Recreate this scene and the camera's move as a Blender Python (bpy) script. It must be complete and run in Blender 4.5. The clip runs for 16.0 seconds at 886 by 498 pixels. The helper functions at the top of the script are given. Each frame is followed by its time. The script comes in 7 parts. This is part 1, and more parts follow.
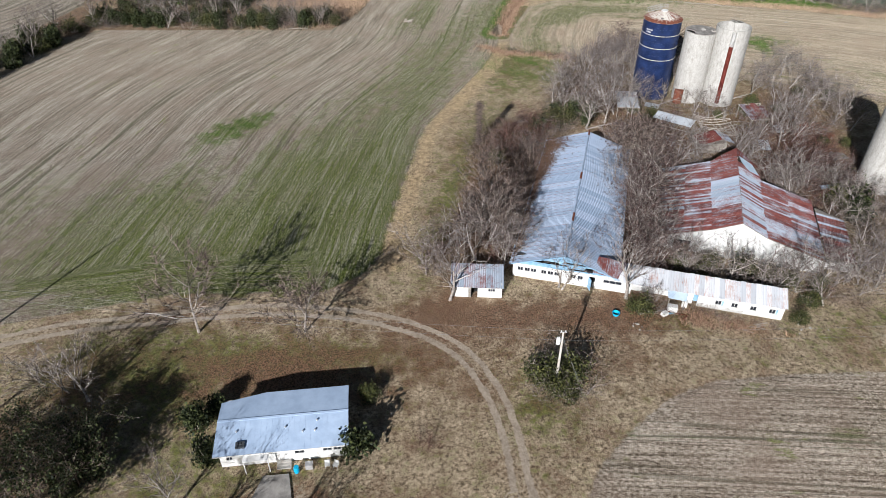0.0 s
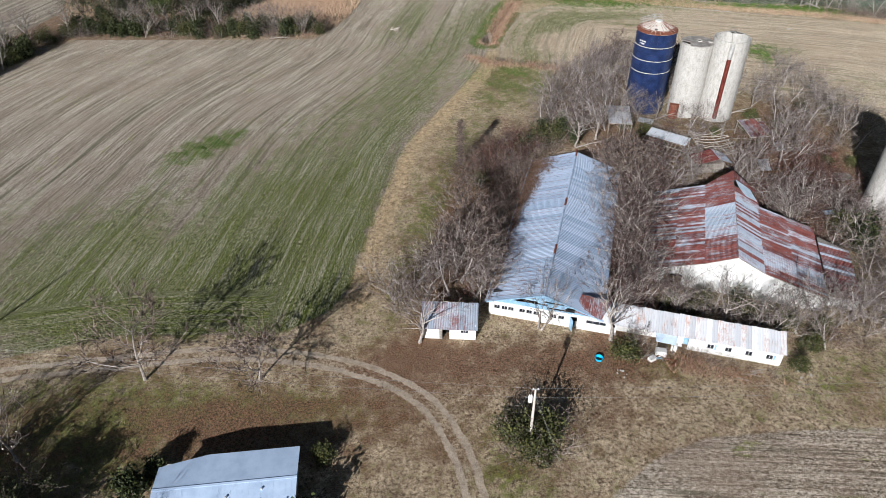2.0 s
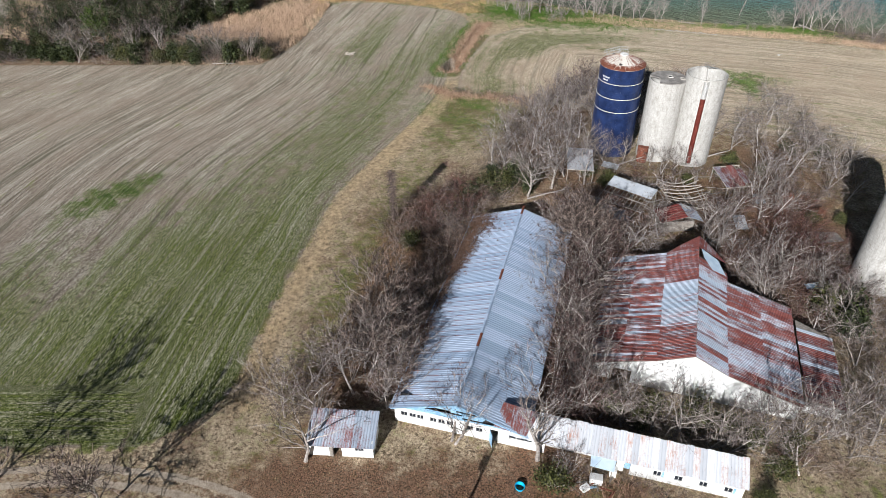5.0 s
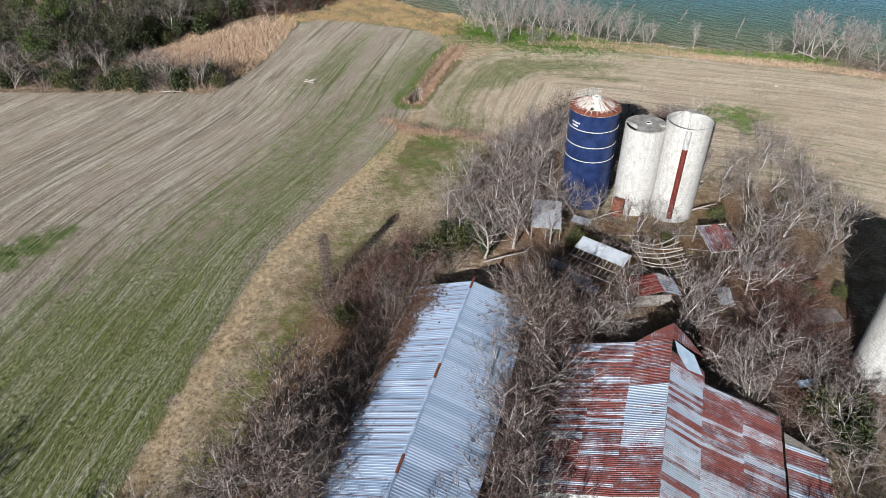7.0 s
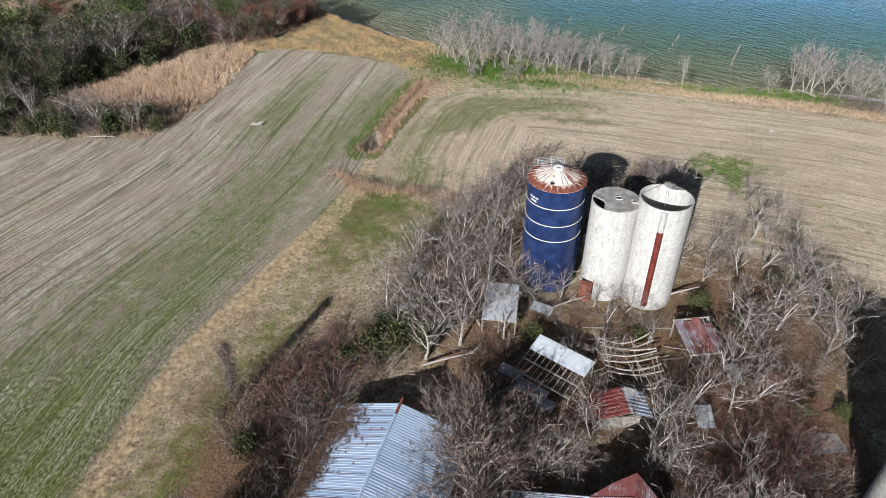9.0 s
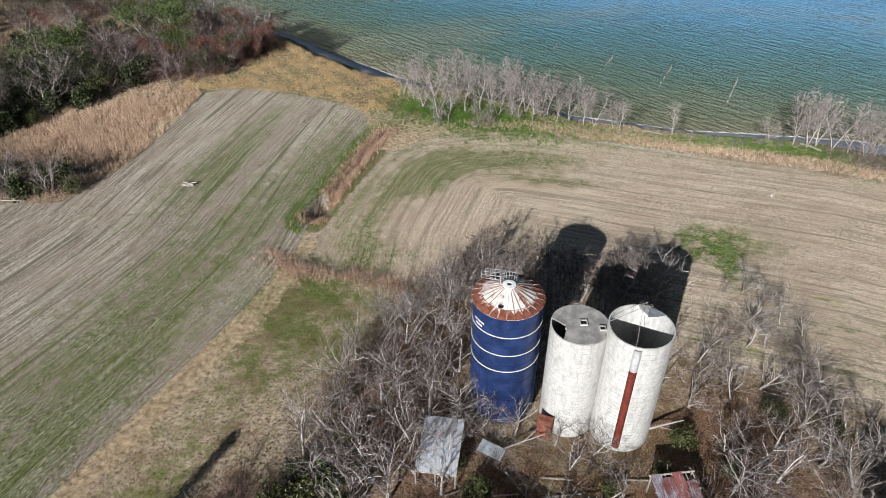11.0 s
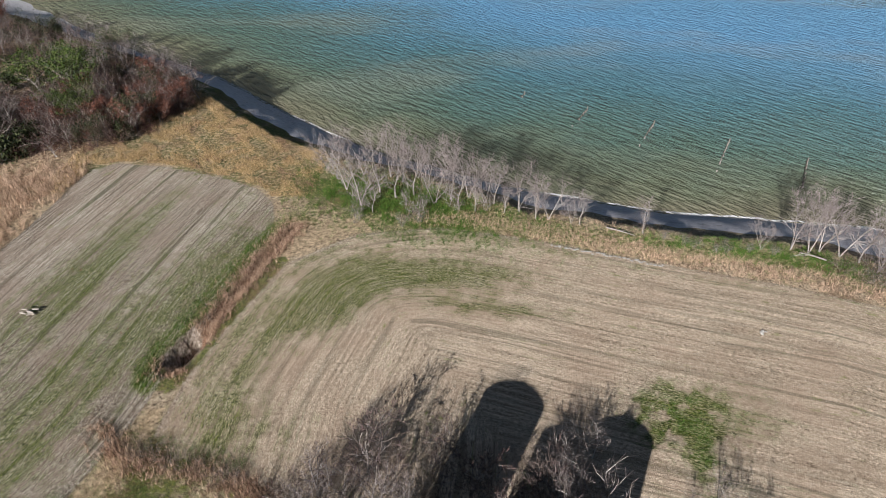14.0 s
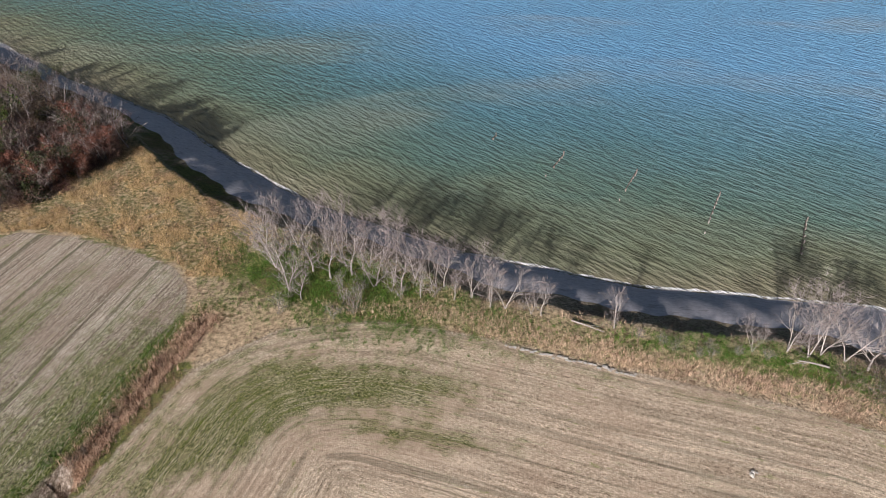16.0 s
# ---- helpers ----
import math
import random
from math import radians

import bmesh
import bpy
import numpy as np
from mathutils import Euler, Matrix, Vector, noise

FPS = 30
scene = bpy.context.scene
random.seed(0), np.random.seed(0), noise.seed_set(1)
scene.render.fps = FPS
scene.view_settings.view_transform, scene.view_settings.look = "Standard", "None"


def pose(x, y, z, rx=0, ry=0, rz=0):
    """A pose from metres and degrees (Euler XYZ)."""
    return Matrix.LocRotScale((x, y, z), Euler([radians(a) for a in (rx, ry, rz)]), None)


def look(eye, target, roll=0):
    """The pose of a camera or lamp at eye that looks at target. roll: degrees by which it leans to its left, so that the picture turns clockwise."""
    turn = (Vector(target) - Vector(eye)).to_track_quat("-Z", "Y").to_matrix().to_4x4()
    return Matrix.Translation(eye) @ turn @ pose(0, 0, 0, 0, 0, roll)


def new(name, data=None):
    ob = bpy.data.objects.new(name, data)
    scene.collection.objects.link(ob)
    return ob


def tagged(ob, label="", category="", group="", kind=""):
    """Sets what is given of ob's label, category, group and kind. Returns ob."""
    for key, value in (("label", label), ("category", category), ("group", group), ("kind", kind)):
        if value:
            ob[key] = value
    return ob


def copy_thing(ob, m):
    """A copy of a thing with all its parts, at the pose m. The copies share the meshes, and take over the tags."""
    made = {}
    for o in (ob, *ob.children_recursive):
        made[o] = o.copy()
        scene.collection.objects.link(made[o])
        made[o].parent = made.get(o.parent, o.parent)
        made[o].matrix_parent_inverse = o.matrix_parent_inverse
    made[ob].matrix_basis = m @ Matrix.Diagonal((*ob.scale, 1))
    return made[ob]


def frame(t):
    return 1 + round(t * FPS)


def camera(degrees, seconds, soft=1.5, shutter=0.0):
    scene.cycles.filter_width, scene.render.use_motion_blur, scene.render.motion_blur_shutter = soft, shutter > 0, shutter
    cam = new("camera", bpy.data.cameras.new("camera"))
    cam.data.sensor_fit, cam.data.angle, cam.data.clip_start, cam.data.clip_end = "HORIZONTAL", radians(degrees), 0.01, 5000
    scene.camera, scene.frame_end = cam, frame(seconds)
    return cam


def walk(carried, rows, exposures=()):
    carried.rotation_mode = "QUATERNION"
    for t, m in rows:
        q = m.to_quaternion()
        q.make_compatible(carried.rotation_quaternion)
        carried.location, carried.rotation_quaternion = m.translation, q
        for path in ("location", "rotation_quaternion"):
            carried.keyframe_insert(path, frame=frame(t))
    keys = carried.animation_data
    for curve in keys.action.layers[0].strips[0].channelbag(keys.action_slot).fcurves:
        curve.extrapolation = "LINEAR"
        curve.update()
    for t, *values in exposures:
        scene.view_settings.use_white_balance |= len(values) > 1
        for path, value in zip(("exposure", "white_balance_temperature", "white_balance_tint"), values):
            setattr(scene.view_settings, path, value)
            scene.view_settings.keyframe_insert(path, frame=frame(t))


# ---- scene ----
cam = camera(68.1, 16.0, soft=0.6)
PATH = [
    (0, (0.826, -9.312, 60.950), (0.850, -7.263, 59.418), -0.1),
    (0.5, (1.875, -6.894, 60.901), (1.896, -4.844, 59.369), -0.2),
    (1, (2.925, -5.023, 60.749), (2.940, -2.971, 59.219), -0.3),
    (1.5, (4.159, -2.885, 60.794), (4.168, -0.836, 59.259), -0.4),
    (2, (5.638, -0.604, 60.781), (5.642, 1.443, 59.244), -0.5),
    (2.5, (7.354, 1.755, 60.584), (7.352, 3.803, 59.049), -0.5),
    (3, (9.326, 4.431, 60.463), (9.320, 6.481, 58.929), -0.6),
    (3.5, (11.398, 7.205, 60.411), (11.387, 9.254, 58.876), -0.7),
    (4, (13.526, 10.269, 60.169), (13.513, 12.321, 58.638), -0.7),
    (6.5, (24.413, 29.691, 59.863), (24.388, 31.750, 58.344), -0.3),
    (7, (26.522, 34.125, 59.996), (26.493, 36.187, 58.479), -0.3),
    (7.5, (28.749, 38.671, 60.276), (28.717, 40.735, 58.761), -0.3),
    (8, (31.078, 43.494, 60.627), (31.044, 45.559, 59.113), -0.3),
    (8.5, (33.155, 48.393, 61.038), (33.116, 50.458, 59.524), -0.3),
    (9, (35.163, 53.417, 61.559), (35.126, 55.482, 60.045), -0.3),
    (11.5, (45.440, 81.089, 64.142), (45.402, 83.153, 62.627), -0.1),
    (12, (48.108, 86.568, 64.563), (48.065, 88.630, 63.049), -0.1),
    (12.5, (50.775, 92.312, 65.199), (50.725, 94.373, 63.681), -0.2),
    (13, (53.157, 98.107, 65.664), (53.102, 100.165, 64.143), -0.4),
    (13.5, (55.464, 103.830, 65.862), (55.406, 105.891, 64.344), -0.4),
    (14, (57.740, 109.339, 66.034), (57.682, 111.404, 64.521), -0.4),
    (14.5, (59.761, 114.881, 66.423), (59.707, 116.948, 64.914), -0.4),
    (15, (62.016, 120.347, 66.698), (61.964, 122.417, 65.193), -0.3),
    (15.5, (64.486, 126.141, 67.007), (64.428, 128.211, 65.500), -0.4),
    (16, (66.625, 131.750, 67.569), (66.569, 133.820, 66.062), -0.4),
]
EXPOSURES = [(0.0, 0.42, 6250, 11), (4.0, 0.44, 6250, 11), (6.5, 0.58, 6200, 10), (9.0, 0.66, 6150, 10), (12.5, 0.58, 6200, 10), (15.0, 0.56, 6500, 16), (16.0, 0.57, 6550, 17)]      # the picture brightens a little on the way
walk(cam, [(t, look(eye, target, roll)) for t, eye, target, roll in PATH], EXPOSURES)

# ---- light ----
SUN_EL, SUN_AZ = radians(23.7), radians(24.0)      # height, and the way the shadows fall, clockwise from +y
SUN_DIR = Vector((math.sin(SUN_AZ) * math.cos(SUN_EL), math.cos(SUN_AZ) * math.cos(SUN_EL), -math.sin(SUN_EL)))
world = bpy.data.worlds.new("sky")
world.use_nodes = True
scene.world = world
sky = world.node_tree.nodes.new("ShaderNodeTexSky")
sky.sky_type, sky.sun_disc = "NISHITA", False
sky.sun_elevation, sky.sun_rotation = SUN_EL, SUN_AZ + math.pi
sky.air_density, sky.dust_density = 1.0, 0.6
background = world.node_tree.nodes["Background"]
background.inputs["Strength"].default_value = 0.025
world.node_tree.links.new(sky.outputs[0], background.inputs["Color"])
sun = new("sun", bpy.data.lights.new("sun", "SUN"))
sun.data.energy, sun.data.angle, sun.data.color = 5.0, radians(0.53), (0.99, 0.972, 0.955)
sun.rotation_euler = SUN_DIR.to_track_quat("-Z", "Y").to_euler()


# ---- materials ----
class Nodes:
    """A small builder for node materials."""

    def __init__(self, name, rough=0.8, metal=0.0, spec=0.3):
        self.m = bpy.data.materials.new(name)
        self.m.use_nodes = True
        self.t = self.m.node_tree
        self.b = self.t.nodes["Principled BSDF"]
        self.b.inputs["Roughness"].default_value = rough
        self.b.inputs["Metallic"].default_value = metal
        self.b.inputs["Specular IOR Level"].default_value = spec
        self.geo = None

    def put(self, a, i):
        if isinstance(a, bpy.types.NodeSocket):
            self.t.links.new(a, i)
        elif isinstance(a, (tuple, list)):
            i.default_value = (*a, 1.0)[:4] if len(i.default_value) == 4 else a
        elif a is not None:
            i.default_value = a

    def place(self):
        if not self.geo:
            self.geo = self.t.nodes.new("ShaderNodeNewGeometry").outputs["Position"]
        return self.geo

    def local(self):
        return self.t.nodes.new("ShaderNodeTexCoord").outputs["Object"]

    def attr(self, name):
        n = self.t.nodes.new("ShaderNodeAttribute")
        n.attribute_name = name
        return n.outputs

    def random(self):
        return self.t.nodes.new("ShaderNodeObjectInfo").outputs["Random"]

    def island(self):
        return self.t.nodes.new("ShaderNodeNewGeometry").outputs["Random Per Island"]

    def math(self, op, a, b=None, c=None, clamp=False):
        n = self.t.nodes.new("ShaderNodeMath")
        n.operation, n.use_clamp = op, clamp
        for v, i in zip((a, b, c), n.inputs):
            self.put(v, i)
        return n.outputs[0]

    def noise(self, scale, detail=4.0, rough=0.6, at=None, stretch=None, distort=0.0):
        n = self.t.nodes.new("ShaderNodeTexNoise")
        v = at if at is not None else self.place()
        if stretch:
            k = self.t.nodes.new("ShaderNodeMapping")
            k.inputs["Scale"].default_value = stretch
            self.t.links.new(v, k.inputs["Vector"])
            v = k.outputs[0]
        self.t.links.new(v, n.inputs["Vector"])
        n.inputs["Scale"].default_value, n.inputs["Detail"].default_value = scale, detail
        n.inputs["Roughness"].default_value, n.inputs["Distortion"].default_value = rough, distort
        return n.outputs["Fac"]

    def ramp(self, f, *stops):
        n = self.t.nodes.new("ShaderNodeValToRGB")
        while len(n.color_ramp.elements) < len(stops):
            n.color_ramp.elements.new(0.5)
        for e, (p, c) in zip(n.color_ramp.elements, stops):
            e.position, e.color = p, (c, c, c, 1) if isinstance(c, (int, float)) else (*c, 1)
        self.put(f, n.inputs[0])
        return n.outputs[0]

    def step(self, f, lo, hi):
        n = self.t.nodes.new("ShaderNodeMapRange")
        n.interpolation_type = "SMOOTHSTEP"
        self.put(f, n.inputs[0])
        n.inputs[1].default_value, n.inputs[2].default_value = lo, hi
        return n.outputs[0]

    def mix(self, f, a, b, kind="MIX"):
        n = self.t.nodes.new("ShaderNodeMix")
        n.data_type, n.blend_type = "RGBA", kind
        self.put(f, n.inputs[0])
        self.put(a, n.inputs[6])
        self.put(b, n.inputs[7])
        return n.outputs[2]

    def bump(self, h, strength=0.5, distance=0.05):
        n = self.t.nodes.new("ShaderNodeBump")
        n.inputs["Strength"].default_value, n.inputs["Distance"].default_value = strength, distance
        self.put(h, n.inputs["Height"])
        self.t.links.new(n.outputs[0], self.b.inputs["Normal"])

    def done(self, colour, rough=None):
        self.put(colour, self.b.inputs["Base Color"])
        if rough is not None:
            self.put(rough, self.b.inputs["Roughness"])
        return self.m


def plain(name, dark, light, scale=3.0, rough=0.8, bump=0.3, depth=0.02, metal=0.0, stretch=None, fine=25.0):
    """Two tones mixed at two scales, with a fine relief."""
    n = Nodes(name, rough, metal)
    at = n.local()
    a, b = n.noise(scale, 5, at=at, stretch=stretch), n.noise(fine, 3, at=at)
    f = n.step(n.math("ADD", n.math("MULTIPLY", a, 0.7), n.math("MULTIPLY", b, 0.3)), 0.35, 0.65)
    n.bump(b, bump, depth)
    return n.done(n.mix(f, dark, light))


def ground_material():
    n = Nodes("ground_cover", 0.95, spec=0.1)
    zone, more, row, along, rut, pale = n.attr("zone"), n.attr("more"), n.attr("row")["Fac"], n.attr("along")["Fac"], n.attr("rut")["Fac"], n.attr("pale")["Fac"]
    sep = n.t.nodes.new("ShaderNodeSeparateColor")
    n.t.links.new(zone["Color"], sep.inputs[0])
    sep2 = n.t.nodes.new("ShaderNodeSeparateColor")
    n.t.links.new(more["Color"], sep2.inputs[0])
    field, green, dirt = sep.outputs
    tall, leaf, sand = sep2.outputs
    mid, fine, speck = n.noise(0.45, 5, 0.65), n.noise(2.6, 5, 0.75), n.noise(9.0, 3, 0.75)
    clump = n.noise(1.3, 4, 0.7)

    def blend(*terms):
        total = 0.0
        for value, weight in terms:
            total = n.math("MULTIPLY_ADD", value, weight, total)
        return total

    # drilled lines: streaks drawn out along the rows
    rc = n.t.nodes.new("ShaderNodeCombineXYZ")
    n.put(row, rc.inputs[0])
    n.put(along, rc.inputs[1])
    rows = rc.outputs[0]
    streak = n.noise(1.0, 4, 0.62, at=rows, stretch=(2.3, 0.10, 1.0))
    wide = n.noise(1.0, 4, 0.6, at=rows, stretch=(0.22, 0.010, 1.0))
    chaff = n.noise(1.0, 3, 0.7, at=rows, stretch=(6.2, 1.7, 1.0))
    sway = n.math("MULTIPLY_ADD", mid, 0.45, row)
    furrow = n.step(n.math("SINE", n.math("MULTIPLY", sway, 6.2832 / 0.76)), 0.25, 1.0)
    strong = n.step(n.noise(1.0, 3, 0.6, at=rows, stretch=(0.9, 0.04, 1.0)), 0.40, 0.62)
    furrow = n.math("MULTIPLY", furrow, n.math("MULTIPLY_ADD", strong, 0.8, 0.2))
    furrow = n.math("MULTIPLY", furrow, n.math("MULTIPLY_ADD", pale, -0.6, 1.0))
    f = blend((streak, 0.44), (wide, 0.24), (chaff, 0.52), (fine, 0.52), (speck, 0.80), (furrow, -0.066))
    f = n.math("SUBTRACT", f, 1.262)
    f = n.math("MULTIPLY_ADD", f, n.math("MULTIPLY_ADD", pale, -0.5, 1.0), 0.49)
    stubble = n.ramp(f, (0.385, (0.070, 0.050, 0.036)), (0.49, (0.335, 0.278, 0.220)), (0.61, (0.72, 0.65, 0.57)))
    stubble = n.mix(n.step(n.noise(0.10, 5, 0.62), 0.42, 0.66), stubble, n.mix(0.5, stubble, (0.285, 0.215, 0.17)))
    stubble = n.mix(n.math("MULTIPLY", pale, 0.72), stubble, n.mix(1.0, stubble, (1.80, 1.68, 1.45), "MULTIPLY"))
    # wheel lines, darker and greener than the rest
    track = n.noise(1.0, 2, 0.5, at=rows, stretch=(0.42, 0.008, 1.0))
    groove = n.math("SUBTRACT", 1.0, n.step(n.math("ABSOLUTE", n.math("SUBTRACT", track, 0.5)), 0.005, 0.034))
    groove = n.math("MULTIPLY", groove, n.step(blend((wide, 0.7), (chaff, 0.5)), 0.49, 0.70))
    stubble = n.mix(n.math("MULTIPLY", groove, n.math("MULTIPLY_ADD", pale, -0.35, 0.88)), stubble, (0.070, 0.066, 0.038))
    sprout = n.ramp(blend((speck, 0.5), (chaff, 0.5)), (0.45, (0.014, 0.027, 0.001)), (0.58, (0.205, 0.262, 0.022)))
    patchy = n.math("SUBTRACT", blend((streak, 0.9), (wide, 0.8), (fine, 0.4), (mid, 0.6), (chaff, 0.3)), 1.50)
    gmask = n.step(n.math("ADD", green, n.math("MULTIPLY", patchy, 1.7)), 0.32, 0.74)
    gaps = n.step(blend((chaff, 0.55), (streak, 0.35), (speck, 0.4)), 0.58, 0.78)
    sprig = n.math("MULTIPLY", n.step(n.noise(1.0, 4, 0.7, at=rows, stretch=(0.9, 0.22, 1.0)), 0.56, 0.66), n.step(n.noise(0.09, 4, 0.65), 0.50, 0.62))
    stubble = n.mix(n.math("MULTIPLY", sprig, n.step(speck, 0.40, 0.56)), stubble, (0.215, 0.260, 0.055))
    crop = n.mix(n.math("MULTIPLY", gmask, n.math("SUBTRACT", 0.97, n.math("MULTIPLY", gaps, 0.62))), stubble, sprout)
    # meadow and lawn
    lf = blend((fine, 0.32), (clump, 0.26), (speck, 0.42))
    lawn = n.ramp(lf, (0.42, (0.075, 0.053, 0.033)), (0.5, (0.430, 0.325, 0.213)), (0.58, (0.80, 0.66, 0.47)))
    turf = n.ramp(lf, (0.42, (0.026, 0.038, 0.007)), (0.58, (0.245, 0.255, 0.070)))
    lawn = n.mix(n.step(n.math("ADD", green, n.math("MULTIPLY", n.math("SUBTRACT", n.math("ADD", mid, clump), 1.0), 1.5)), 0.28, 0.78), lawn, turf)
    # fallen leaves; the dark end also paints shade under trees
    litter_shade = n.ramp(n.noise(5.0, 4, 0.8), (0.40, (0.034, 0.019, 0.013)), (0.62, (0.36, 0.190, 0.115)))
    lawn = n.mix(n.math("MULTIPLY", n.step(n.math("ADD", leaf, n.math("MULTIPLY", n.math("SUBTRACT", mid, 0.5), 1.5)), 0.3, 0.9), 0.88), lawn, litter_shade)
    lawn = n.mix(n.math("MULTIPLY", n.step(n.noise(0.13, 4, 0.65), 0.46, 0.64), 0.45), lawn, litter_shade)
    straw = n.ramp(blend((speck, 0.5), (clump, 0.5)), (0.40, (0.16, 0.105, 0.058)), (0.60, (0.76, 0.58, 0.37)))
    lawn = n.mix(n.step(n.math("ADD", tall, n.math("MULTIPLY", n.math("SUBTRACT", clump, 0.5), 1.2)), 0.35, 0.75), lawn, straw)
    col = n.mix(n.step(n.math("ADD", field, n.math("MULTIPLY", n.math("SUBTRACT", clump, 0.5), 0.7)), 0.40, 0.60), lawn, crop)
    # bare earth, and the two wheel ruts of the track
    soil = n.ramp(blend((fine, 0.4), (mid, 0.3), (speck, 0.3)), (0.36, (0.22, 0.165, 0.12)), (0.62, (0.66, 0.55, 0.43)))
    off = n.math("MULTIPLY_ADD", n.math("SUBTRACT", mid, 0.5), 0.9, rut)
    wheel = n.math("SUBTRACT", 1.0, n.step(n.math("ABSOLUTE", n.math("SUBTRACT", n.math("ABSOLUTE", off), 0.92)), 0.16, 0.55))
    bare = n.math("ADD", dirt, n.math("MULTIPLY", wheel, n.math("MULTIPLY_ADD", clump, 0.8, 0.55)))
    col = n.mix(n.step(n.math("ADD", bare, n.math("MULTIPLY", n.math("SUBTRACT", n.math("ADD", clump, fine), 1.0), 0.9)), 0.34, 0.80), col, soil)
    beach = n.ramp(n.noise(0.9, 5, 0.7), (0.35, (0.62, 0.59, 0.62)), (0.65, (0.84, 0.80, 0.82)))
    wrack = n.step(n.noise(1.0, 5, 0.7, at=n.place(), stretch=(0.35, 0.9, 0.9)), 0.55, 0.66)
    beach = n.mix(n.math("MULTIPLY", wrack, 0.35), beach, (0.15, 0.13, 0.12))
    col = n.mix(n.step(sand, 0.4, 0.6), col, beach)
    rough = blend((fine, 0.45), (speck, 0.95))
    drilled = blend((chaff, 0.45), (fine, 0.45), (speck, 0.6), (furrow, -0.14))
    n.bump(n.mix(n.step(field, 0.4, 0.6), rough, drilled), 1.0, 0.17)
    # the nap of stalks and blades catches low light
    n.b.inputs["Sheen Weight"].default_value, n.b.inputs["Sheen Roughness"].default_value = 0.12, 0.45
    n.b.inputs["Sheen Tint"].default_value = (0.90, 0.88, 0.66, 1.0)
    return n.done(col)


def water_material():
    n = Nodes("bay_water", 0.13, spec=0.5)
    d = n.attr("depth")["Fac"]
    streak = n.noise(0.014, 5, 0.6, stretch=(1.0, 1.7, 1.0))
    dd = n.math("ADD", d, n.math("MULTIPLY", n.math("SUBTRACT", streak, 0.5), 45.0))
    col = n.ramp(n.math("DIVIDE", dd, 135.0), (0.0, (0.225, 0.205, 0.130)), (0.09, (0.155, 0.178, 0.110)), (0.22, (0.092, 0.165, 0.135)), (0.45, (0.075, 0.195, 0.235)), (0.85, (0.115, 0.320, 0.530)))
    bank = n.step(n.noise(0.011, 3, 0.5, stretch=(1.0, 2.4, 1.0)), 0.50, 0.72)
    col = n.mix(n.math("MULTIPLY", bank, 0.45), col, (0.265, 0.275, 0.210))
    foam = n.math("MULTIPLY", n.math("SUBTRACT", 1.0, n.step(n.math("ABSOLUTE", n.math("SUBTRACT", d, n.math("MULTIPLY", n.noise(0.35, 3, 0.6), 1.4))), 0.15, 0.5)), n.step(n.noise(0.5, 4, 0.7), 0.36, 0.52))
    col = n.mix(foam, col, (0.78, 0.78, 0.76))
    r = n.t.nodes.new("ShaderNodeMapping")
    r.inputs["Rotation"].default_value = (0, 0, radians(46))
    n.t.links.new(n.place(), r.inputs["Vector"])
    wave = n.noise(0.48, 4, 0.58, at=r.outputs[0], stretch=(0.42, 1.6, 1.0), distort=0.25)
    chop = n.noise(2.6, 3, 0.6, at=r.outputs[0], stretch=(0.5, 1.7, 1.0))
    crest = n.math("POWER", n.math("MULTIPLY", wave, 1.55), 3.0)
    n.bump(n.math("ADD", crest, n.math("MULTIPLY", chop, 0.30)), 1.0, 1.5)
    return n.done(col, n.mix(foam, (0.12, 0.12, 0.12), (0.9, 0.9, 0.9)))


def sheet_metal(name, zinc_a, zinc_b, rust, rust_part, rough=0.45, metal=0.3):
    """Roof sheets: zinc that varies sheet by sheet, with rust that runs down the slope."""
    n = Nodes(name, rough, metal)
    rnd = n.random()
    shift = n.t.nodes.new("ShaderNodeVectorMath")
    shift.operation = "ADD"
    n.t.links.new(n.local(), shift.inputs[0])
    off = n.t.nodes.new("ShaderNodeCombineXYZ")
    n.put(n.math("MULTIPLY", rnd, 57.0), off.inputs[0])
    n.put(n.math("MULTIPLY", rnd, 31.0), off.inputs[1])
    n.t.links.new(off.outputs[0], shift.inputs[1])
    at = shift.outputs[0]
    run = n.noise(1.0, 4, 0.75, at=at, stretch=(7.0, 0.5, 1.0))
    patch = n.noise(0.55, 4, 0.6, at=n.place())
    spots = n.noise(7.0, 3, 0.75, at=at)
    z = n.mix(n.step(n.math("ADD", n.math("MULTIPLY", rnd, 0.5), n.math("MULTIPLY", run, 0.5)), 0.25, 0.75), zinc_a, zinc_b)
    k = n.math("ADD", n.math("MULTIPLY", run, 0.85), n.math("ADD", n.math("MULTIPLY", rnd, 0.15), n.math("ADD", n.math("MULTIPLY", spots, 0.55), n.math("MULTIPLY", patch, 0.55))))
    m = n.step(k, 1.38 - rust_part, 1.70 - rust_part)
    f = n.math("ADD", n.math("MULTIPLY", spots, 0.5), n.math("MULTIPLY", run, 0.5))
    red = n.ramp(n.math("ADD", f, n.math("MULTIPLY", n.math("SUBTRACT", rnd, 0.5), 0.16)), (0.36, tuple(c * 0.7 for c in rust)), (0.50, tuple(c * 1.9 for c in rust)), (0.64, tuple(min(0.5, c * k) for c, k in zip(rust, (3.4, 4.6, 4.8)))))
    n.bump(spots, 0.25, 0.01)
    return n.done(n.mix(m, z, red), n.mix(m, (rough,) * 3, (0.9,) * 3))


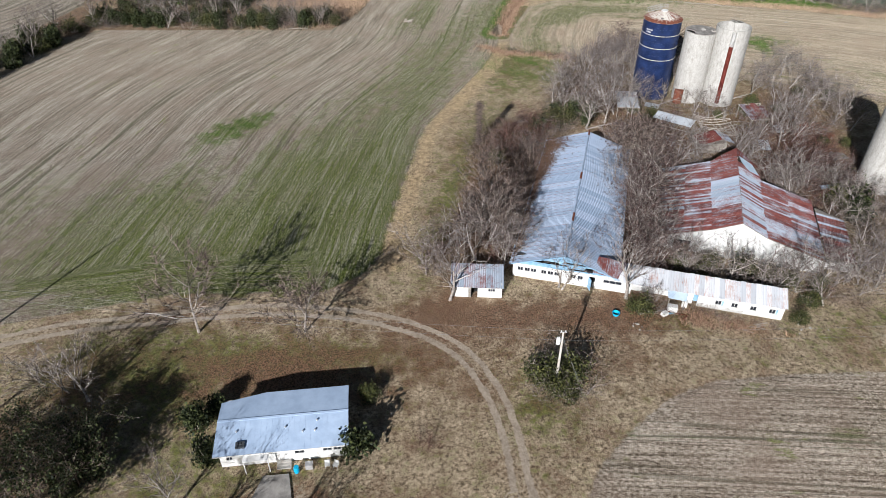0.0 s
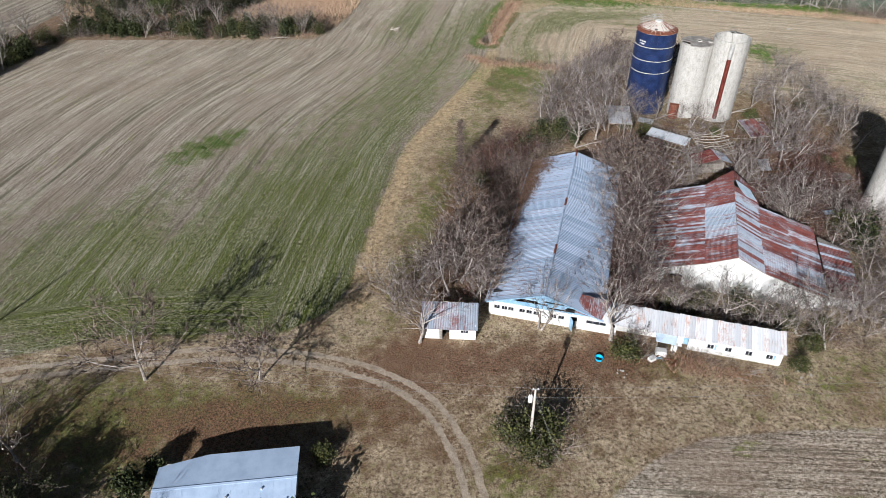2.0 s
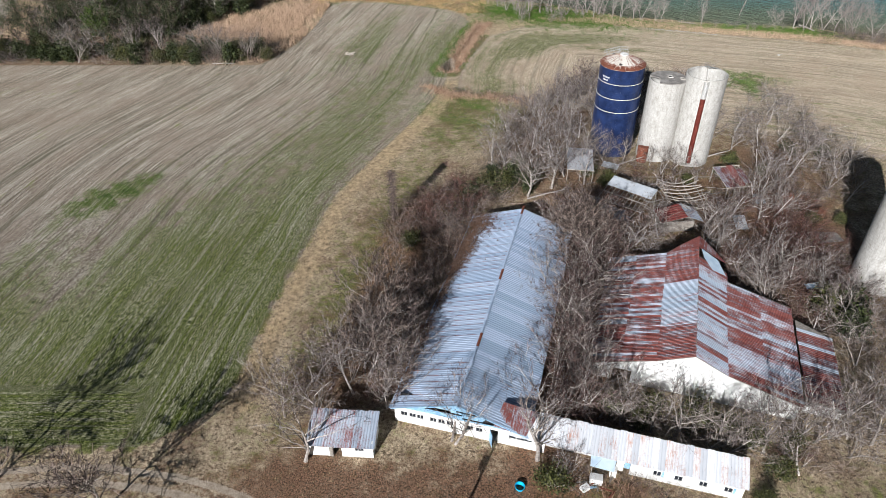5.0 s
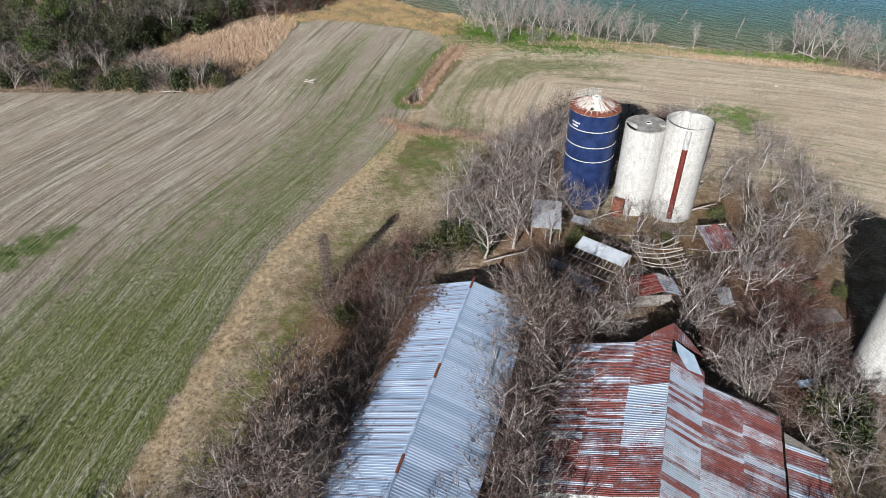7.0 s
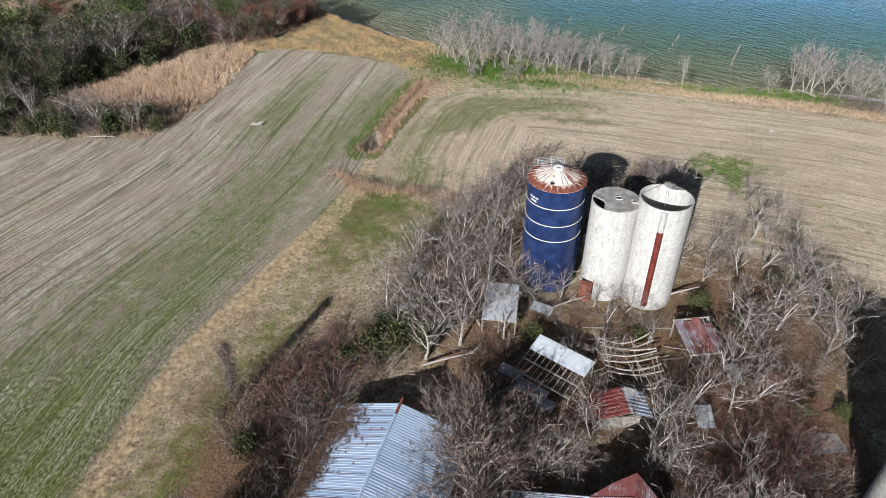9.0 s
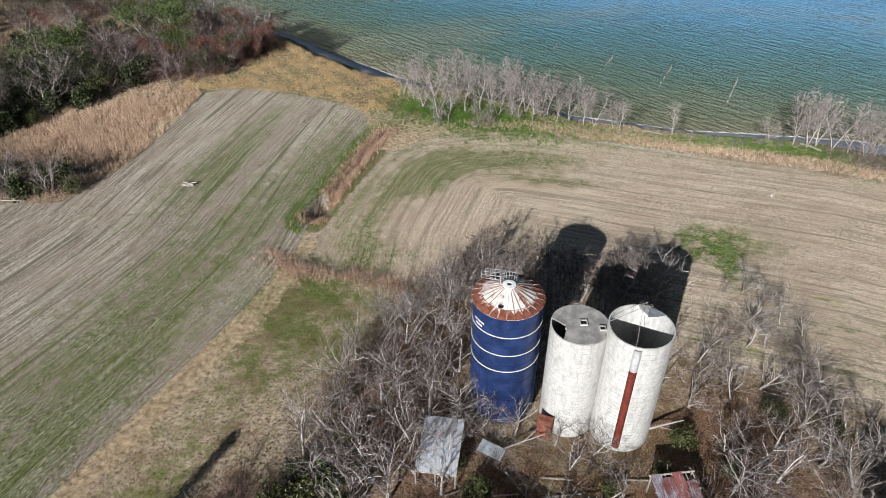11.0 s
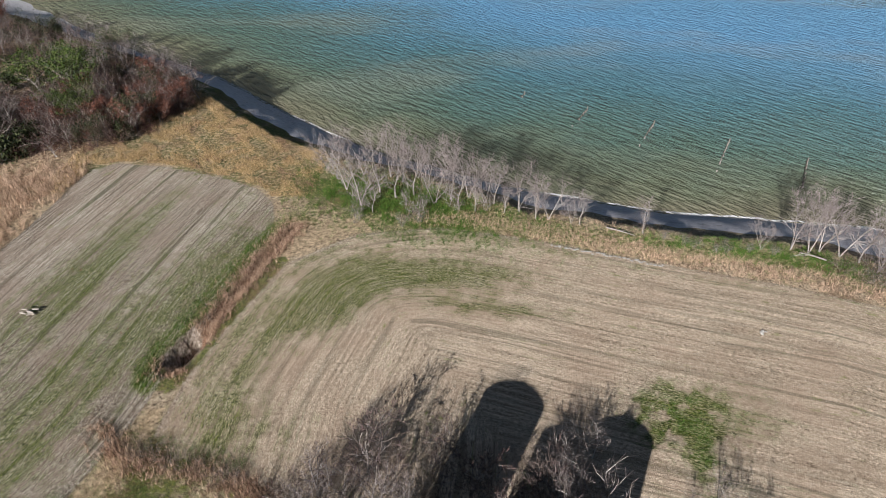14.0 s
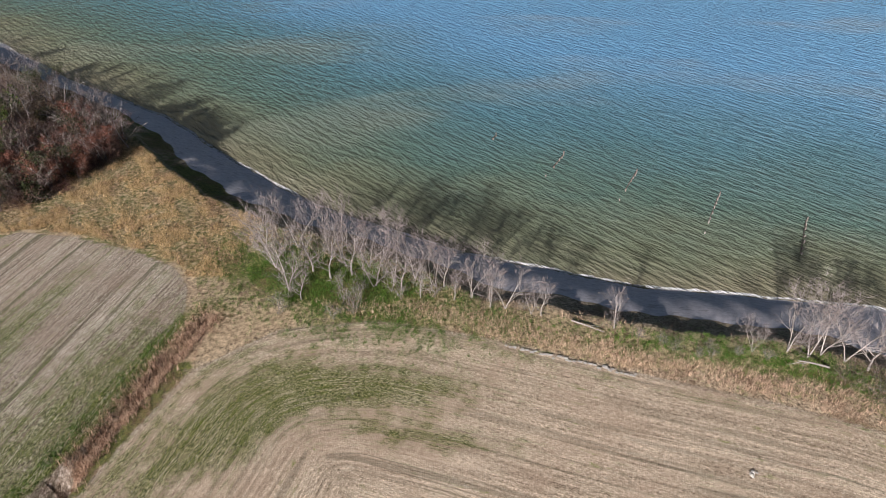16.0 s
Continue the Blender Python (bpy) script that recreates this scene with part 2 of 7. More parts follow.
M = {}
M["ground"] = ground_material()
M["water"] = water_material()
M["white_paint"] = plain("white_painted_boards", (0.60, 0.59, 0.56), (0.80, 0.80, 0.78), 1.2, 0.75, 0.2)
M["zinc"] = sheet_metal("galvanised_sheet", (0.29, 0.375, 0.50), (0.42, 0.505, 0.635), (0.13, 0.05, 0.03), -0.07, 0.6, 0.0)
M["rusty"] = sheet_metal("rusty_sheet", (0.36, 0.40, 0.46), (0.55, 0.58, 0.62), (0.085, 0.022, 0.018), 0.60, 0.6, 0.05)
M["pale_tin"] = sheet_metal("pale_streaked_sheet", (0.52, 0.54, 0.57), (0.72, 0.73, 0.75), (0.15, 0.06, 0.04), 0.20, 0.6, 0.05)
M["half_rusty"] = sheet_metal("streaked_sheet", (0.50, 0.52, 0.55), (0.70, 0.71, 0.73), (0.15, 0.06, 0.04), 0.36, 0.6, 0.05)
M["shingle"] = plain("pale_roofing", (0.41, 0.53, 0.70), (0.52, 0.65, 0.83), 0.7, 0.55, 0.15)
# near-black that stands in for the shade inside openings
M["dark"] = plain("opening_shade_black", (0.008, 0.008, 0.009), (0.02, 0.02, 0.02), 2, 0.6)
M["grey_wood"] = plain("weathered_wood", (0.15, 0.13, 0.11), (0.36, 0.33, 0.29), 2.0, 0.9, 0.5, 0.02, stretch=(1, 6, 1))
M["concrete"] = plain("pale_concrete", (0.30, 0.28, 0.25), (0.56, 0.54, 0.50), 0.8, 0.9, 0.5)
M["navy"] = plain("navy_enamel", (0.009, 0.017, 0.052), (0.022, 0.040, 0.115), 0.5, 0.3, 0.1)
M["cream"] = plain("cream_enamel", (0.52, 0.48, 0.38), (0.74, 0.71, 0.62), 1.5, 0.5, 0.1)
M["rust"] = plain("bare_rust", (0.11, 0.035, 0.022), (0.24, 0.085, 0.05), 2.0, 0.9, 0.5)
M["pale_blue"] = plain("faded_blue_boards", (0.16, 0.33, 0.50), (0.34, 0.52, 0.66), 1.5, 0.8, 0.3)
M["tin_white"] = plain("bright_tin", (0.50, 0.54, 0.58), (0.68, 0.71, 0.74), 1.0, 0.45, 0.2, metal=0.2)
M["steel"] = plain("pale_steel", (0.42, 0.42, 0.42), (0.62, 0.62, 0.62), 2.0, 0.5, 0.1, metal=0.5)


# ---- helpers for meshes ----
def part(name, bm, material, parent=None, label=""):
    """Links a bmesh as one mesh object, under a thing or a part."""
    me = bpy.data.meshes.new(name)
    bm.to_mesh(me)
    bm.free()
    for m in material if isinstance(material, (list, tuple)) else (material,):
        me.materials.append(m)
    ob = new(name, me)
    ob.parent = parent
    if label:
        tagged(ob, label)
    return ob


def empty(name, m, label, category, group="", kind=""):
    ob = new(name)
    ob.matrix_world = m
    ob.empty_display_size = 0.2
    return tagged(ob, label, category, group, kind)


def box(bm, a, b, m=None):
    """An upright box from corner a to corner b."""
    v = [bm.verts.new((x, y, z)) for x in (a[0], b[0]) for y in (a[1], b[1]) for z in (a[2], b[2])]
    for q in ((0, 1, 3, 2), (4, 6, 7, 5), (0, 4, 5, 1), (2, 3, 7, 6), (0, 2, 6, 4), (1, 5, 7, 3)):
        bm.faces.new([v[i] for i in q])
    if m is not None:
        bmesh.ops.transform(bm, matrix=m, verts=v)
    return v


def boxed(a, b, m=None):
    bm = bmesh.new()
    box(bm, a, b, m)
    return bm


def slab(bm, corners, thick):
    """A plate of four corners, thickened downwards."""
    top = [bm.verts.new(c) for c in corners]
    low = [bm.verts.new((c[0], c[1], c[2] - thick)) for c in corners]
    k = len(corners)
    bm.faces.new(top)
    bm.faces.new(low[::-1])
    for i in range(k):
        bm.faces.new((top[i], low[i], low[(i + 1) % k], top[(i + 1) % k]))


def slabbed(corners, thick):
    bm = bmesh.new()
    slab(bm, corners, thick)
    bmesh.ops.recalc_face_normals(bm, faces=bm.faces)
    return bm


def beam(bm, a, b, w, sides=4):
    """A bar of width w from a to b."""
    a, b = Vector(a), Vector(b)
    q = (b - a).to_track_quat("Z", "Y")
    rings = []
    for p in (a, b):
        rings.append([bm.verts.new(p + q @ Vector((w / 2 * 1.2 * math.cos(k), w / 2 * 1.2 * math.sin(k), 0))) for k in [2 * math.pi * (i + 0.5) / sides for i in range(sides)]])
    for i in range(sides):
        bm.faces.new((rings[0][i], rings[0][(i + 1) % sides], rings[1][(i + 1) % sides], rings[1][i]))
    bm.faces.new(rings[0][::-1])
    bm.faces.new(rings[1])


def lathe(bm, profile, sides=48, cap=False):
    """Turns a profile of (radius, height) about z."""
    rings = []
    for r, z in profile:
        rings.append([bm.verts.new((r * math.cos(2 * math.pi * i / sides), r * math.sin(2 * math.pi * i / sides), z)) for i in range(sides)])
    for lo, hi in zip(rings, rings[1:]):
        for i in range(sides):
            bm.faces.new((lo[i], lo[(i + 1) % sides], hi[(i + 1) % sides], hi[i]))
    if cap:
        bm.faces.new(rings[-1])


def ribbed(width, length, ribs, height=0.03, thick=0.012, slim=0.16):
    """One roof sheet, x across, y down the slope, with raised ribs."""
    bm = bmesh.new()
    xs = []
    for i in range(ribs):
        c = width * (i + 0.5) / ribs
        h = width / ribs * slim
        xs += [(c - 2 * h, 0), (c - h, height), (c + h, height), (c + 2 * h, 0)]
    xs = [(0, 0)] + xs + [(width, 0)]
    top = [[bm.verts.new((x, y, z + thick)) for x, z in xs] for y in (0, length)]
    for i in range(len(xs) - 1):
        bm.faces.new((top[0][i], top[0][i + 1], top[1][i + 1], top[1][i]))
    low = [[bm.verts.new((x, y, 0)) for x in (0, width)] for y in (0, length)]
    bm.faces.new((low[0][0], low[1][0], low[1][1], low[0][1]))
    for k in (0, 1):
        bm.faces.new((top[k][0], *([low[k][0], low[k][1]] if k == 0 else [low[k][0], low[k][1]]), *top[k][::-1][:-1]))
    bmesh.ops.recalc_face_normals(bm, faces=bm.faces)
    me = bpy.data.meshes.new("sheet")
    bm.to_mesh(me)
    bm.free()
    return me


def lay(mesh_by, parent, start, across, down, count, width, seed=0, lift=0.02, name="sheet", miss=()):
    """Lays sheets side by side from start: across is the eave's direction, down the slope's."""
    rng = random.Random(seed)
    a, d = Vector(across).normalized(), Vector(down).normalized()
    up = a.cross(d)
    if up.z < 0:
        up = -up
    base = Matrix((a, d, up)).transposed().to_4x4()
    for i in range(count):
        if i in miss:
            continue
        me = rng.choice(mesh_by) if isinstance(mesh_by, list) else mesh_by
        ob = new(name, me)
        ob.parent = parent
        p = Vector(start) + a * width * i + d * rng.uniform(-0.05, 0.05) + up * (lift + rng.uniform(0, 0.008))
        ob.matrix_local = Matrix.Translation(p) @ base


# ---- ground, bluff and water ----
def near(px, py, line):
    """Distance to a polyline, the side (+ is right of its way), and the way along it."""
    best = np.full(px.shape, 1e9)
    side, along, run = np.zeros(px.shape), np.zeros(px.shape), 0.0
    for (ax, ay), (bx, by) in zip(line, line[1:]):
        dx, dy = bx - ax, by - ay
        ll = math.hypot(dx, dy)
        t = np.clip(((px - ax) * dx + (py - ay) * dy) / ll ** 2, 0, 1)
        d = np.hypot(px - ax - t * dx, py - ay - t * dy)
        m = d < best
        best = np.where(m, d, best)
        side = np.where(m, np.sign((px - ax) * dy - (py - ay) * dx), side)
        along = np.where(m, run + t * ll, along)
        run += ll
    return best, side, along


def inside(px, py, loop):
    k = np.zeros(px.shape, bool)
    for (ax, ay), (bx, by) in zip(loop, loop[1:] + loop[:1]):
        if ay != by:
            k ^= ((ay > py) != (by > py)) & (px < (bx - ax) * (py - ay) / (by - ay) + ax)
    return k


def soft(px, py, loop, w=1.0):
    """1 inside a loop, 0 outside, with an edge about w wide."""
    d = near(px, py, loop + loop[:1])[0]
    return np.clip(0.5 + np.where(inside(px, py, loop), d, -d) / (2 * w), 0, 1)


def spot(px, py, x, y, rx, ry=None, turn=0.0):
    c, s = math.cos(radians(turn)), math.sin(radians(turn))
    u, v = (px - x) * c + (py - y) * s, -(px - x) * s + (py - y) * c
    return np.exp(-((u / rx) ** 2 + (v / (ry or rx)) ** 2))


def rounded(line, n=6):
    """A smooth curve through the points of a polyline."""
    out = []
    for i in range(len(line) - 1):
        p0, p1, p2, p3 = (np.array(line[max(0, min(len(line) - 1, i + k))], float) for k in (-1, 0, 1, 2))
        for t in np.arange(n) / n:
            q = 0.5 * (2 * p1 + (p2 - p0) * t + (2 * p0 - 5 * p1 + 4 * p2 - p3) * t ** 2 + (3 * p1 - p0 - 3 * p2 + p3) * t ** 3)
            out.append((float(q[0]), float(q[1])))
    return out + [tuple(line[-1])]


WATER = -9.8
BLUFF = [(-400, 522), (-120, 348), (-60, 308), (-26, 285), (-14, 275), (-5, 264.5), (5, 253.2), (11.4, 247.6), (14.6, 244.2), (21.3, 240), (27.3, 236), (34.2, 231.9), (43.7, 228.5), (52, 224), (61.2, 219), (66.2, 215.2), (71, 212), (81, 210.5), (90, 207.4), (98.5, 205.4), (106.5, 204.2), (114.7, 203.0), (121.9, 200.8), (127, 197.6), (165, 182), (300, 116), (900, -190)]
SHORE = [(-400, 560), (-120, 378), (-56, 326), (-17, 300.5), (-4, 288), (8.7, 276.2), (18.1, 267.6), (26, 260.5), (40, 250.5), (54, 243), (68.2, 236.3), (79.7, 232.4), (90.8, 229.2), (100.4, 226.5), (108, 225.2), (116, 224.3), (125.3, 223.4), (135, 222.0), (142, 220.4), (170, 209), (300, 144), (900, -165)]
DITCH = [(18.4, 171), (19.3, 175), (20.9, 180), (23.4, 189), (26.0, 198.5), (28.6, 206)]
EDGE_A = [(-9.5, 40), (-9.0, 60), (-8.0, 70), (-6.7, 82), (-4.1, 98), (-1.5, 114), (5, 129.5), (12.5, 147), (17, 161), (19, 173), (24, 200), (34, 240)]
EDGE_B = [(19, 150), (20.5, 160), (21.3, 169), (24.8, 182), (29.6, 195), (40, 203.5), (54.7, 206), (69, 203), (90, 196.4), (110, 190.5), (126, 184), (200, 146), (400, 40)]
FIELD_A = [(-400, -60), (-58, 56), (-37, 62), (-16.4, 62), (-10.3, 66)] + EDGE_A[2:10] + [(24.5, 203), (24.2, 208), (22.8, 213.5), (18.8, 218.6), (11.3, 222.6), (-1.3, 227), (-13.1, 228.6), (-17.8, 226), (-18.6, 216), (-19.6, 203.4), (-22, 191), (-24.4, 184), (-28.7, 175.5), (-94, 176), (-104, 141), (-400, 20)]
FIELD_B = EDGE_B[1:] + [(400, -30), (220, 62), (130, 104), (103, 123), (88, 133), (78, 137), (60, 146), (48, 148), (36, 153), (24, 157)]
FIELD_C = [(16.0, -200), (16.1, 29), (18.0, 32.6), (22.1, 37.0), (27.9, 41.8), (34.1, 44.6), (44.4, 45.7), (57, 46), (400, 62), (400, -200)]
FIELD_D = [(-400, 40), (-118, 142), (-108, 200), (-150, 320), (-400, 420)]
TRACK = [(10.5, -60), (9.8, 20), (9.5, 30), (8.9, 37.5), (7.3, 43.8), (4.3, 49.4), (0.2, 53.1), (-5.9, 56.0), (-12.7, 57.7), (-20.6, 58.6), (-28, 58.2), (-36, 57.2), (-43, 56.2), (-57, 52.8), (-120, 30), (-400, -80)]
WOODLAND = [(-140, 150), (-106, 176), (-96, 180), (-28, 179), (-34, 188), (-58, 200), (-44, 222), (-30, 229), (-19.5, 235.5), (-12.5, 241.5), (-9, 251), (-7.5, 261), (-15, 272), (-62, 306), (-140, 350), (-200, 300)]
HEAD = [(-400, -60), (-58, 57), (-37, 62), (-16.4, 62), (-10.3, 66)]
EDGE_A, EDGE_B, TRACK = rounded(EDGE_A, 4), rounded(EDGE_B, 6), rounded(TRACK, 4)


def past_shore(px, py):
    """Metres past the water's edge; negative on land."""
    d, s, _ = near(px, py, SHORE)
    return -d * s + 0.30 * np.sin(px * 0.21) + 0.15 * np.sin(px * 0.57 + 1)


def height(px, py):
    d, s, _ = near(px, py, BLUFF)
    out = -d * s                                    # metres past the bluff's edge
    o = out + 0.35 * np.sin(px * 0.9) + 0.3 * np.sin(px * 0.37 + 1)
    w = past_shore(px, py)
    k = np.clip(o / np.maximum(o - w, 1.0), 0, 1)   # 0 at the bluff, 1 at the water
    tip = np.clip((46 - px) / 20, 0, 1)
    crest = 0.35 + 0.25 * tip * tip * (3 - 2 * tip)
    cliff = -crest - 1.3 * np.clip(o / 1.6, 0, 1)
    z = np.where(o < 0, -crest * np.exp(o / 3.5), cliff + (WATER + crest + 1.3) * k ** 1.3)
    z = np.where(w > 0, WATER - 0.18 * w, z)
    z = np.maximum(z, -13.0)
    dd, _, _ = near(px, py, DITCH)
    u, v = (px - 19.4) * 0.93 - (py - 175.0) * 0.36, (px - 19.4) * 0.36 + (py - 175.0) * 0.93
    pit = np.exp(-((u / 1.35) ** 4 + (v / 3.6) ** 4))
    z = z - 0.9 * np.exp(-(dd / 1.0) ** 2) - 4.6 * pit
    z = z + 0.10 * np.sin(px * 0.05) * np.sin(py * 0.043) * (o < -3)
    dt, _, _ = near(px, py, TRACK)
    z = z - 0.07 * np.exp(-((dt - 0.9) / 0.35) ** 2)
    bx, by = (px - 66) / 9.0, (py - 52) / 4.0
    return z + 0.9 * np.exp(-(bx ** 2 + by ** 2)) * (0.7 + 0.3 * np.sin(px * 1.3) * np.cos(py * 1.7))


def axis(lo, hi, step, far):
    a = list(np.arange(lo, hi + step / 2, step))
    left, right, k = [], [], step
    p, q = lo, hi
    while p > -far:
        k *= 1.6
        p, q = p - k, q + k
        left.append(p)
        right.append(q)
    return np.array(left[::-1] + a + right)


def patch(x, y):
    return np.sin(0.33 * x + 1.3 * np.sin(0.29 * y)) * np.sin(0.41 * y + 1.1 * np.sin(0.37 * x)) + 0.35 * np.sin(1.1 * x + 0.8 * y)


def ragged(x, y):
    return np.clip(0.72 + 0.75 * patch(2.6 * x, 2.6 * y), 0.0, 1.3)


def green_a(px, py):
    """How green the western field is."""
    ga = 0.22 + 0.88 * spot(px, py, -16, 84, 14, 24, -10) + 0.50 * spot(px, py, -26, 72, 28, 13) + 0.46 * spot(px, py, 1, 150, 9, 44, -14)
    ga += 0.55 * spot(px, py, -4, 190, 6, 24, -14) + 0.9 * np.exp(-((near(px, py, DITCH)[0] - 3.0) / 1.5) ** 2) + 0.35 * spot(px, py, -40, 66, 22, 7) + 0.42 * spot(px, py, -50, 82, 26, 22) + 0.22 * spot(px, py, -20, 120, 22, 40, -20) + 2.4 * spot(px, py, -40.5, 114, 3.2, 7, -40) * ragged(px, py) + 0.5 * spot(px, py, 17, 192, 3, 22, -14)
    ga -= 0.25 * spot(px, py, -85, 140, 40) + 0.3 * spot(px, py, -34, 150, 16, 50, -20) + 0.30 * spot(px, py, -36, 88, 5, 8)
    return ga


def build_ground():
    xs, ys = axis(-150.0, 175.0, 1.0, 1600.0), axis(-30.0, 345.0, 1.0, 1600.0)
    px, py = np.meshgrid(xs, ys)
    z = height(px, py)
    nx, ny = len(xs), len(ys)
    i = np.arange((ny - 1) * nx).reshape(ny - 1, nx)[:, :-1].ravel()
    me = bpy.data.meshes.new("ground")
    me.from_pydata(np.stack((px.ravel(), py.ravel(), z.ravel()), 1), [], np.stack((i, i + 1, i + 1 + nx, i + nx), 1))
    me.polygons.foreach_set("use_smooth", np.ones(len(me.polygons), bool))
    db, sb, _ = near(px, py, BLUFF)
    out = -db * sb
    da, sa, ya = near(px, py, EDGE_A)
    de, se, ye = near(px, py, EDGE_B)
    dt, st, _ = near(px, py, TRACK)
    dh, _, yh = near(px, py, HEAD)
    a, b, c, d = (soft(px, py, f, w) for f, w in ((FIELD_A, 0.7), (FIELD_B, 0.8), (FIELD_C, 1.0), (FIELD_D, 2.0)))
    field = np.maximum.reduce((a, b, c, d))
    row = np.where(b > 0.3, de, np.where(c > 0.3, py + 0.06 * px, np.where((dh < 8.5) & (px < -17), dh, da * np.where(sa > 0, 1, -1) * 0.985)))
    green = np.full(px.shape, 0.12)
    ga = green_a(px, py)
    gb = 0.10 + (1.0 * spot(px, py, 38, 186, 6, 11, -42) + 0.80 * spot(px, py, 54, 193, 18, 5, -4) + 0.6 * spot(px, py, 64, 184, 12, 2, -6)) * (0.78 + 0.25 * ragged(px, py)) + 0.45 * spot(px, py, 28, 168, 6, 14) + 1.9 * spot(px, py, 86, 164.5, 5.5, 4.6, 10) * ragged(px, py) + 0.9 * spot(px, py, 87, 157, 1.6, 3.5) * ragged(py, px) + 0.3 * np.exp(-((de - 2.0) / 1.6) ** 2)
    gb += 0.3 * spot(px, py, 34, 160, 9, 6) + 0.25 * spot(px, py, 100, 140, 20, 8, -20) + 0.30 * spot(px, py, 97, 165, 6, 10)
    gc = 0.06 + 0.5 * spot(px, py, 47, 37, 3, 1.6)
    gl = 0.28 + 0.5 * spot(px, py, -36, 47, 14, 9) + 0.5 * spot(px, py, -15, 49, 14, 4) + 0.35 * spot(px, py, 13, 41, 5, 6) + 0.52 * spot(px, py, 6.5, 96, 4.5, 28, -13) + 0.62 * spot(px, py, 21, 145, 10, 11) * (0.45 + 0.6 * ragged(0.35 * px, 0.35 * py))
    gl += 1.1 * spot(px, py, 47, 215, 20, 7, -20) + 0.45 * spot(px, py, 6, 240, 7, 10, -35) + 0.6 * spot(px, py, 72, 207, 10, 3, -20) + 0.6 * spot(px, py, 100, 200, 26, 2, -12) + 0.25 * spot(px, py, 60, 52, 14, 5) + 0.4 * spot(px, py, 32, 56, 5, 3) + 0.7 * spot(px, py, 24.0, 160, 9, 3, 20)
    gl += 0.42 * spot(px, py, 56, 112, 16, 14) + 0.4 * spot(px, py, 74, 118, 12, 14) + np.where((px < 30) & (py > 216), 0.45 - 0.45 * patch(px, py), 0) + 0.35 * spot(px, py, 2, 250, 14, 8, -35) + 0.8 * np.exp(-((near(px, py, DITCH)[0] - 2.6) / 1.1) ** 2) + 0.3 * spot(px, py, -25, 27, 12, 12)
    green = np.where(a > 0.5, ga, np.where(b > 0.5, gb, np.where(c > 0.5, gc, np.where(d > 0.5, 0.1, gl))))
    # mask of the pit, coloured darker to stand for its deep shade
    hole = np.exp(-((((px - 19.4) * 0.93 - (py - 175.0) * 0.36) / 2.3) ** 4 + (((px - 19.4) * 0.36 + (py - 175.0) * 0.93) / 4.2) ** 4))
    green = green * (1 - hole)
    dirt = 0.42 * np.exp(-(dt / 1.7) ** 2)
    lane = near(px, py, [(20, 49), (34, 50.5), (57, 50), (90, 53), (200, 60)])[0]
    dirt += 0.30 * np.exp(-(lane / 1.6) ** 2) + 0.8 * spot(px, py, 63, 52, 5, 3) + 0.4 * np.exp(-(near(px, py, [(11, 26), (14.7, 34.8), (18.7, 39.4), (22.6, 42.3), (28.9, 45.3), (38.3, 48)])[0] / 1.5) ** 2)
    dirt += np.where((out > -0.4) & (out < 2.0), 0.5, 0) + 0.6 * spot(px, py, -16, 30, 5, 2.5)
    strip = np.where((field < 0.5) & (sa > 0) & (py > 66) & (py < 165), np.exp(-((da - 2.0) / 2.0) ** 2), 0)
    tall = strip * 0.75 + np.where((field < 0.5) & (py > 196) & (out < 0), 0.52 + 0.4 * np.exp(-((de - 3.5) / 2.5) ** 2), 0) * (1 - 0.8 * spot(px, py, 47, 214, 18, 6, -20)) + 0.35 * spot(px, py, 10, 140, 6, 20, -20)
    tall += 0.9 * spot(px, py, -42, 195, 14, 18, -30) + 0.4 * spot(px, py, 37, 55.5, 5, 2.5)
    leaf = 0.58 * spot(px, py, -6, 48, 42, 13) + 0.55 * spot(px, py, 12, 57, 20, 4) + 0.5 * spot(px, py, -20, 46, 10, 4) + 0.7 * spot(px, py, -16, 29, 9, 3) + 0.75 * spot(px, py, 38, 88, 16, 30, -15) + 0.6 * spot(px, py, 8, 88, 5, 24, -15) + 0.5 * spot(px, py, -35, 58, 12, 3) + 0.75 * spot(px, py, 76, 96, 8, 12) + 0.5 * spot(px, py, -45, 36, 12, 14)
    leaf += 0.8 * np.exp(-(near(px, py, DITCH)[0] / 1.7) ** 2) + 0.35 * spot(px, py, 52, 118, 22, 16) + 0.6 * spot(px, py, 68, 98, 10, 12) + 0.7 * spot(px, py, 70, 84, 6, 12) + np.where((field < 0.5) & (px < -22) & (py > 172), 0.75, 0) * (1 - spot(px, py, -42, 195, 14, 18, -30))
    # extra litter beneath thickets, putting their shade into the ground colour
    leaf += 0.9 * spot(px, py, 36, 132, 9, 16, -10) + 0.9 * spot(px, py, 78, 122, 13, 18, 20) + 0.9 * spot(px, py, 50, 150, 12, 9) + 0.8 * spot(px, py, 36, 85, 5, 26, -16) + 0.9 * spot(px, py, 16, 106, 8, 12, -20) + 0.8 * spot(px, py, 9, 82, 4, 20, -16) + 0.3 * spot(px, py, 58, 112, 12, 12)
    # woods floor and pit: dark litter colour deepens the shade there
    leaf += np.where(inside(px, py, WOODLAND), 0.9, 0) + 1.2 * hole
    sand = np.clip((out + 0.6 * np.sin(px * 0.35) + 0.4 * np.sin(px * 1.1) - 5.2) / 1.8, 0, 1)
    one = np.ones(px.shape)
    for name, cols in (("zone", (field, green, dirt, one)), ("more", (tall, leaf, sand, one))):
        at = me.color_attributes.new(name, "FLOAT_COLOR", "POINT")
        at.data.foreach_set("color", np.clip(np.stack([q.ravel() for q in cols], 1), 0, 1.5).astype(np.float32).ravel())
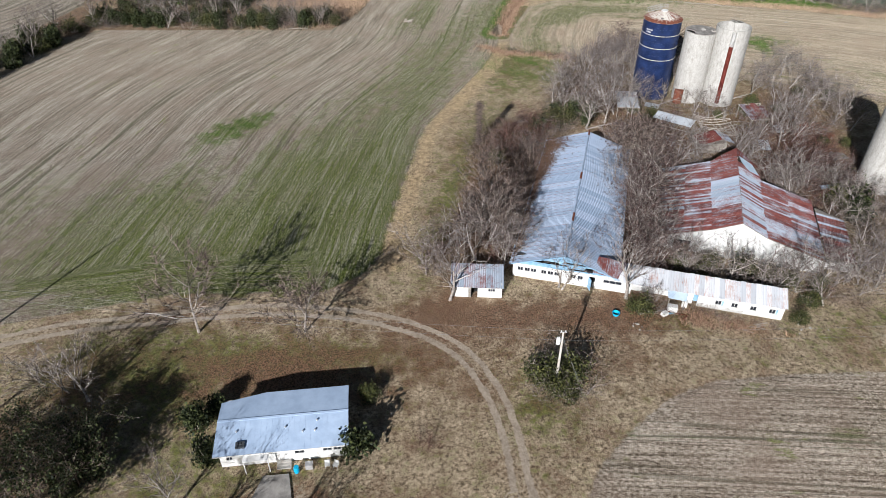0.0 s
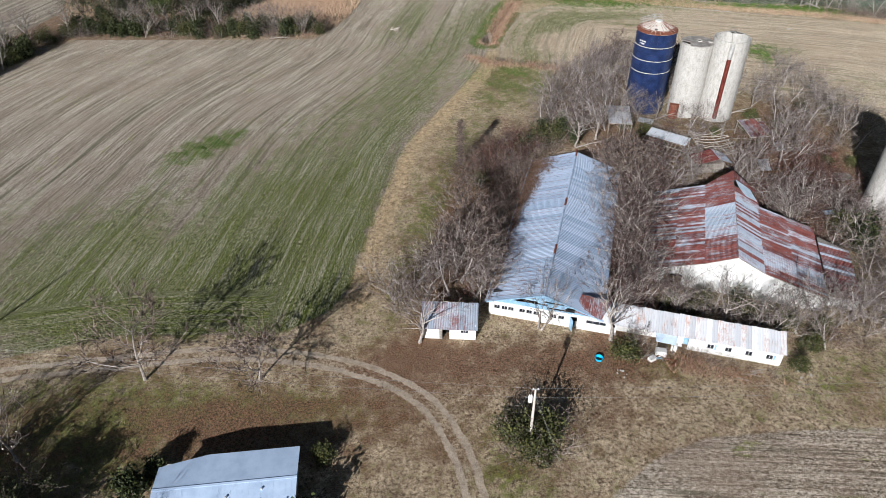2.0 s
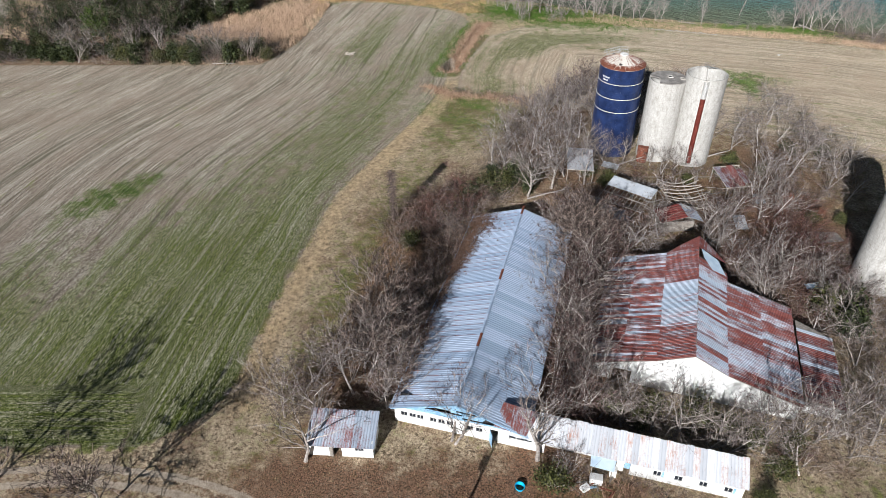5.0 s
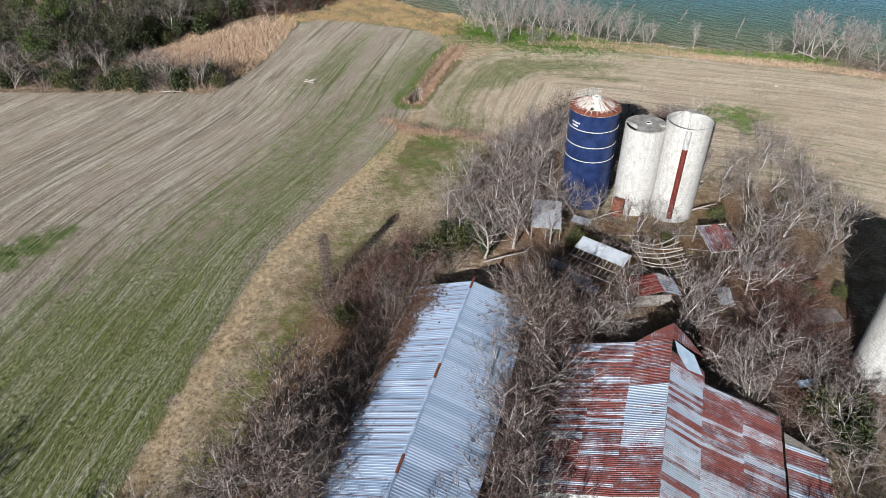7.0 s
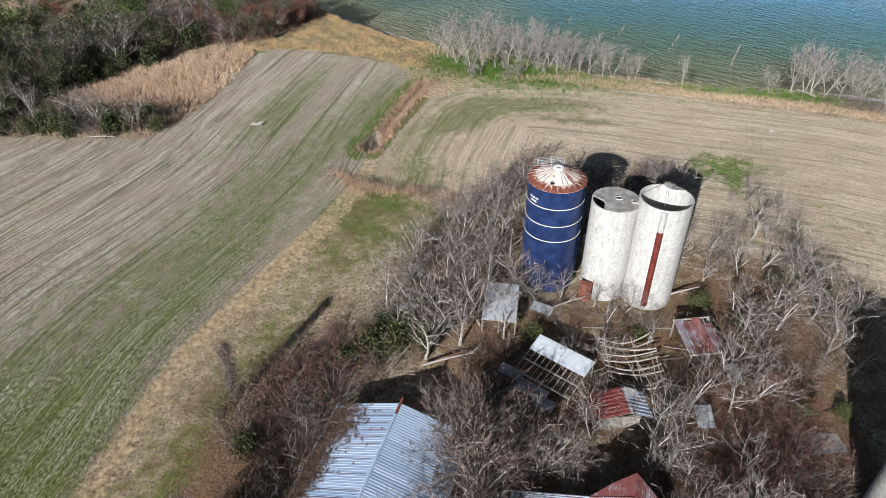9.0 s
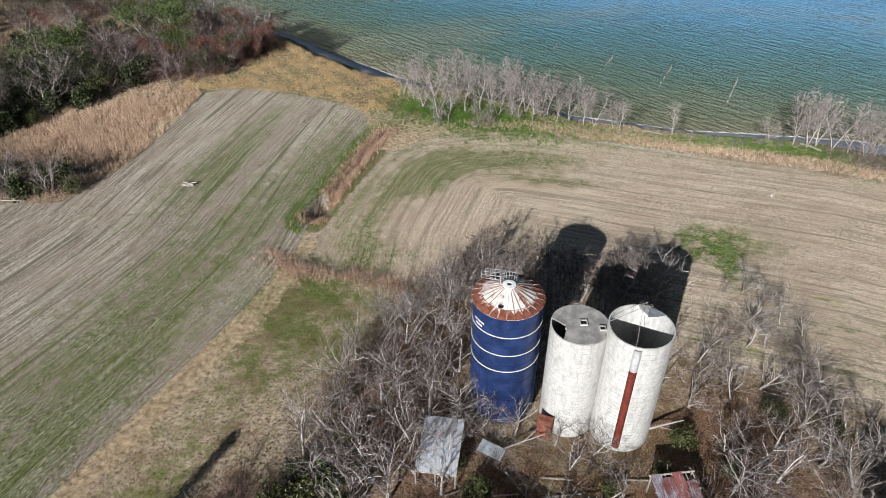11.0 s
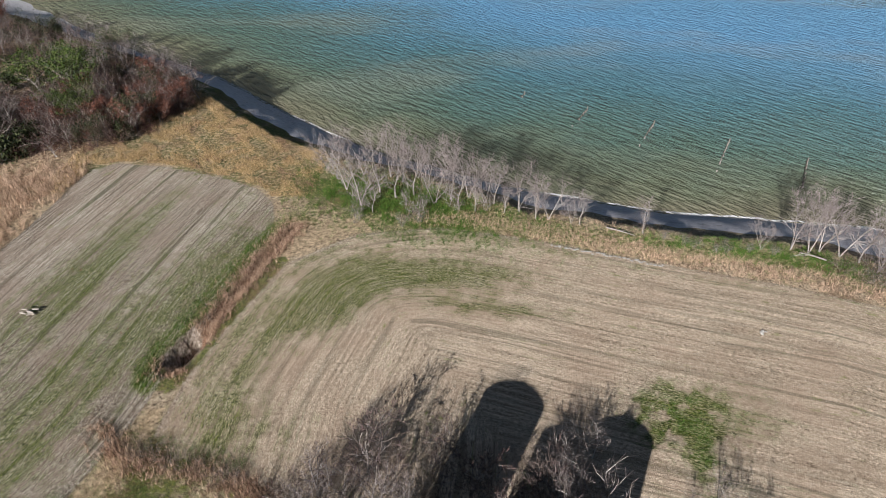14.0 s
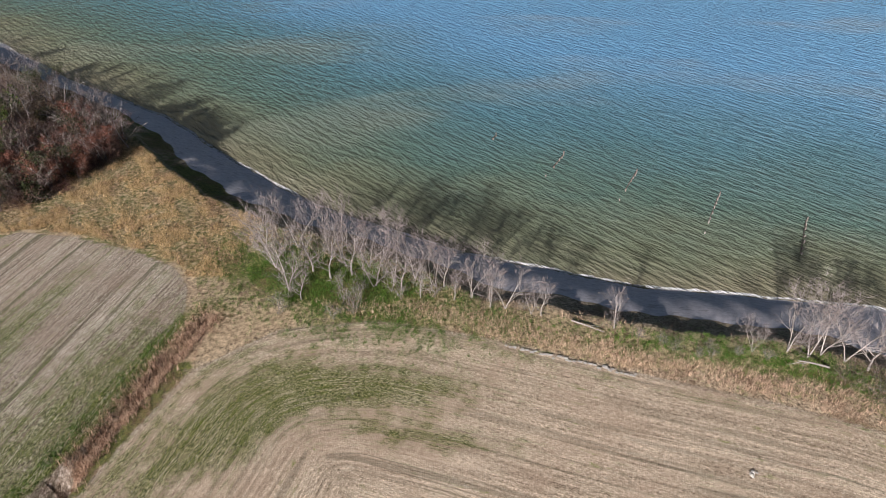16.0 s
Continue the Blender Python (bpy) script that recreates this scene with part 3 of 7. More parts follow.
    along = np.where(b > 0.3, ye, np.where(c > 0.3, px, np.where(a > 0.3, np.where((dh < 8.5) & (px < -17), yh, ya), 0.0)))
    pale = np.clip(1.0 * b + 0.35 * c + 0.25 * a * np.clip((py - 100) / 50, 0, 1), 0, 1)
    for name, q in (("row", row), ("along", along), ("rut", np.clip(dt * np.where(st > 0, 1, -1), -30.0, 30.0)), ("pale", pale)):
        at = me.attributes.new(name, "FLOAT", "POINT")
        at.data.foreach_set("value", q.ravel().astype(np.float32))
    me.materials.append(M["ground"])
    return tagged(new("ground", me), "stubble fields, dry grass and a bluff down to a narrow beach", "ground", kind="structure")


def build_water():
    xs, ys = axis(-160.0, 260.0, 3.0, 3500.0), axis(150.0, 420.0, 3.0, 3500.0)
    px, py = np.meshgrid(xs, ys)
    depth = past_shore(px, py)
    nx, ny = len(xs), len(ys)
    i = np.arange((ny - 1) * nx).reshape(ny - 1, nx)[:, :-1].ravel()
    quad = np.stack((i, i + 1, i + 1 + nx, i + nx), 1)
    keep = (depth.ravel()[quad] > -6).any(1)
    used, inv = np.unique(quad[keep], return_inverse=True)
    me = bpy.data.meshes.new("water")
    me.from_pydata(np.stack((px.ravel(), py.ravel(), np.full(px.size, WATER)), 1)[used], [], inv.reshape(-1, 4))
    at = me.attributes.new("depth", "FLOAT", "POINT")
    at.data.foreach_set("value", depth.ravel()[used].astype(np.float32))
    me.materials.append(M["water"])
    return tagged(new("water", me), "wind-rippled bay water, olive in the shallows, blue further out", "water", kind="structure")


build_ground()
build_water()


# ---- silos ----
def arc_plate(r, a0, a1, z0, z1, out=0.02, n=4):
    """A curved plate on a cylinder, between two angles in degrees."""
    bm = bmesh.new()
    ring = []
    for k in range(n + 1):
        a = radians(a0 + (a1 - a0) * k / n)
        ring.append([bm.verts.new((q * math.cos(a), q * math.sin(a), z)) for q, z in ((r, z0), (r + out, z0), (r + out, z1), (r, z1))])
    for p, q in zip(ring, ring[1:]):
        for i in range(4):
            bm.faces.new((p[i], p[(i + 1) % 4], q[(i + 1) % 4], q[i]))
    bm.faces.new(ring[0][::-1])
    bm.faces.new(ring[-1])
    bmesh.ops.recalc_face_normals(bm, faces=bm.faces)
    return bm


def hoop(parent, r, z, h, out, material, name="hoop"):
    bm = bmesh.new()
    lathe(bm, [(r, z), (r + out, z), (r + out, z + h), (r, z + h)], 48)
    return part(name, bm, material, parent)


def silo_navy():
    ob = empty("silo", pose(49.3, 130.8, 0), "tall navy blue enamelled steel silo with a rusty conical cap", "silo", "farm silos")
    R, H, T = 3.92, 16.9, 1.5
    bm = bmesh.new()
    prof = []
    for i in range(12):
        z0, z1 = H * i / 12, H * (i + 1) / 12
        prof += [(R, z0), (R, z1 - 0.06), (R + 0.03, z1 - 0.05), (R + 0.03, z1)]
    lathe(bm, prof, 72)
    wall = part("wall", bm, M["navy"], ob)
    for a in range(0, 360, 20):
        part("seam", arc_plate(R, a, a + 0.9, 0.1, H, 0.035, 1), M["navy"], wall)
    for z in (14.1, 11.4, 8.9):
        hoop(ob, R + 0.02, z, 0.10, 0.06, M["cream"], "band")
    # two lines of lettering that cannot be read
    for z, spans in ((15.05, ((-157, -150), (-148.5, -142), (-140.5, -134))), (14.55, ((-155, -151.5), (-150, -138)))):
        for a0, a1 in spans:
            k = a0
            while k < a1 - 0.5:
                part("letter_bar", arc_plate(R + 0.03, k, k + 1.2, z, z + 0.28, 0.006, 1), M["white_paint"], ob)
                k += 1.75
    cap = part("cap", (lambda b: (lathe(b, [(R + 0.12, H - 0.12), (R + 0.14, H - 0.02), (0.5, H + T - 0.06)], 48, True), b)[1])(bmesh.new()), M["rust"], ob, "rusty cone under pale plates")
    rng = random.Random(5)
    n = 26
    rise = T / (R - 0.4)
    for i in range(n):
        a0, a1 = 360 / n * i + 0.5, 360 / n * (i + 1) - 0.5
        back = 0 <= (a0 + 5) % 360 <= 130
        for r0, r1, out in ((0.62, 2.95, False), (3.0, R + 0.16, True)):
            c = []
            for r, a in ((r0, a0), (r1, a0), (r1, a1), (r0, a1)):
                c.append((r * math.cos(radians(a)), r * math.sin(radians(a)), H + 0.03 + (R - r) * rise))
            m = M["cap_rust"] if out or (back and rng.random() < 0.9) or rng.random() < 0.06 else M["cap_cream"]
            part("plate", slabbed(c, 0.04), m, cap)
        a = radians(a0 - 0.5)
        bm = bmesh.new()
        beam(bm, (0.6 * math.cos(a), 0.6 * math.sin(a), H + 0.08 + (R - 0.6) * rise), ((R + 0.1) * math.cos(a), (R + 0.1) * math.sin(a), H + 0.05), 0.05)
        part("rib", bm, M["cap_rust"], cap)
    bm = bmesh.new()
    lathe(bm, [(0.72, H + T - 0.18), (0.72, H + T + 0.12), (0.30, H + T + 0.16), (0.28, H + T - 0.1)], 28)
    part("collar", bm, M["white_paint"], ob)
    # no real hole: a black disc painted as the shade within
    bm = bmesh.new()
    lathe(bm, [(0.30, H + T + 0.02), (0.01, H + T + 0.03)], 20)
    part("vent_hole", bm, M["dark"], ob)
    for a, r in ((-112, 2.75), (118, 2.6)):
        x, y = r * math.cos(radians(a)), r * math.sin(radians(a))
        z = H + (R - r) * rise + 0.06
        bm = bmesh.new()
        lathe(bm, [(0.30, z), (0.30, z + 0.12), (0.22, z + 0.14)], 18)
        lathe(bm, [(0.22, z + 0.10), (0.01, z + 0.10)], 18)
        bmesh.ops.translate(bm, vec=(x, y, 0), verts=bm.verts)
        # black all over, the shaded opening put into its colour
        part("hatch", bm, M["dark"], ob)
    # railed walkway from the eave to the top, at the back
    bm = bmesh.new()
    top, rail = [], 1.0
    for k in range(9):
        a = radians(35 + 18 * k)
        top.append((1.0 * math.cos(a), 1.0 * math.sin(a), H + T + 0.05))
    for p in top:
        beam(bm, p, (p[0], p[1], p[2] + rail), 0.045)
    for h in (0.5, 1.0):
        for p, q in zip(top, top[1:]):
            beam(bm, (p[0], p[1], p[2] + h), (q[0], q[1], q[2] + h), 0.045)
    for s in (-0.35, 0.35):
        e, f = Vector((-0.7 + s * 0.7, 0.9 + s * 0.7, H + T + 0.1)), Vector((-2.7 + s * 0.7, 2.9 + s * 0.7, H + 0.3))
        for k in range(5):
            p = e.lerp(f, k / 4)
            beam(bm, p, p + Vector((0, 0, 1.0)), 0.045)
        for h in (0.05, 0.55, 1.0):
            beam(bm, e + Vector((0, 0, h)), f + Vector((0, 0, h)), 0.05)
    part("railing", bm, M["steel"], ob, "pale tube railing")
    return ob


def silo_stave(x, y, R, H, label):
    ob = empty("silo", pose(x, y, 0), label, "silo", "farm silos")
    bm = bmesh.new()
    lathe(bm, [(R, -0.1), (R, H), (R - 0.16, H), (R - 0.16, 0.3), (0.02, 0.3)], 60)
    wall = part("wall", bm, M["stave"], ob)
    z = 0.5
    while z < H - 0.3:
        hoop(wall, R, z, 0.035, 0.022, M["hoop"])
        z += 0.72 if z > H * 0.45 else 0.48
    return ob


def chute(ob, R, angle, H):
    """A half-round chute up the outside: red below, white at the top."""
    a = radians(angle)
    for z0, z1, m, lab in ((0.9, H - 3.2, M["red_chute"], "faded red tin"), (H - 3.15, H - 0.15, M["white_paint"], "white tin")):
        bm = bmesh.new()
        n = 9
        rings = []
        for z in (z0, z1):
            rings.append([bm.verts.new((R * math.cos(a) + 0.42 * math.cos(a - math.pi / 2 + math.pi * k / (n - 1)), R * math.sin(a) + 0.42 * math.sin(a - math.pi / 2 + math.pi * k / (n - 1)), z)) for k in range(n)])
        for k in range(n - 1):
            bm.faces.new((rings[0][k], rings[0][k + 1], rings[1][k + 1], rings[1][k]))
        bmesh.ops.solidify(bm, geom=bm.faces[:], thickness=0.03)
        c = part("chute", bm, m, ob, lab)
        z = z0 + 0.6
        while z < z1 - 0.3:
            part("strap", boxed((-0.45, -0.02, z), (0.45, 0.03, z + 0.06), Matrix.Translation(((R + 0.40) * math.cos(a), (R + 0.40) * math.sin(a), 0)) @ Matrix.Rotation(a + math.pi / 2, 4, "Z") @ Matrix.Scale(0.55, 4, (1, 0, 0))), m, c)
            z += 1.5


M["stave"] = None


def stave_material():
    """Whitewashed concrete staves: courses and joints, with worn grey patches."""
    n = Nodes("whitewashed_staves", 0.9)
    at = n.local()
    worn = n.noise(1.9, 8, 0.75, at=at, stretch=(1.0, 1.0, 0.4))
    grain = n.noise(5.0, 4, 0.7, at=at, stretch=(1, 1, 0.5))
    sx = n.t.nodes.new("ShaderNodeSeparateXYZ")
    n.t.links.new(at, sx.inputs[0])
    turn = n.math("ARCTAN2", sx.outputs[1], sx.outputs[0])
    u = n.math("MULTIPLY", turn, 13.0)
    col = n.math("FLOOR", u)
    w = n.math("MULTIPLY_ADD", n.math("MODULO", col, 2.0), 0.5, n.math("MULTIPLY", sx.outputs[2], 1.35))
    ju = n.math("ABSOLUTE", n.math("SUBTRACT", n.math("FRACT", u), 0.5))
    jw = n.math("ABSOLUTE", n.math("SUBTRACT", n.math("FRACT", w), 0.5))
    joint = n.math("MAXIMUM", n.step(ju, 0.44, 0.49), n.step(jw, 0.46, 0.49))
    white = n.mix(n.step(grain, 0.35, 0.65), (0.42, 0.405, 0.375), (0.55, 0.54, 0.51))
    grey = n.mix(n.step(grain, 0.35, 0.65), (0.29, 0.275, 0.245), (0.44, 0.425, 0.39))
    c = n.mix(n.step(n.math("ADD", worn, n.math("MULTIPLY", n.math("SUBTRACT", grain, 0.5), 0.5)), 0.46, 0.60), white, grey)
    c = n.mix(n.math("MULTIPLY", joint, n.math("MULTIPLY_ADD", worn, 0.7, 0.05)), c, (0.22, 0.20, 0.17))
    n.bump(n.math("SUBTRACT", grain, n.math("MULTIPLY", joint, 0.6)), 0.5, 0.03)
    return n.done(c)


def streaked(name, base_a, base_b, rust_at):
    n = Nodes(name, 0.55)
    at, rnd = n.local(), n.random()
    a, b = n.noise(1.3, 5, 0.7, at=at), n.noise(7.0, 3, 0.7, at=at)
    k = n.math("ADD", a, n.math("MULTIPLY", n.math("SUBTRACT", rnd, 0.5), 0.25))
    c = n.mix(n.step(b, 0.3, 0.7), base_a, base_b)
    r = n.mix(n.step(b, 0.3, 0.7), (0.13, 0.045, 0.028), (0.27, 0.11, 0.07))
    n.bump(b, 0.2, 0.01)
    return n.done(n.mix(n.step(k, rust_at, rust_at + 0.12), c, r))


M["stave"] = stave_material()
M["hoop"] = plain("rusted_hoop", (0.30, 0.27, 0.24), (0.52, 0.49, 0.45), 3.0, 0.8)
M["cap_cream"] = streaked("cream_cap_plate", (0.56, 0.53, 0.46), (0.72, 0.70, 0.65), 0.60)
M["cap_rust"] = streaked("rusted_cap_plate", (0.46, 0.37, 0.31), (0.62, 0.54, 0.48), 0.44)
M["red_chute"] = plain("faded_red_tin", (0.17, 0.032, 0.024), (0.30, 0.070, 0.048), 1.2, 0.7, 0.3)
M["lid"] = plain("grey_concrete_lid", (0.20, 0.185, 0.17), (0.40, 0.375, 0.34), 0.9, 0.9, 0.5)

silo_navy()
lidded = silo_stave(57.0, 128.2, 3.2, 15.0, "pale concrete stave silo with a broken flat lid")
opened = silo_stave(63.0, 126.5, 3.45, 16.5, "pale open-topped concrete stave silo with a red chute")
silo_stave(79.0, 90.0, 3.45, 16.5, "grey open-topped concrete stave silo among bare trees")
chute(opened, 3.45, -108, 16.5)


def silo_lid(ob, R, H):
    """A flat lid with a jagged bite out of its rim."""
    bm = bmesh.new()
    pts = []
    rng = random.Random(3)
    for k in range(60):
        a = 360 * k / 60
        d = abs((a - 195 + 180) % 360 - 180)
        r = R - 0.02 if d > 30 else R - 0.5 - 0.9 * math.cos(radians(d * 3)) - rng.uniform(0, 0.35)
        pts.append((r * math.cos(radians(a)), r * math.sin(radians(a)), H + 0.22 - 0.02 * abs(r)))
    slab(bm, pts, 0.18)
    lid = part("lid", bm, M["lid"], ob, "grey stained concrete")
    for x, y, w in ((0.35, 0.1, 0.42), (2.25, -0.75, 0.36)):
        bm = bmesh.new()
        for a, b in (((-w, -w), (w, -w + 0.1)), ((-w, w - 0.1), (w, w)), ((-w, -w + 0.1), (-w + 0.1, w - 0.1)), ((w - 0.1, -w + 0.1), (w, w - 0.1))):
            box(bm, (x + a[0], y + a[1], H + 0.15), (x + b[0], y + b[1], H + 0.34))
        hatch = part("hatch_frame", bm, M["concrete"], lid)
        # black block in the frame, for the shade below the hatch
        part("hatch_hole", boxed((x - w + 0.1, y - w + 0.1, H + 0.15), (x + w - 0.1, y + w - 0.1, H + 0.235)), M["dark"], hatch)


silo_lid(lidded, 3.2, 15.0)


def dome_scraps(ob, R, H):
    """What is left of the dome: a white leaf of tin at the back, and rods that met at the top."""
    for a0, a1, r0, lift in ((28, 62, 0.5, 1.25), (66, 84, 1.2, 0.85)):
        c = []
        for r, a in ((R - 0.05, a0), (R - 0.05, (a0 + a1) / 2), (R - 0.05, a1), ((R + r0) / 2, a1 - 2), (r0, (a0 + a1) / 2 - 30), ((R + r0) / 2, a0 - 4)):
            c.append((r * math.cos(radians(a)), r * math.sin(radians(a)), H + 0.05 + lift * (R - r) / R))
        part("dome_leaf", slabbed(c, 0.03), M["white_paint"], ob, "torn white tin")
    bm = bmesh.new()
    tip = (0.15, 1.2, H + 1.55)
    for a in (-112, 170, 40, 80):
        beam(bm, (R * math.cos(radians(a)), R * math.sin(radians(a)), H), tip, 0.05)
    part("rod", bm, M["grey_wood"], ob)
    rng = random.Random(9)
    bm = bmesh.new()
    for _ in range(26):
        p = Vector((rng.uniform(0.6, 1.5), R - 0.2 + rng.uniform(-0.3, 0.3), H + rng.uniform(0.02, 0.3)))
        beam(bm, p, p + Vector((rng.uniform(-0.8, 0.8), rng.uniform(-0.3, 0.3), rng.uniform(-0.05, 0.2))), 0.05, 3)
    part("nest", bm, M["grey_wood"], ob)


dome_scraps(opened, 3.45, 16.5)


# ---- buildings ----
M["glass"] = plain("dusty_window_glass", (0.012, 0.014, 0.018), (0.035, 0.04, 0.05), 1.5, 0.12, 0.05)
M["tarp"] = plain("pale_blue_sheet", (0.44, 0.56, 0.68), (0.60, 0.71, 0.80), 0.8, 0.4, 0.3, 0.06)
M["leaf_heap"] = plain("fallen_leaves", (0.09, 0.045, 0.028), (0.25, 0.14, 0.085), 6.0, 0.95, 0.9, 0.1)


def holed(w, h, t, holes, m=None, bm=None):
    """A wall along x, t thick, with rectangular holes (x0, x1, z0, z1)."""
    bm = bm or bmesh.new()
    xs = sorted({0.0, w, *[q for k in holes for q in k[:2]]})
    for x0, x1 in zip(xs, xs[1:]):
        zs = [0.0]
        for k in sorted(holes, key=lambda k: k[2]):
            if k[0] <= x0 + 1e-6 and k[1] >= x1 - 1e-6:
                zs += [k[2], k[3]]
        zs.append(h)
        for z0, z1 in zip(zs[::2], zs[1::2]):
            if z1 - z0 > 0.01:
                box(bm, (x0, 0, z0), (x1, t, z1), m)
    bmesh.ops.remove_doubles(bm, verts=bm.verts, dist=0.0005)
    return bm


def window(parent, x, z, w, h, panes=2, y=0.0, glass=None):
    """A framed window in the wall that runs along x at y."""
    bm = bmesh.new()
    f = 0.07
    for a, b in (((x - f, z - f), (x + w + f, z)), ((x - f, z + h), (x + w + f, z + h + f)), ((x - f, z), (x, z + h)), ((x + w, z), (x + w + f, z + h))):
        box(bm, (a[0], y - 0.03, a[1]), (b[0], y + 0.05, b[1]))
    for k in range(1, panes):
        c = x + w * k / panes
        box(bm, (c - 0.02, y + 0.01, z), (c + 0.02, y + 0.05, z + h))
    win = part("window", bm, M["white_paint"], parent)
    for k in range(panes):
        part("pane", boxed((x + w * k / panes + 0.02, y + 0.06, z), (x + w * (k + 1) / panes - 0.02, y + 0.075, z + h)), glass or M["glass"], win)
    part("sill", boxed((x - 0.12, y - 0.09, z - 0.13), (x + w + 0.12, y + 0.02, z - 0.075)), M["white_paint"], win)
    return win


def zinc_barn():
    W, L, E, P = 14.7, 39.0, 2.55, 5.05
    ob = empty("barn", pose(11.9, 65.6, 0, 0, 0, -15.5), "long white barn with a ribbed zinc roof and blue gable", "barn")
    wins = [(x, x + 0.72, 1.25, 1.85) for x in (0.75, 1.75, 2.65, 4.15, 5.1, 6.05, 8.35, 9.35)] + [(13.0, 15.5, 1.35, 1.85), (16.1, 16.7, 1.3, 1.8)]
    wall = part("front_wall", holed(16.9, 2.4, 0.16, wins + [(10.9, 11.8, 0.0, 2.0)]), M["white_paint"], ob)
    for k, (a, b, c, d) in enumerate(wins):
        window(wall, a, c, b - a, d - c, 3 if b - a > 2 else 2)
    door = part("door", boxed((0, -0.05, 0.02), (0.88, 0, 1.98), Matrix.Translation((10.92, 0.02, 0)) @ Matrix.Rotation(radians(-62), 4, "Z")), M["pale_blue"], ob, "faded blue door standing open")
    part("door_handle", boxed((0.74, -0.12, 0.95), (0.80, -0.05, 1.10), Matrix.Translation((10.92, 0.02, 0)) @ Matrix.Rotation(radians(-62), 4, "Z")), M["steel"], door)
    part("side_wall", boxed((0, 0.18, 0), (0.16, L, E)), M["white_paint"], ob)
    part("side_wall", boxed((W - 0.16, 0.18, 0), (W, L, E)), M["white_paint"], ob)
    bm = boxed((0.17, L - 0.16, 0), (W - 0.17, L, E))
    part("back_wall", bm, M["grey_wood"], ob)
    part("floor_slab", boxed((0.2, 0.2, -0.1), (W - 0.2, L - 0.2, 0.04)), M["concrete"], ob)
    # black sheet behind windows and door, in place of the barn's inner shade
    part("inner_wall", boxed((0.3, 1.4, 0.05), (W - 0.3, 1.5, 3.2)), M["dark"], ob)
    # gable of loose blue boards with gaps; a black strip behind paints their shade
    gable = part("gable", boxed((0.2, 0.34, 2.42), (W - 0.2, 0.38, 2.8)), M["dark"], ob, "faded blue boards, several missing")
    rng = random.Random(11)
    z = 2.42
    while z < P - 0.3:
        half = (W / 2 + 0.1) * (P - z - 0.15) / (P - 2.3)
        x, end = W / 2 - half, W / 2 + half
        while x < end - 0.3:
            n = min(rng.uniform(1.6, 3.6), end - x)
            if rng.random() < (0.84 if z < 2.7 or z > 3.6 or x < 1.5 or x > 10.5 else 0.55):
                part("board", boxed((x, 0.0, z), (x + n - 0.02, 0.04, z + 0.21)), M["pale_blue"], gable)
            x += n
        z += 0.235
    bm = bmesh.new()
    for x0, x1, z0, z1 in ((-0.35, W / 2, E - 0.15, P + 0.02), (W + 0.35, W / 2, E - 0.15, P + 0.02)):
        beam(bm, (x0, -0.36, z0), (x1, -0.36, z1), 0.16)
    part("barge_board", bm, M["pale_blue"], ob)
    roof = part("roof", slabbed([(-0.4, -0.4, E - 0.12), (W / 2, -0.4, P), (W / 2, L + 0.4, P), (-0.4, L + 0.4, E - 0.12)], 0.07), M["grey_wood"], ob, "ribbed zinc sheets")
    part("roof_deck", slabbed([(W / 2, -0.4, P), (W + 0.4, -0.4, E - 0.12), (W + 0.4, L + 0.4, E - 0.12), (W / 2, L + 0.4, P)], 0.07), M["grey_wood"], ob)
    slope = math.hypot(W / 2 + 0.4, P - E + 0.12)
    n, n2 = 58, 42
    w, w2 = (L + 0.9) / n, (L + 0.9) / n2
    wide, fine = ribbed(w2 - 0.006, slope + 0.1, 3, 0.022, slim=0.05), ribbed(w - 0.006, slope + 0.1, 2, 0.03, slim=0.08)
    wide.materials.append(M["zinc"])
    fine.materials.append(M["zinc"])
    lay(wide, roof, (W / 2, L + 0.45, P), (0, -1, 0), (-(W / 2 + 0.4), 0, E - 0.12 - P), n2, w2, 1)
    lay(fine, roof, (W / 2, -0.45, P), (0, 1, 0), (W / 2 + 0.4, 0, E - 0.12 - P), n, w, 2)
    seam_rng = random.Random(6)
    for i in range(1, n2):
        y = L + 0.45 - w2 * i
        a, b = Vector((W / 2 - 0.2, y, P + 0.03)), Vector((-0.42, y, E - 0.06))
        if seam_rng.random() < 0.8:
            bm = bmesh.new()
            beam(bm, a.lerp(b, seam_rng.uniform(0, 0.06)), a.lerp(b, seam_rng.uniform(0.92, 1.0)), 0.026)
            part("seam", bm, M["rust"], roof)
    k = 0.0
    while k < L + 0.8:
        rusty = any(abs(k - q) < 1.3 for q in (38.5, 22.5, 10.0))
        bm = bmesh.new()
        slab(bm, [(W / 2 - 0.16, k - 0.4, P + 0.06), (W / 2, k - 0.4, P + 0.12), (W / 2, k + 0.75, P + 0.12), (W / 2 - 0.16, k + 0.75, P + 0.06)], 0.02)
        slab(bm, [(W / 2, k - 0.4, P + 0.12), (W / 2 + 0.16, k - 0.4, P + 0.06), (W / 2 + 0.16, k + 0.75, P + 0.06), (W / 2, k + 0.75, P + 0.12)], 0.02)
        part("ridge_cap", bm, M["rust"] if rusty else M["zinc"], roof)
        k += 1.16


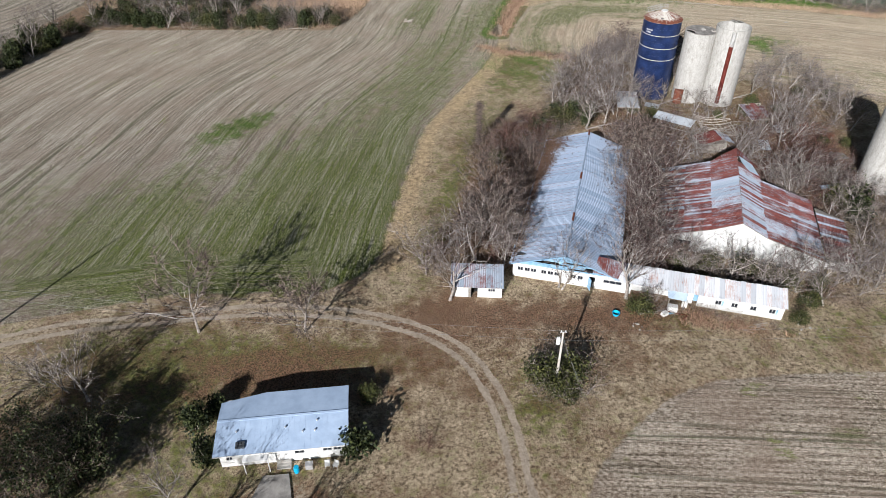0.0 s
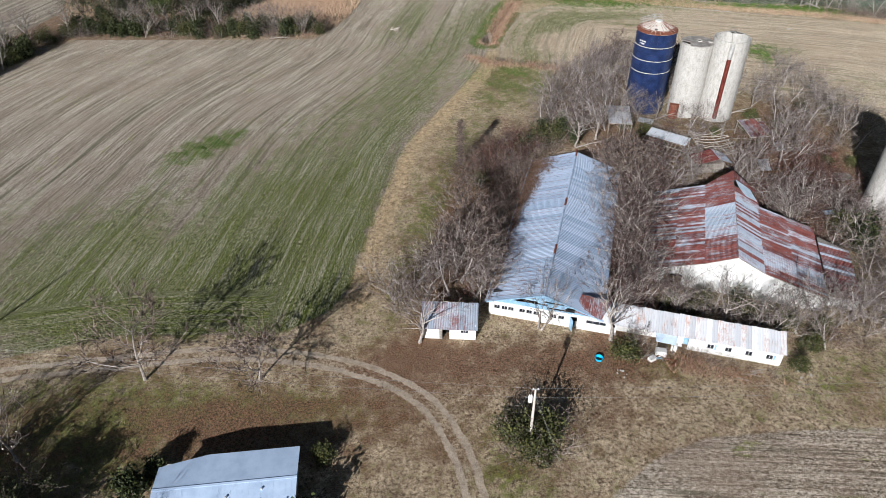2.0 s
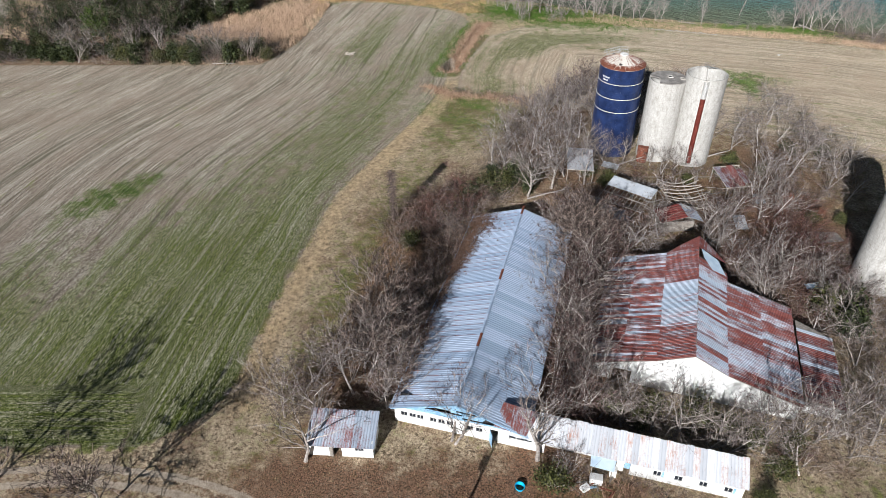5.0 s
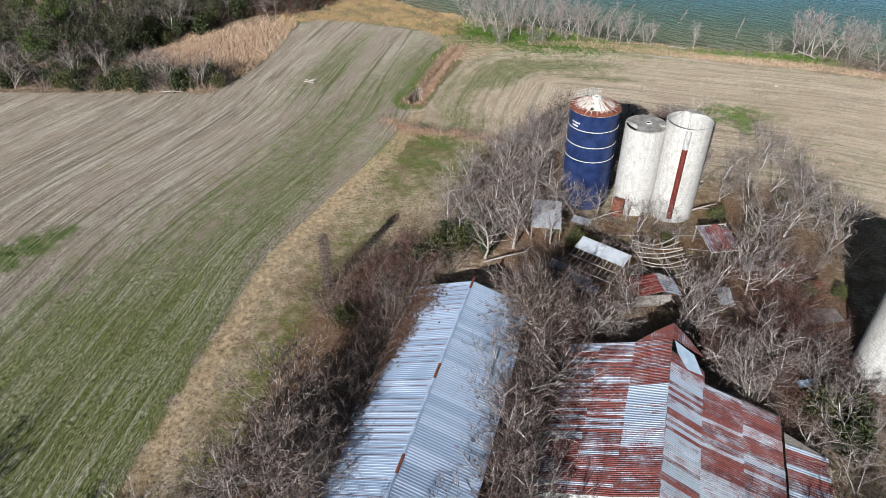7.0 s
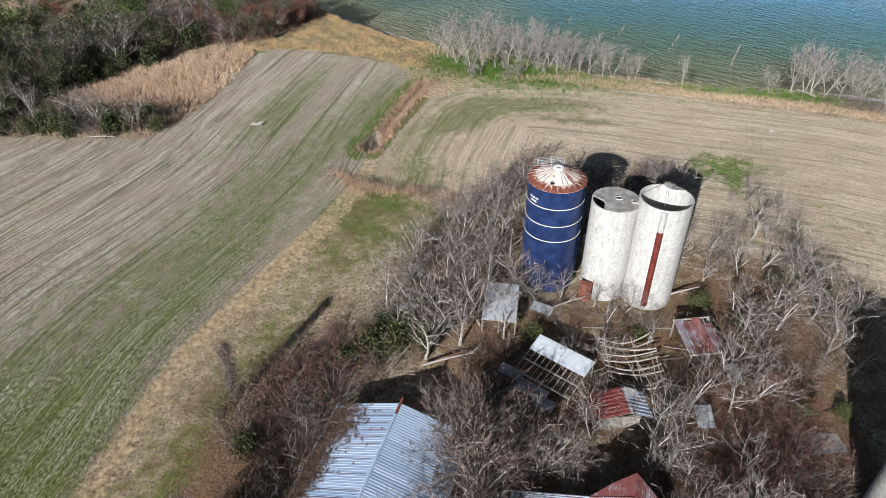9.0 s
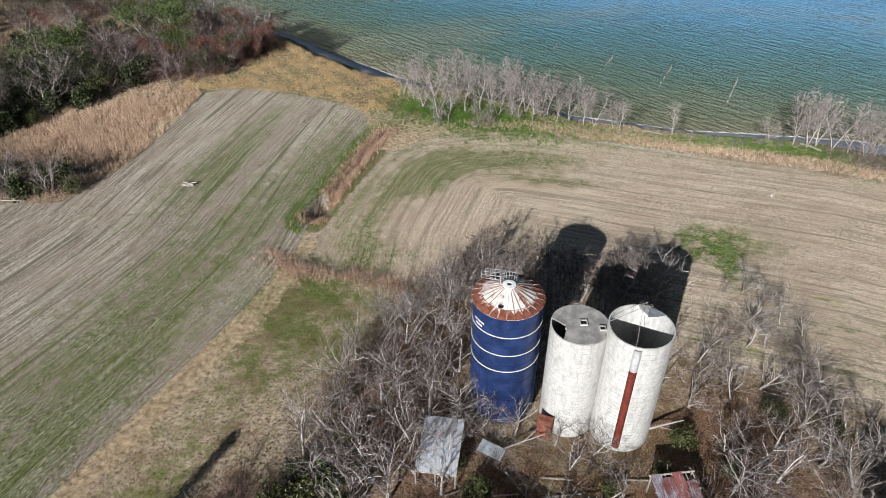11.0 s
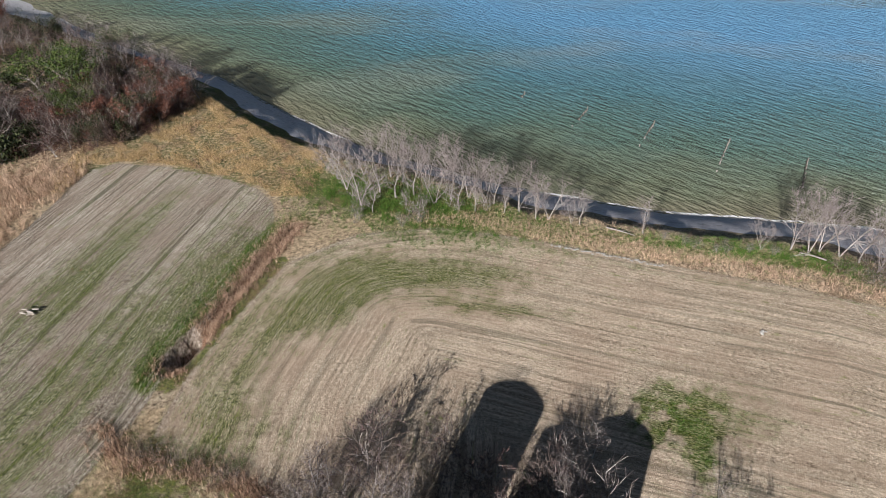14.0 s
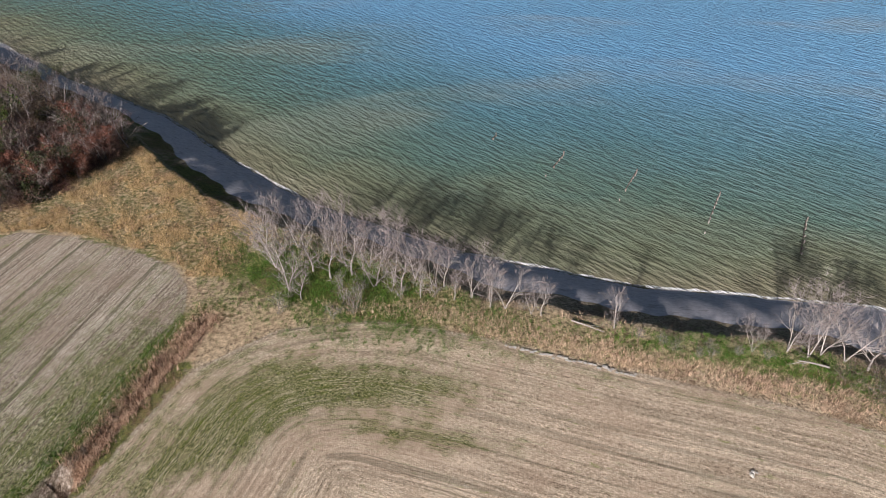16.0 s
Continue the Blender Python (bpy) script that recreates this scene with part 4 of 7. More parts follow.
def rusty_barn():
    ob = empty("barn", pose(45.6, 69.1, 0, 0, 0, -18.2), "old white barn with patched rusty and zinc roofs", "barn")
    top = [(-11.3, 2.2), (-3.9, 4.8), (0.0, 6.7), (3.8, 4.85), (12.2, 2.5)]
    L = 21.5

    def roof_z(x):
        for (a, za), (b, zb) in zip(top, top[1:]):
            if a <= x <= b:
                return za + (zb - za) * (x - a) / (b - a)
        return 2.0

    xs = [-11.1, -8.7, -6.3, -3.9, 0.0, 3.8, 8.0, 12.0]
    bm = bmesh.new()
    for x0, x1 in zip(xs, xs[1:]):
        lo = 1.95 if x0 == -8.7 else 0.0
        v = [bm.verts.new(p) for y in (0, 0.16) for p in ((x0, y, lo), (x1, y, lo), (x1, y, roof_z(x1) - 0.16), (x0, y, roof_z(x0) - 0.16))]
        for q in ((0, 1, 2, 3), (7, 6, 5, 4), (0, 4, 5, 1), (1, 5, 6, 2), (2, 6, 7, 3), (3, 7, 4, 0)):
            bm.faces.new([v[i] for i in q])
    bmesh.ops.remove_doubles(bm, verts=bm.verts, dist=0.0005)
    part("front_wall", bm, M["white_paint"], ob, "peeling white boards")
    part("back_wall", boxed((-11.0, L - 0.6, 0), (3.6, L - 0.45, 2.0)), M["grey_wood"], ob)
    part("side_wall", boxed((-11.1, 0.2, 0), (-10.95, L, 2.1)), M["grey_wood"], ob)
    part("side_wall", boxed((11.9, 0.2, 0), (12.05, 15.5, 2.3)), M["white_paint"], ob)
    # black sheet behind the front wall, painted as the dim interior
    part("inner_wall", boxed((-10.8, 2.0, 0.02), (11.6, 2.1, 2.0)), M["dark"], ob)
    strips = ((0, 1, 0.0, 21.3, 2, "zinc_mix"), (1, 2, 0.0, 21.5, 1, "zinc"), (3, 2, 0.0, 19.2, 1, "zinc_mix"), (4, 3, 0.0, 17.2, 2, "rusty"))
    meshes = {}
    for s, (lo, hi, y0, y1, courses, tone) in enumerate(strips):
        (xa, za), (xb, zb) = top[lo], top[hi]
        roof = part("roof", slabbed([(xa, y0 - 0.3, za - 0.02), (xa, y1, za - 0.02), (xb, y1, zb - 0.02), (xb, y0 - 0.3, zb - 0.02)] if xa < xb else [(xb, y0 - 0.3, zb - 0.02), (xb, y1, zb - 0.02), (xa, y1, za - 0.02), (xa, y0 - 0.3, za - 0.02)], 0.08), M["grey_wood"], ob, "patched sheets of rust red and zinc")
        slope = math.hypot(xb - xa, zb - za)
        run = slope / courses
        n = int((y1 - y0 + 0.3) / 0.48)
        for c in range(courses):
            key = round(run, 3)
            if key not in meshes:
                meshes[key] = []
                for m in (M["rusty"], M["mid_rusty"], M["old_zinc"]):
                    me = ribbed(0.476, run + 0.12, 2, 0.035)
                    me.materials.append(m)
                    meshes[key].append(me)
            r, m, z = meshes[key]
            px, pz = xb + (xa - xb) * c / courses, zb + (za - zb) * c / courses
            down = (xa - xb, 0, za - zb)
            rng = random.Random(40 + 7 * s + c)
            for i in range(n):
                yy = y0 - 0.3 + 0.48 * i
                if s == 0:
                    me = z if yy > 19.8 and c else (m if rng.random() < 0.22 else r)
                elif s == 1:
                    me = (z if rng.random() < 0.45 else m) if 8.5 < yy < 14.0 else (m if 5.0 < yy < 8.6 else r)
                elif s == 2:
                    me = z if rng.random() < 0.22 else (m if rng.random() < 0.6 else r)
                else:
                    me = m if 1.5 < yy < 5 or rng.random() < 0.22 else r
                if s == 3 and yy > 17.0:
                    continue
                lay(me, roof, (px, yy, pz), (0, 1, 0), down, 1, 0.48, 100 * s + 10 * c + i, 0.02 + 0.012 * (courses - c))
    # hay hood: the ridge runs on past the end wall
    for sx, xe, ze in ((-1, -3.9, 4.8), (1, 3.8, 4.85)):
        c = [(0.0, 21.3, 6.72), (0.0, 24.0, 6.72), (xe * 0.5, 22.9, (6.72 + ze) / 2), (xe, 21.3, ze + 0.02)]
        part("hood", slabbed(c if sx < 0 else c[::-1], 0.07), M["rusty"], ob)
    part("loose_sheet", slabbed([(0.25, 20.9, 6.80), (2.6, 20.3, 5.75), (3.7, 18.0, 5.1), (1.9, 17.6, 5.95), (0.7, 19.2, 6.55)][::-1], 0.03), M["tarp"], ob, "pale blue loose sheet")
    lean = part("lean_to_roof", slabbed([(12.7, 1.5, 2.25), (17.0, 1.5, 1.6), (17.0, 13.6, 1.6), (12.7, 15.2, 2.25)], 0.07), M["grey_wood"], ob, "rusty lean-to roof")
    me, mz = ribbed(0.635, 4.4, 2, 0.035), ribbed(0.635, 4.4, 2, 0.035)
    me.materials.append(M["rusty"])
    mz.materials.append(M["old_zinc"])
    for i in range(19):
        lay(mz if i in (14, 18, 9) else me, lean, (12.65, 1.5 + 0.64 * i, 2.27), (0, 1, 0), (4.3, 0, -0.65), 1, 0.64, 300 + i)
    part("lean_to_wall", boxed((16.6, 1.7, 0), (16.75, 13.4, 1.5)), M["white_paint"], ob)
    part("lean_to_end", boxed((12.8, 1.6, 0), (16.6, 1.7, 1.55)), M["white_paint"], ob)


M["old_zinc"] = sheet_metal("dull_zinc_sheet", (0.32, 0.385, 0.47), (0.46, 0.525, 0.61), (0.10, 0.030, 0.022), 0.24, 0.6, 0.05)
M["mid_rusty"] = sheet_metal("patched_sheet", (0.36, 0.42, 0.50), (0.52, 0.58, 0.66), (0.085, 0.022, 0.018), 0.42, 0.6, 0.05)
zinc_barn()
rusty_barn()


def farmhouse():
    ob = empty("house", pose(-22.7, 33.0, 0, 0, 0, 5.8), "small white single-storey house with a pale grey metal roof", "house")
    W, D, E, P, R = 13.9, 7.8, 2.45, 3.0, 4.1
    wins = [(1.0, 1.6, 1.1, 2.0), (3.3, 4.3, 1.1, 2.0), (4.6, 5.3, 1.1, 2.0), (8.2, 9.2, 1.2, 2.0), (11.2, 12.1, 1.2, 2.0), (12.3, 13.1, 1.2, 2.0)]
    wall = part("wall", holed(W - 0.6, 2.5, 0.15, [(a - 0.3, b - 0.3, c, d) for a, b, c, d in wins] + [(6.2, 7.1, 0.15, 2.1)], Matrix.Translation((0.3, 0.35, 0))), M["white_paint"], ob)
    for a, b, c, d in wins:
        window(wall, a, c, b - a, d - c, 2, 0.35)
    door = part("door", boxed((6.5, 0.40, 0.15), (7.4, 0.45, 2.1)), M["white_paint"], ob)
    part("door_handle", boxed((7.22, 0.34, 1.05), (7.30, 0.40, 1.13)), M["steel"], door)
    part("wall", boxed((0.3, 0.51, 0), (0.45, 6.6, 2.5)), M["white_paint"], ob)
    part("wall", boxed((W - 0.45, 0.51, 0), (W - 0.3, D - 0.3, 2.5)), M["white_paint"], ob)
    part("wall", boxed((0.46, D - 0.55, 0), (W - 0.46, D - 0.4, 2.5)), M["white_paint"], ob)
    bm = bmesh.new()
    for x in (0.32, W - 0.44):
        v = [bm.verts.new(p) for k in (0, 0.12) for p in ((x + k, 0.5, 2.5), (x + k, D - 0.5, 2.5), (x + k, R, P - 0.12))]
        for q in ((0, 1, 2), (5, 4, 3), (0, 3, 4, 1), (1, 4, 5, 2), (2, 5, 3, 0)):
            bm.faces.new([v[i] for i in q])
    part("gable_wall", bm, M["white_paint"], ob)
    roof = part("roof", slabbed([(-0.2, -0.15, E), (W + 0.1, -0.15, E), (W + 0.1, R, P), (-0.2, R, P)], 0.09), M["shingle"], ob, "pale blue-grey metal roofing")
    part("roof_back", slabbed([(4.3, R, P), (W + 0.1, R, P), (W + 0.1, D + 0.3, E + 0.1), (4.6, D + 0.3, E + 0.1)], 0.09), M["shingle"], ob)
    part("roof_back", slabbed([(-0.2, R, P), (4.3, R, P), (4.6, D + 0.3, E + 0.1), (1.7, D - 0.3, E + 0.1)], 0.09), M["shingle"], ob)
    part("roof_back", slabbed([(-0.2, R + 0.02, P - 0.01), (1.7, D - 0.3, E + 0.1), (-0.3, D - 0.7, E + 0.05)], 0.09), M["shingle"], ob)
    part("ridge_cap", slabbed([(-0.22, R - 0.12, P + 0.02), (W + 0.12, R - 0.12, P + 0.02), (W + 0.12, R + 0.12, P + 0.04), (-0.22, R + 0.12, P + 0.04)], 0.03), M["shingle"], roof)
    for i in range(1, 24):
        x = -0.2 + 14.3 * i / 24
        bm = bmesh.new()
        beam(bm, (x, -0.15, E + 0.002), (x, R, P + 0.002), 0.02)
        part("seam", bm, M["shingle"], roof)
    for x, y in ((2.0, 2.55), (7.2, 2.6), (9.1, 1.9), (10.4, 1.9), (10.6, 3.1)):
        z = E + (P - E) * (y + 0.15) / (R + 0.15)
        bm = bmesh.new()
        lathe(bm, [(0.08, z - 0.05), (0.08, z + 0.14), (0.12, z + 0.15), (0.12, z + 0.19), (0.02, z + 0.22)], 10)
        bmesh.ops.translate(bm, vec=(x, y, 0), verts=bm.verts)
        part("roof_vent", bm, M["tin_white"], roof)
    for k in range(2):
        for j in range(3):
            bm = bmesh.new()
            z = E + (P - E) * (0.75 + 0.4 * k) / (R + 0.15)
            box(bm, (2.1 + 0.33 * j, 0.55 + 0.4 * k, z), (2.1 + 0.33 * j + 0.29, 0.55 + 0.4 * k + 0.35, z + 0.22))
            part("roof_unit", bm, M["dark_tin"], roof, "dark square vent")
    part("eave_board", boxed((-0.2, -0.19, E - 0.16), (W + 0.1, -0.152, E + 0.0)), M["white_paint"], ob)
    bm = bmesh.new()
    for k in range(3):
        box(bm, (6.2, -0.05 - 0.3 * k, 0.0), (7.7, 0.25 - 0.3 * k, 0.42 - 0.14 * k))
    part("door_step", bm, M["concrete"], ob)
    part("small_porch_roof", slabbed([(2.9, -0.9, 2.15), (5.6, -0.9, 2.15), (5.6, 0.34, 2.4), (2.9, 0.34, 2.4)], 0.06), M["white_paint"], ob)
    for x in (3.0, 5.5):
        part("porch_post", boxed((x - 0.05, -0.85, 0), (x + 0.05, -0.75, 2.12)), M["white_paint"], ob)


M["dark_tin"] = plain("dark_vent_tin", (0.04, 0.045, 0.05), (0.10, 0.11, 0.12), 5.0, 0.6, 0.2)
farmhouse()


def long_shed():
    ob = empty("long_shed", pose(24.6, 61.9, 0, 0, 0, -16.1), "long narrow white shed with a rust-streaked tin roof", "shed")
    L, D, E, P = 23.6, 2.45, 2.35, 3.5
    wins = [(x, x + 0.75, 0.95, 1.65) for x in (14.9, 17.0, 19.4, 21.8)]
    wall = part("wall", holed(L - 12.6, 2.3, 0.15, [(a - 12.6, b - 12.6, c, d) for a, b, c, d in wins], Matrix.Translation((12.6, 0, 0))), M["white_paint"], ob)
    for k, (a, b, c, d) in enumerate(wins):
        window(wall, a, c, b - a, d - c, 2)
        if k in (0, 3):
            part("shutter", boxed((b + 0.08, -0.04, c - 0.05), (b + 0.30, -0.005, d + 0.05)), M["pale_blue"], wall)
    part("wall", boxed((0.0, 1.2, 0), (12.55, 1.35, 2.5)), M["white_paint"], ob)
    part("door", boxed((10.8, 1.13, 0), (11.7, 1.19, 2.0)), M["pale_blue"], ob, "faded blue door")
    part("blue_panel", boxed((12.0, 0.02, 0.9), (12.55, 0.08, 2.25)), M["pale_blue"], ob)
    part("white_panel", boxed((11.2, -0.1, 0.4), (11.95, -0.04, 2.2), Matrix.Rotation(radians(-4), 4, "X")), M["white_paint"], ob)
    part("back_wall", boxed((0.0, D - 0.15, 0), (L, D, P - 0.1)), M["white_paint"], ob)
    part("end_wall", boxed((L - 0.15, 0.16, 0), (L, D - 0.16, 2.3)), M["white_paint"], ob)
    bm = bmesh.new()
    v = [bm.verts.new(p) for k in (0, 0.15) for p in ((L - 0.15 + k, 0.05, 2.3), (L - 0.15 + k, D - 0.05, 2.3), (L - 0.15 + k, D - 0.05, P - 0.12))]
    for q in ((0, 1, 2), (5, 4, 3), (0, 3, 4, 1), (1, 4, 5, 2), (2, 5, 3, 0)):
        bm.faces.new([v[i] for i in q])
    part("gable_wall", bm, M["white_paint"], ob)
    roof = part("roof", slabbed([(-0.2, -0.3, E), (L + 0.25, -0.3, E), (L + 0.25, D + 0.2, P), (-0.2, D + 0.2, P)], 0.06), M["grey_wood"], ob, "rust-streaked tin")
    slope = math.hypot(D + 0.5, P - E)
    n = int((L + 0.45) / 0.668)
    for tone, keep, seed in ((M["pale_tin"], lambda i: i < 9 or i in (12, 13, 17, 22, 23, 27, 30, 31), 21), (M["half_rusty"], lambda i: not (i < 9 or i in (12, 13, 17, 22, 23, 27, 30, 31)), 22)):
        me = ribbed(0.66, slope + 0.08, 2, 0.03)
        me.materials.append(tone)
        lay(me, roof, (-0.2, D + 0.2, P), (1, 0, 0), (0, -(D + 0.5), E - P), n, 0.668, seed, miss=[i for i in range(n) if not keep(i)])
    part("link_roof", slabbed([(-1.9, -0.2, 3.15), (1.6, -0.25, 2.75), (2.6, 2.2, 3.9), (-1.4, 2.6, 4.0)], 0.05), M["rusty"], ob, "rusty link roof")
    part("porch_roof", slabbed([(8.6, -1.3, 1.75), (11.0, -1.35, 1.7), (11.2, 1.1, 2.45), (8.4, 1.1, 2.5)], 0.05), M["tarp"], ob, "sagging blue-grey sheet")
    for x in (8.8, 10.8):
        part("porch_post", boxed((x - 0.05, -1.25, 0), (x + 0.05, -1.15, 1.68)), M["grey_wood"], ob)


def little_shed():
    ob = empty("shed", pose(2.9, 61.0, 0, 0, 0, -4), "small white shed with a rust-patched tin lean-to roof", "shed")
    W, D, E, P = 7.0, 3.7, 2.1, 2.9
    wall = part("wall", holed(W, 2.05, 0.14, [(2.7, 3.6, 0.0, 1.9), (5.1, 6.0, 1.15, 1.6)]), M["white_paint"], ob)
    window(wall, 5.1, 1.15, 0.9, 0.45, 3)
    part("wall", boxed((0, 0.15, 0), (0.14, D, 2.3)), M["white_paint"], ob)
    part("wall", boxed((W - 0.14, 0.15, 0), (W, D, 2.3)), M["white_paint"], ob)
    part("wall", boxed((0.15, D - 0.14, 0), (W - 0.15, D, 2.75)), M["white_paint"], ob)
    # black sheet behind the doorway stands in for shade indoors
    part("inner_wall", boxed((0.3, 1.2, 0.02), (W - 0.3, 1.26, 2.0)), M["dark"], ob)
    part("door", boxed((2.3, -0.10, 0.05), (2.68, -0.05, 1.9)), M["grey_wood"], ob)
    roof = part("roof", slabbed([(-0.25, -0.4, E), (W + 0.25, -0.4, E), (W + 0.25, D + 0.25, P), (-0.25, D + 0.25, P)], 0.06), M["grey_wood"], ob, "patchy rusty tin")
    me = ribbed(0.62, math.hypot(D + 0.65, P - E) + 0.05, 2, 0.03)
    me.materials.append(M["mid_rusty"])
    lay(me, roof, (-0.25, D + 0.25, P), (1, 0, 0), (0, -(D + 0.65), E - P), 12, 0.625, 31)


long_shed()
little_shed()


# ---- ruined sheds by the silos ----
def ruin_frame(m, w, d, lo, hi, n, label, sheets=(), roof_material=None, purlins=4, sag=0.0):
    """A roofless shed: posts, rafters and purlins, some sheets left on."""
    ob = empty("ruined_shed", m, label, "ruin", "ruined sheds")
    for x in (0.0, w / 2, w):
        for y, h in ((0.0, lo), (d, hi)):
            part("post", boxed((x - 0.07, y - 0.07, 0), (x + 0.07, y + 0.07, h)), M["grey_wood"], ob)
    g = random.Random(int(w * 100))
    for k in range(n):
        x = w * k / (n - 1)
        bm = bmesh.new()
        end = d + 0.2 if g.random() > sag * 0.5 else d * g.uniform(0.4, 0.8)
        beam(bm, (x + g.gauss(0, 0.3 * sag), -0.2, lo - 0.5 * sag * g.random()), (x + g.gauss(0, 0.5 * sag), end, lo + (hi - lo) * end / d - 0.5 * sag * g.random()), 0.10)
        part("rafter", bm, M["pale_wood"], ob)
    for k in range(purlins):
        y = d * k / max(1, purlins - 1)
        z = lo + (hi - lo) * y / d + 0.1
        low, tilt = sag * g.uniform(0.3, 1.0), sag * g.gauss(0, 0.4)
        ps = [(-0.2 + (w + 0.4) * i / 6, y + tilt * (i / 3 - 1) - 0.9 * low * math.sin(math.pi * i / 6), z + 0.02 - low * math.sin(math.pi * i / 6)) for i in range(7 if g.random() > sag * 0.4 else 5)]
        bm = bmesh.new()
        rings = [[bm.verts.new((p[0], p[1] + a, p[2] + b)) for a, b in ((-0.07, -0.06), (0.07, -0.06), (0.07, 0.06), (-0.07, 0.06))] for p in ps]
        for u, v in zip(rings, rings[1:]):
            for i in range(4):
                bm.faces.new((u[i], u[(i + 1) % 4], v[(i + 1) % 4], v[i]))
        bm.faces.new(rings[0][::-1])
        bm.faces.new(rings[-1])
        bmesh.ops.recalc_face_normals(bm, faces=bm.faces)
        part("purlin", bm, M["pale_wood"], ob)
    for x0, x1, y0, y1 in sheets:
        z0, z1 = lo + (hi - lo) * y0 / d + 0.19, lo + (hi - lo) * y1 / d + 0.19
        part("sheet", slabbed([(x0, y0, z0), (x1, y0, z0), (x1, y1, z1), (x0, y1, z1)], 0.03), roof_material, ob)
    return ob


M["pale_wood"] = plain("bleached_timber", (0.26, 0.225, 0.185), (0.56, 0.50, 0.43), 3.0, 0.9, 0.4)
ruin_frame(pose(42.9, 110.0, 0, 0, 0, -38), 7.6, 5.8, 1.7, 3.0, 11, "open shed frame partly covered with white tin", [(-0.1, 7.7, 3.4, 5.9)], M["tin_white"] if "tin_white" in M else M["white_paint"])
ruin_frame(pose(54.6, 108.2, 0, 0, 0, 2), 6.6, 7.6, 1.2, 1.9, 9, "collapsed shed of bleached rafters and sagging purlins", (), None, 9, 1.0)
ruin_frame(pose(65.2, 112.3, 0, 0, 0, 8), 4.6, 5.6, 1.9, 2.8, 7, "half-collapsed shed with grey boards on its roof", [(-0.1, 1.1, 0.1, 5.6), (1.15, 2.2, 0.0, 5.2), (2.25, 3.4, 0.3, 5.7), (3.45, 4.6, 0.8, 4.6)], M["rusty"])
ruin_frame(pose(39.2, 118.6, 0, 0, 0, -8), 4.4, 7.2, 2.1, 2.6, 6, "low shed with a grey tin roof under bare branches", [(-0.1, 4.5, 0.0, 7.2)], M["half_rusty"])


M["red_tin"] = plain("dark_red_tin", (0.10, 0.020, 0.018), (0.22, 0.055, 0.045), 1.5, 0.7, 0.3)


def red_hut():
    ob = empty("hut", pose(51.6, 102.0, 0, 0, 0, 5), "tiny hut with a rust-red gable tin roof", "hut")
    part("wall", boxed((0.3, 0.3, 0), (5.2, 0.42, 1.9)), M["grey_wood"], ob)
    part("wall", boxed((0.3, 3.5, 0), (5.2, 3.62, 1.9)), M["grey_wood"], ob)
    part("wall", boxed((0.3, 0.43, 0), (0.42, 3.49, 1.9)), M["grey_wood"], ob)
    part("wall", boxed((5.08, 0.43, 0), (5.2, 3.49, 1.9)), M["grey_wood"], ob)
    me, mb = ribbed(0.56, 4.1, 1, 0.05), ribbed(0.56, 2.9, 1, 0.05)
    me.materials.append(M["red_tin"])
    mb.materials.append(M["mid_rusty"])
    roof = part("roof", slabbed([(0, 0, 2.0), (3.8, 0, 2.9), (3.8, 3.9, 2.9), (0, 3.9, 2.0)], 0.05), M["grey_wood"], ob)
    part("roof_deck", slabbed([(3.8, 0, 2.9), (6.4, 0, 1.9), (6.4, 3.9, 1.9), (3.8, 3.9, 2.9)], 0.05), M["grey_wood"], ob)
    lay(me, roof, (3.8, 0, 2.9), (0, 1, 0), (-3.8, 0, -0.9), 7, 0.56, 61)
    lay(mb, roof, (3.8, 0, 2.9), (0, 1, 0), (2.6, 0, -1.0), 7, 0.56, 62)
    part("patch", slabbed([(4.0, 2.6, 2.92), (5.6, 2.5, 2.3), (5.7, 3.9, 2.26), (4.1, 4.0, 2.9)], 0.03), M["white_paint"], ob, "white loose sheet")


red_hut()


# ---- plants ----
def bark(name, dark, light):
    n = Nodes(name, 0.9, spec=0.15)
    at, isl = n.local(), n.island()
    a = n.noise(2.5, 4, 0.65, at=at)
    f = n.math("ADD", n.math("MULTIPLY", a, 0.6), n.math("MULTIPLY", isl, 0.4))
    n.bump(n.noise(14.0, 3, at=at), 0.5, 0.03)
    return n.done(n.mix(n.math("POWER", n.step(f, 0.25, 0.85), 1.7), dark, light))


def leafy(name, dark, light, rough=0.6):
    n = Nodes(name, rough, spec=0.25)
    f = n.math("ADD", n.math("MULTIPLY", n.island(), 0.65), n.math("MULTIPLY", n.noise(0.9, 3, at=n.local()), 0.35))
    return n.done(n.mix(n.step(f, 0.2, 0.8), dark, light))


M["bark_grey"] = bark("grey_bark", (0.14, 0.115, 0.095), (0.80, 0.74, 0.68))
M["twig_grey"] = bark("grey_twigs", (0.060, 0.044, 0.041), (0.50, 0.43, 0.40))
M["bark_pale"] = bark("bleached_bark", (0.25, 0.22, 0.195), (0.55, 0.495, 0.45))
M["twig_pale"] = bark("pale_twigs", (0.16, 0.132, 0.122), (0.48, 0.415, 0.385))
M["twig_red"] = bark("red_brown_twigs", (0.040, 0.018, 0.015), (0.29, 0.150, 0.122))
M["twig_plum"] = bark("plum_twigs", (0.036, 0.022, 0.020), (0.30, 0.205, 0.18))
M["twig_brown"] = bark("brown_vines", (0.040, 0.029, 0.024), (0.43, 0.335, 0.285))
M["ever"] = leafy("evergreen_leaves", (0.010, 0.016, 0.006), (0.066, 0.080, 0.028))
M["olive"] = leafy("olive_leaves", (0.022, 0.028, 0.009), (0.105, 0.108, 0.034))
M["pine"] = leafy("pine_needles", (0.014, 0.030, 0.005), (0.105, 0.150, 0.028))
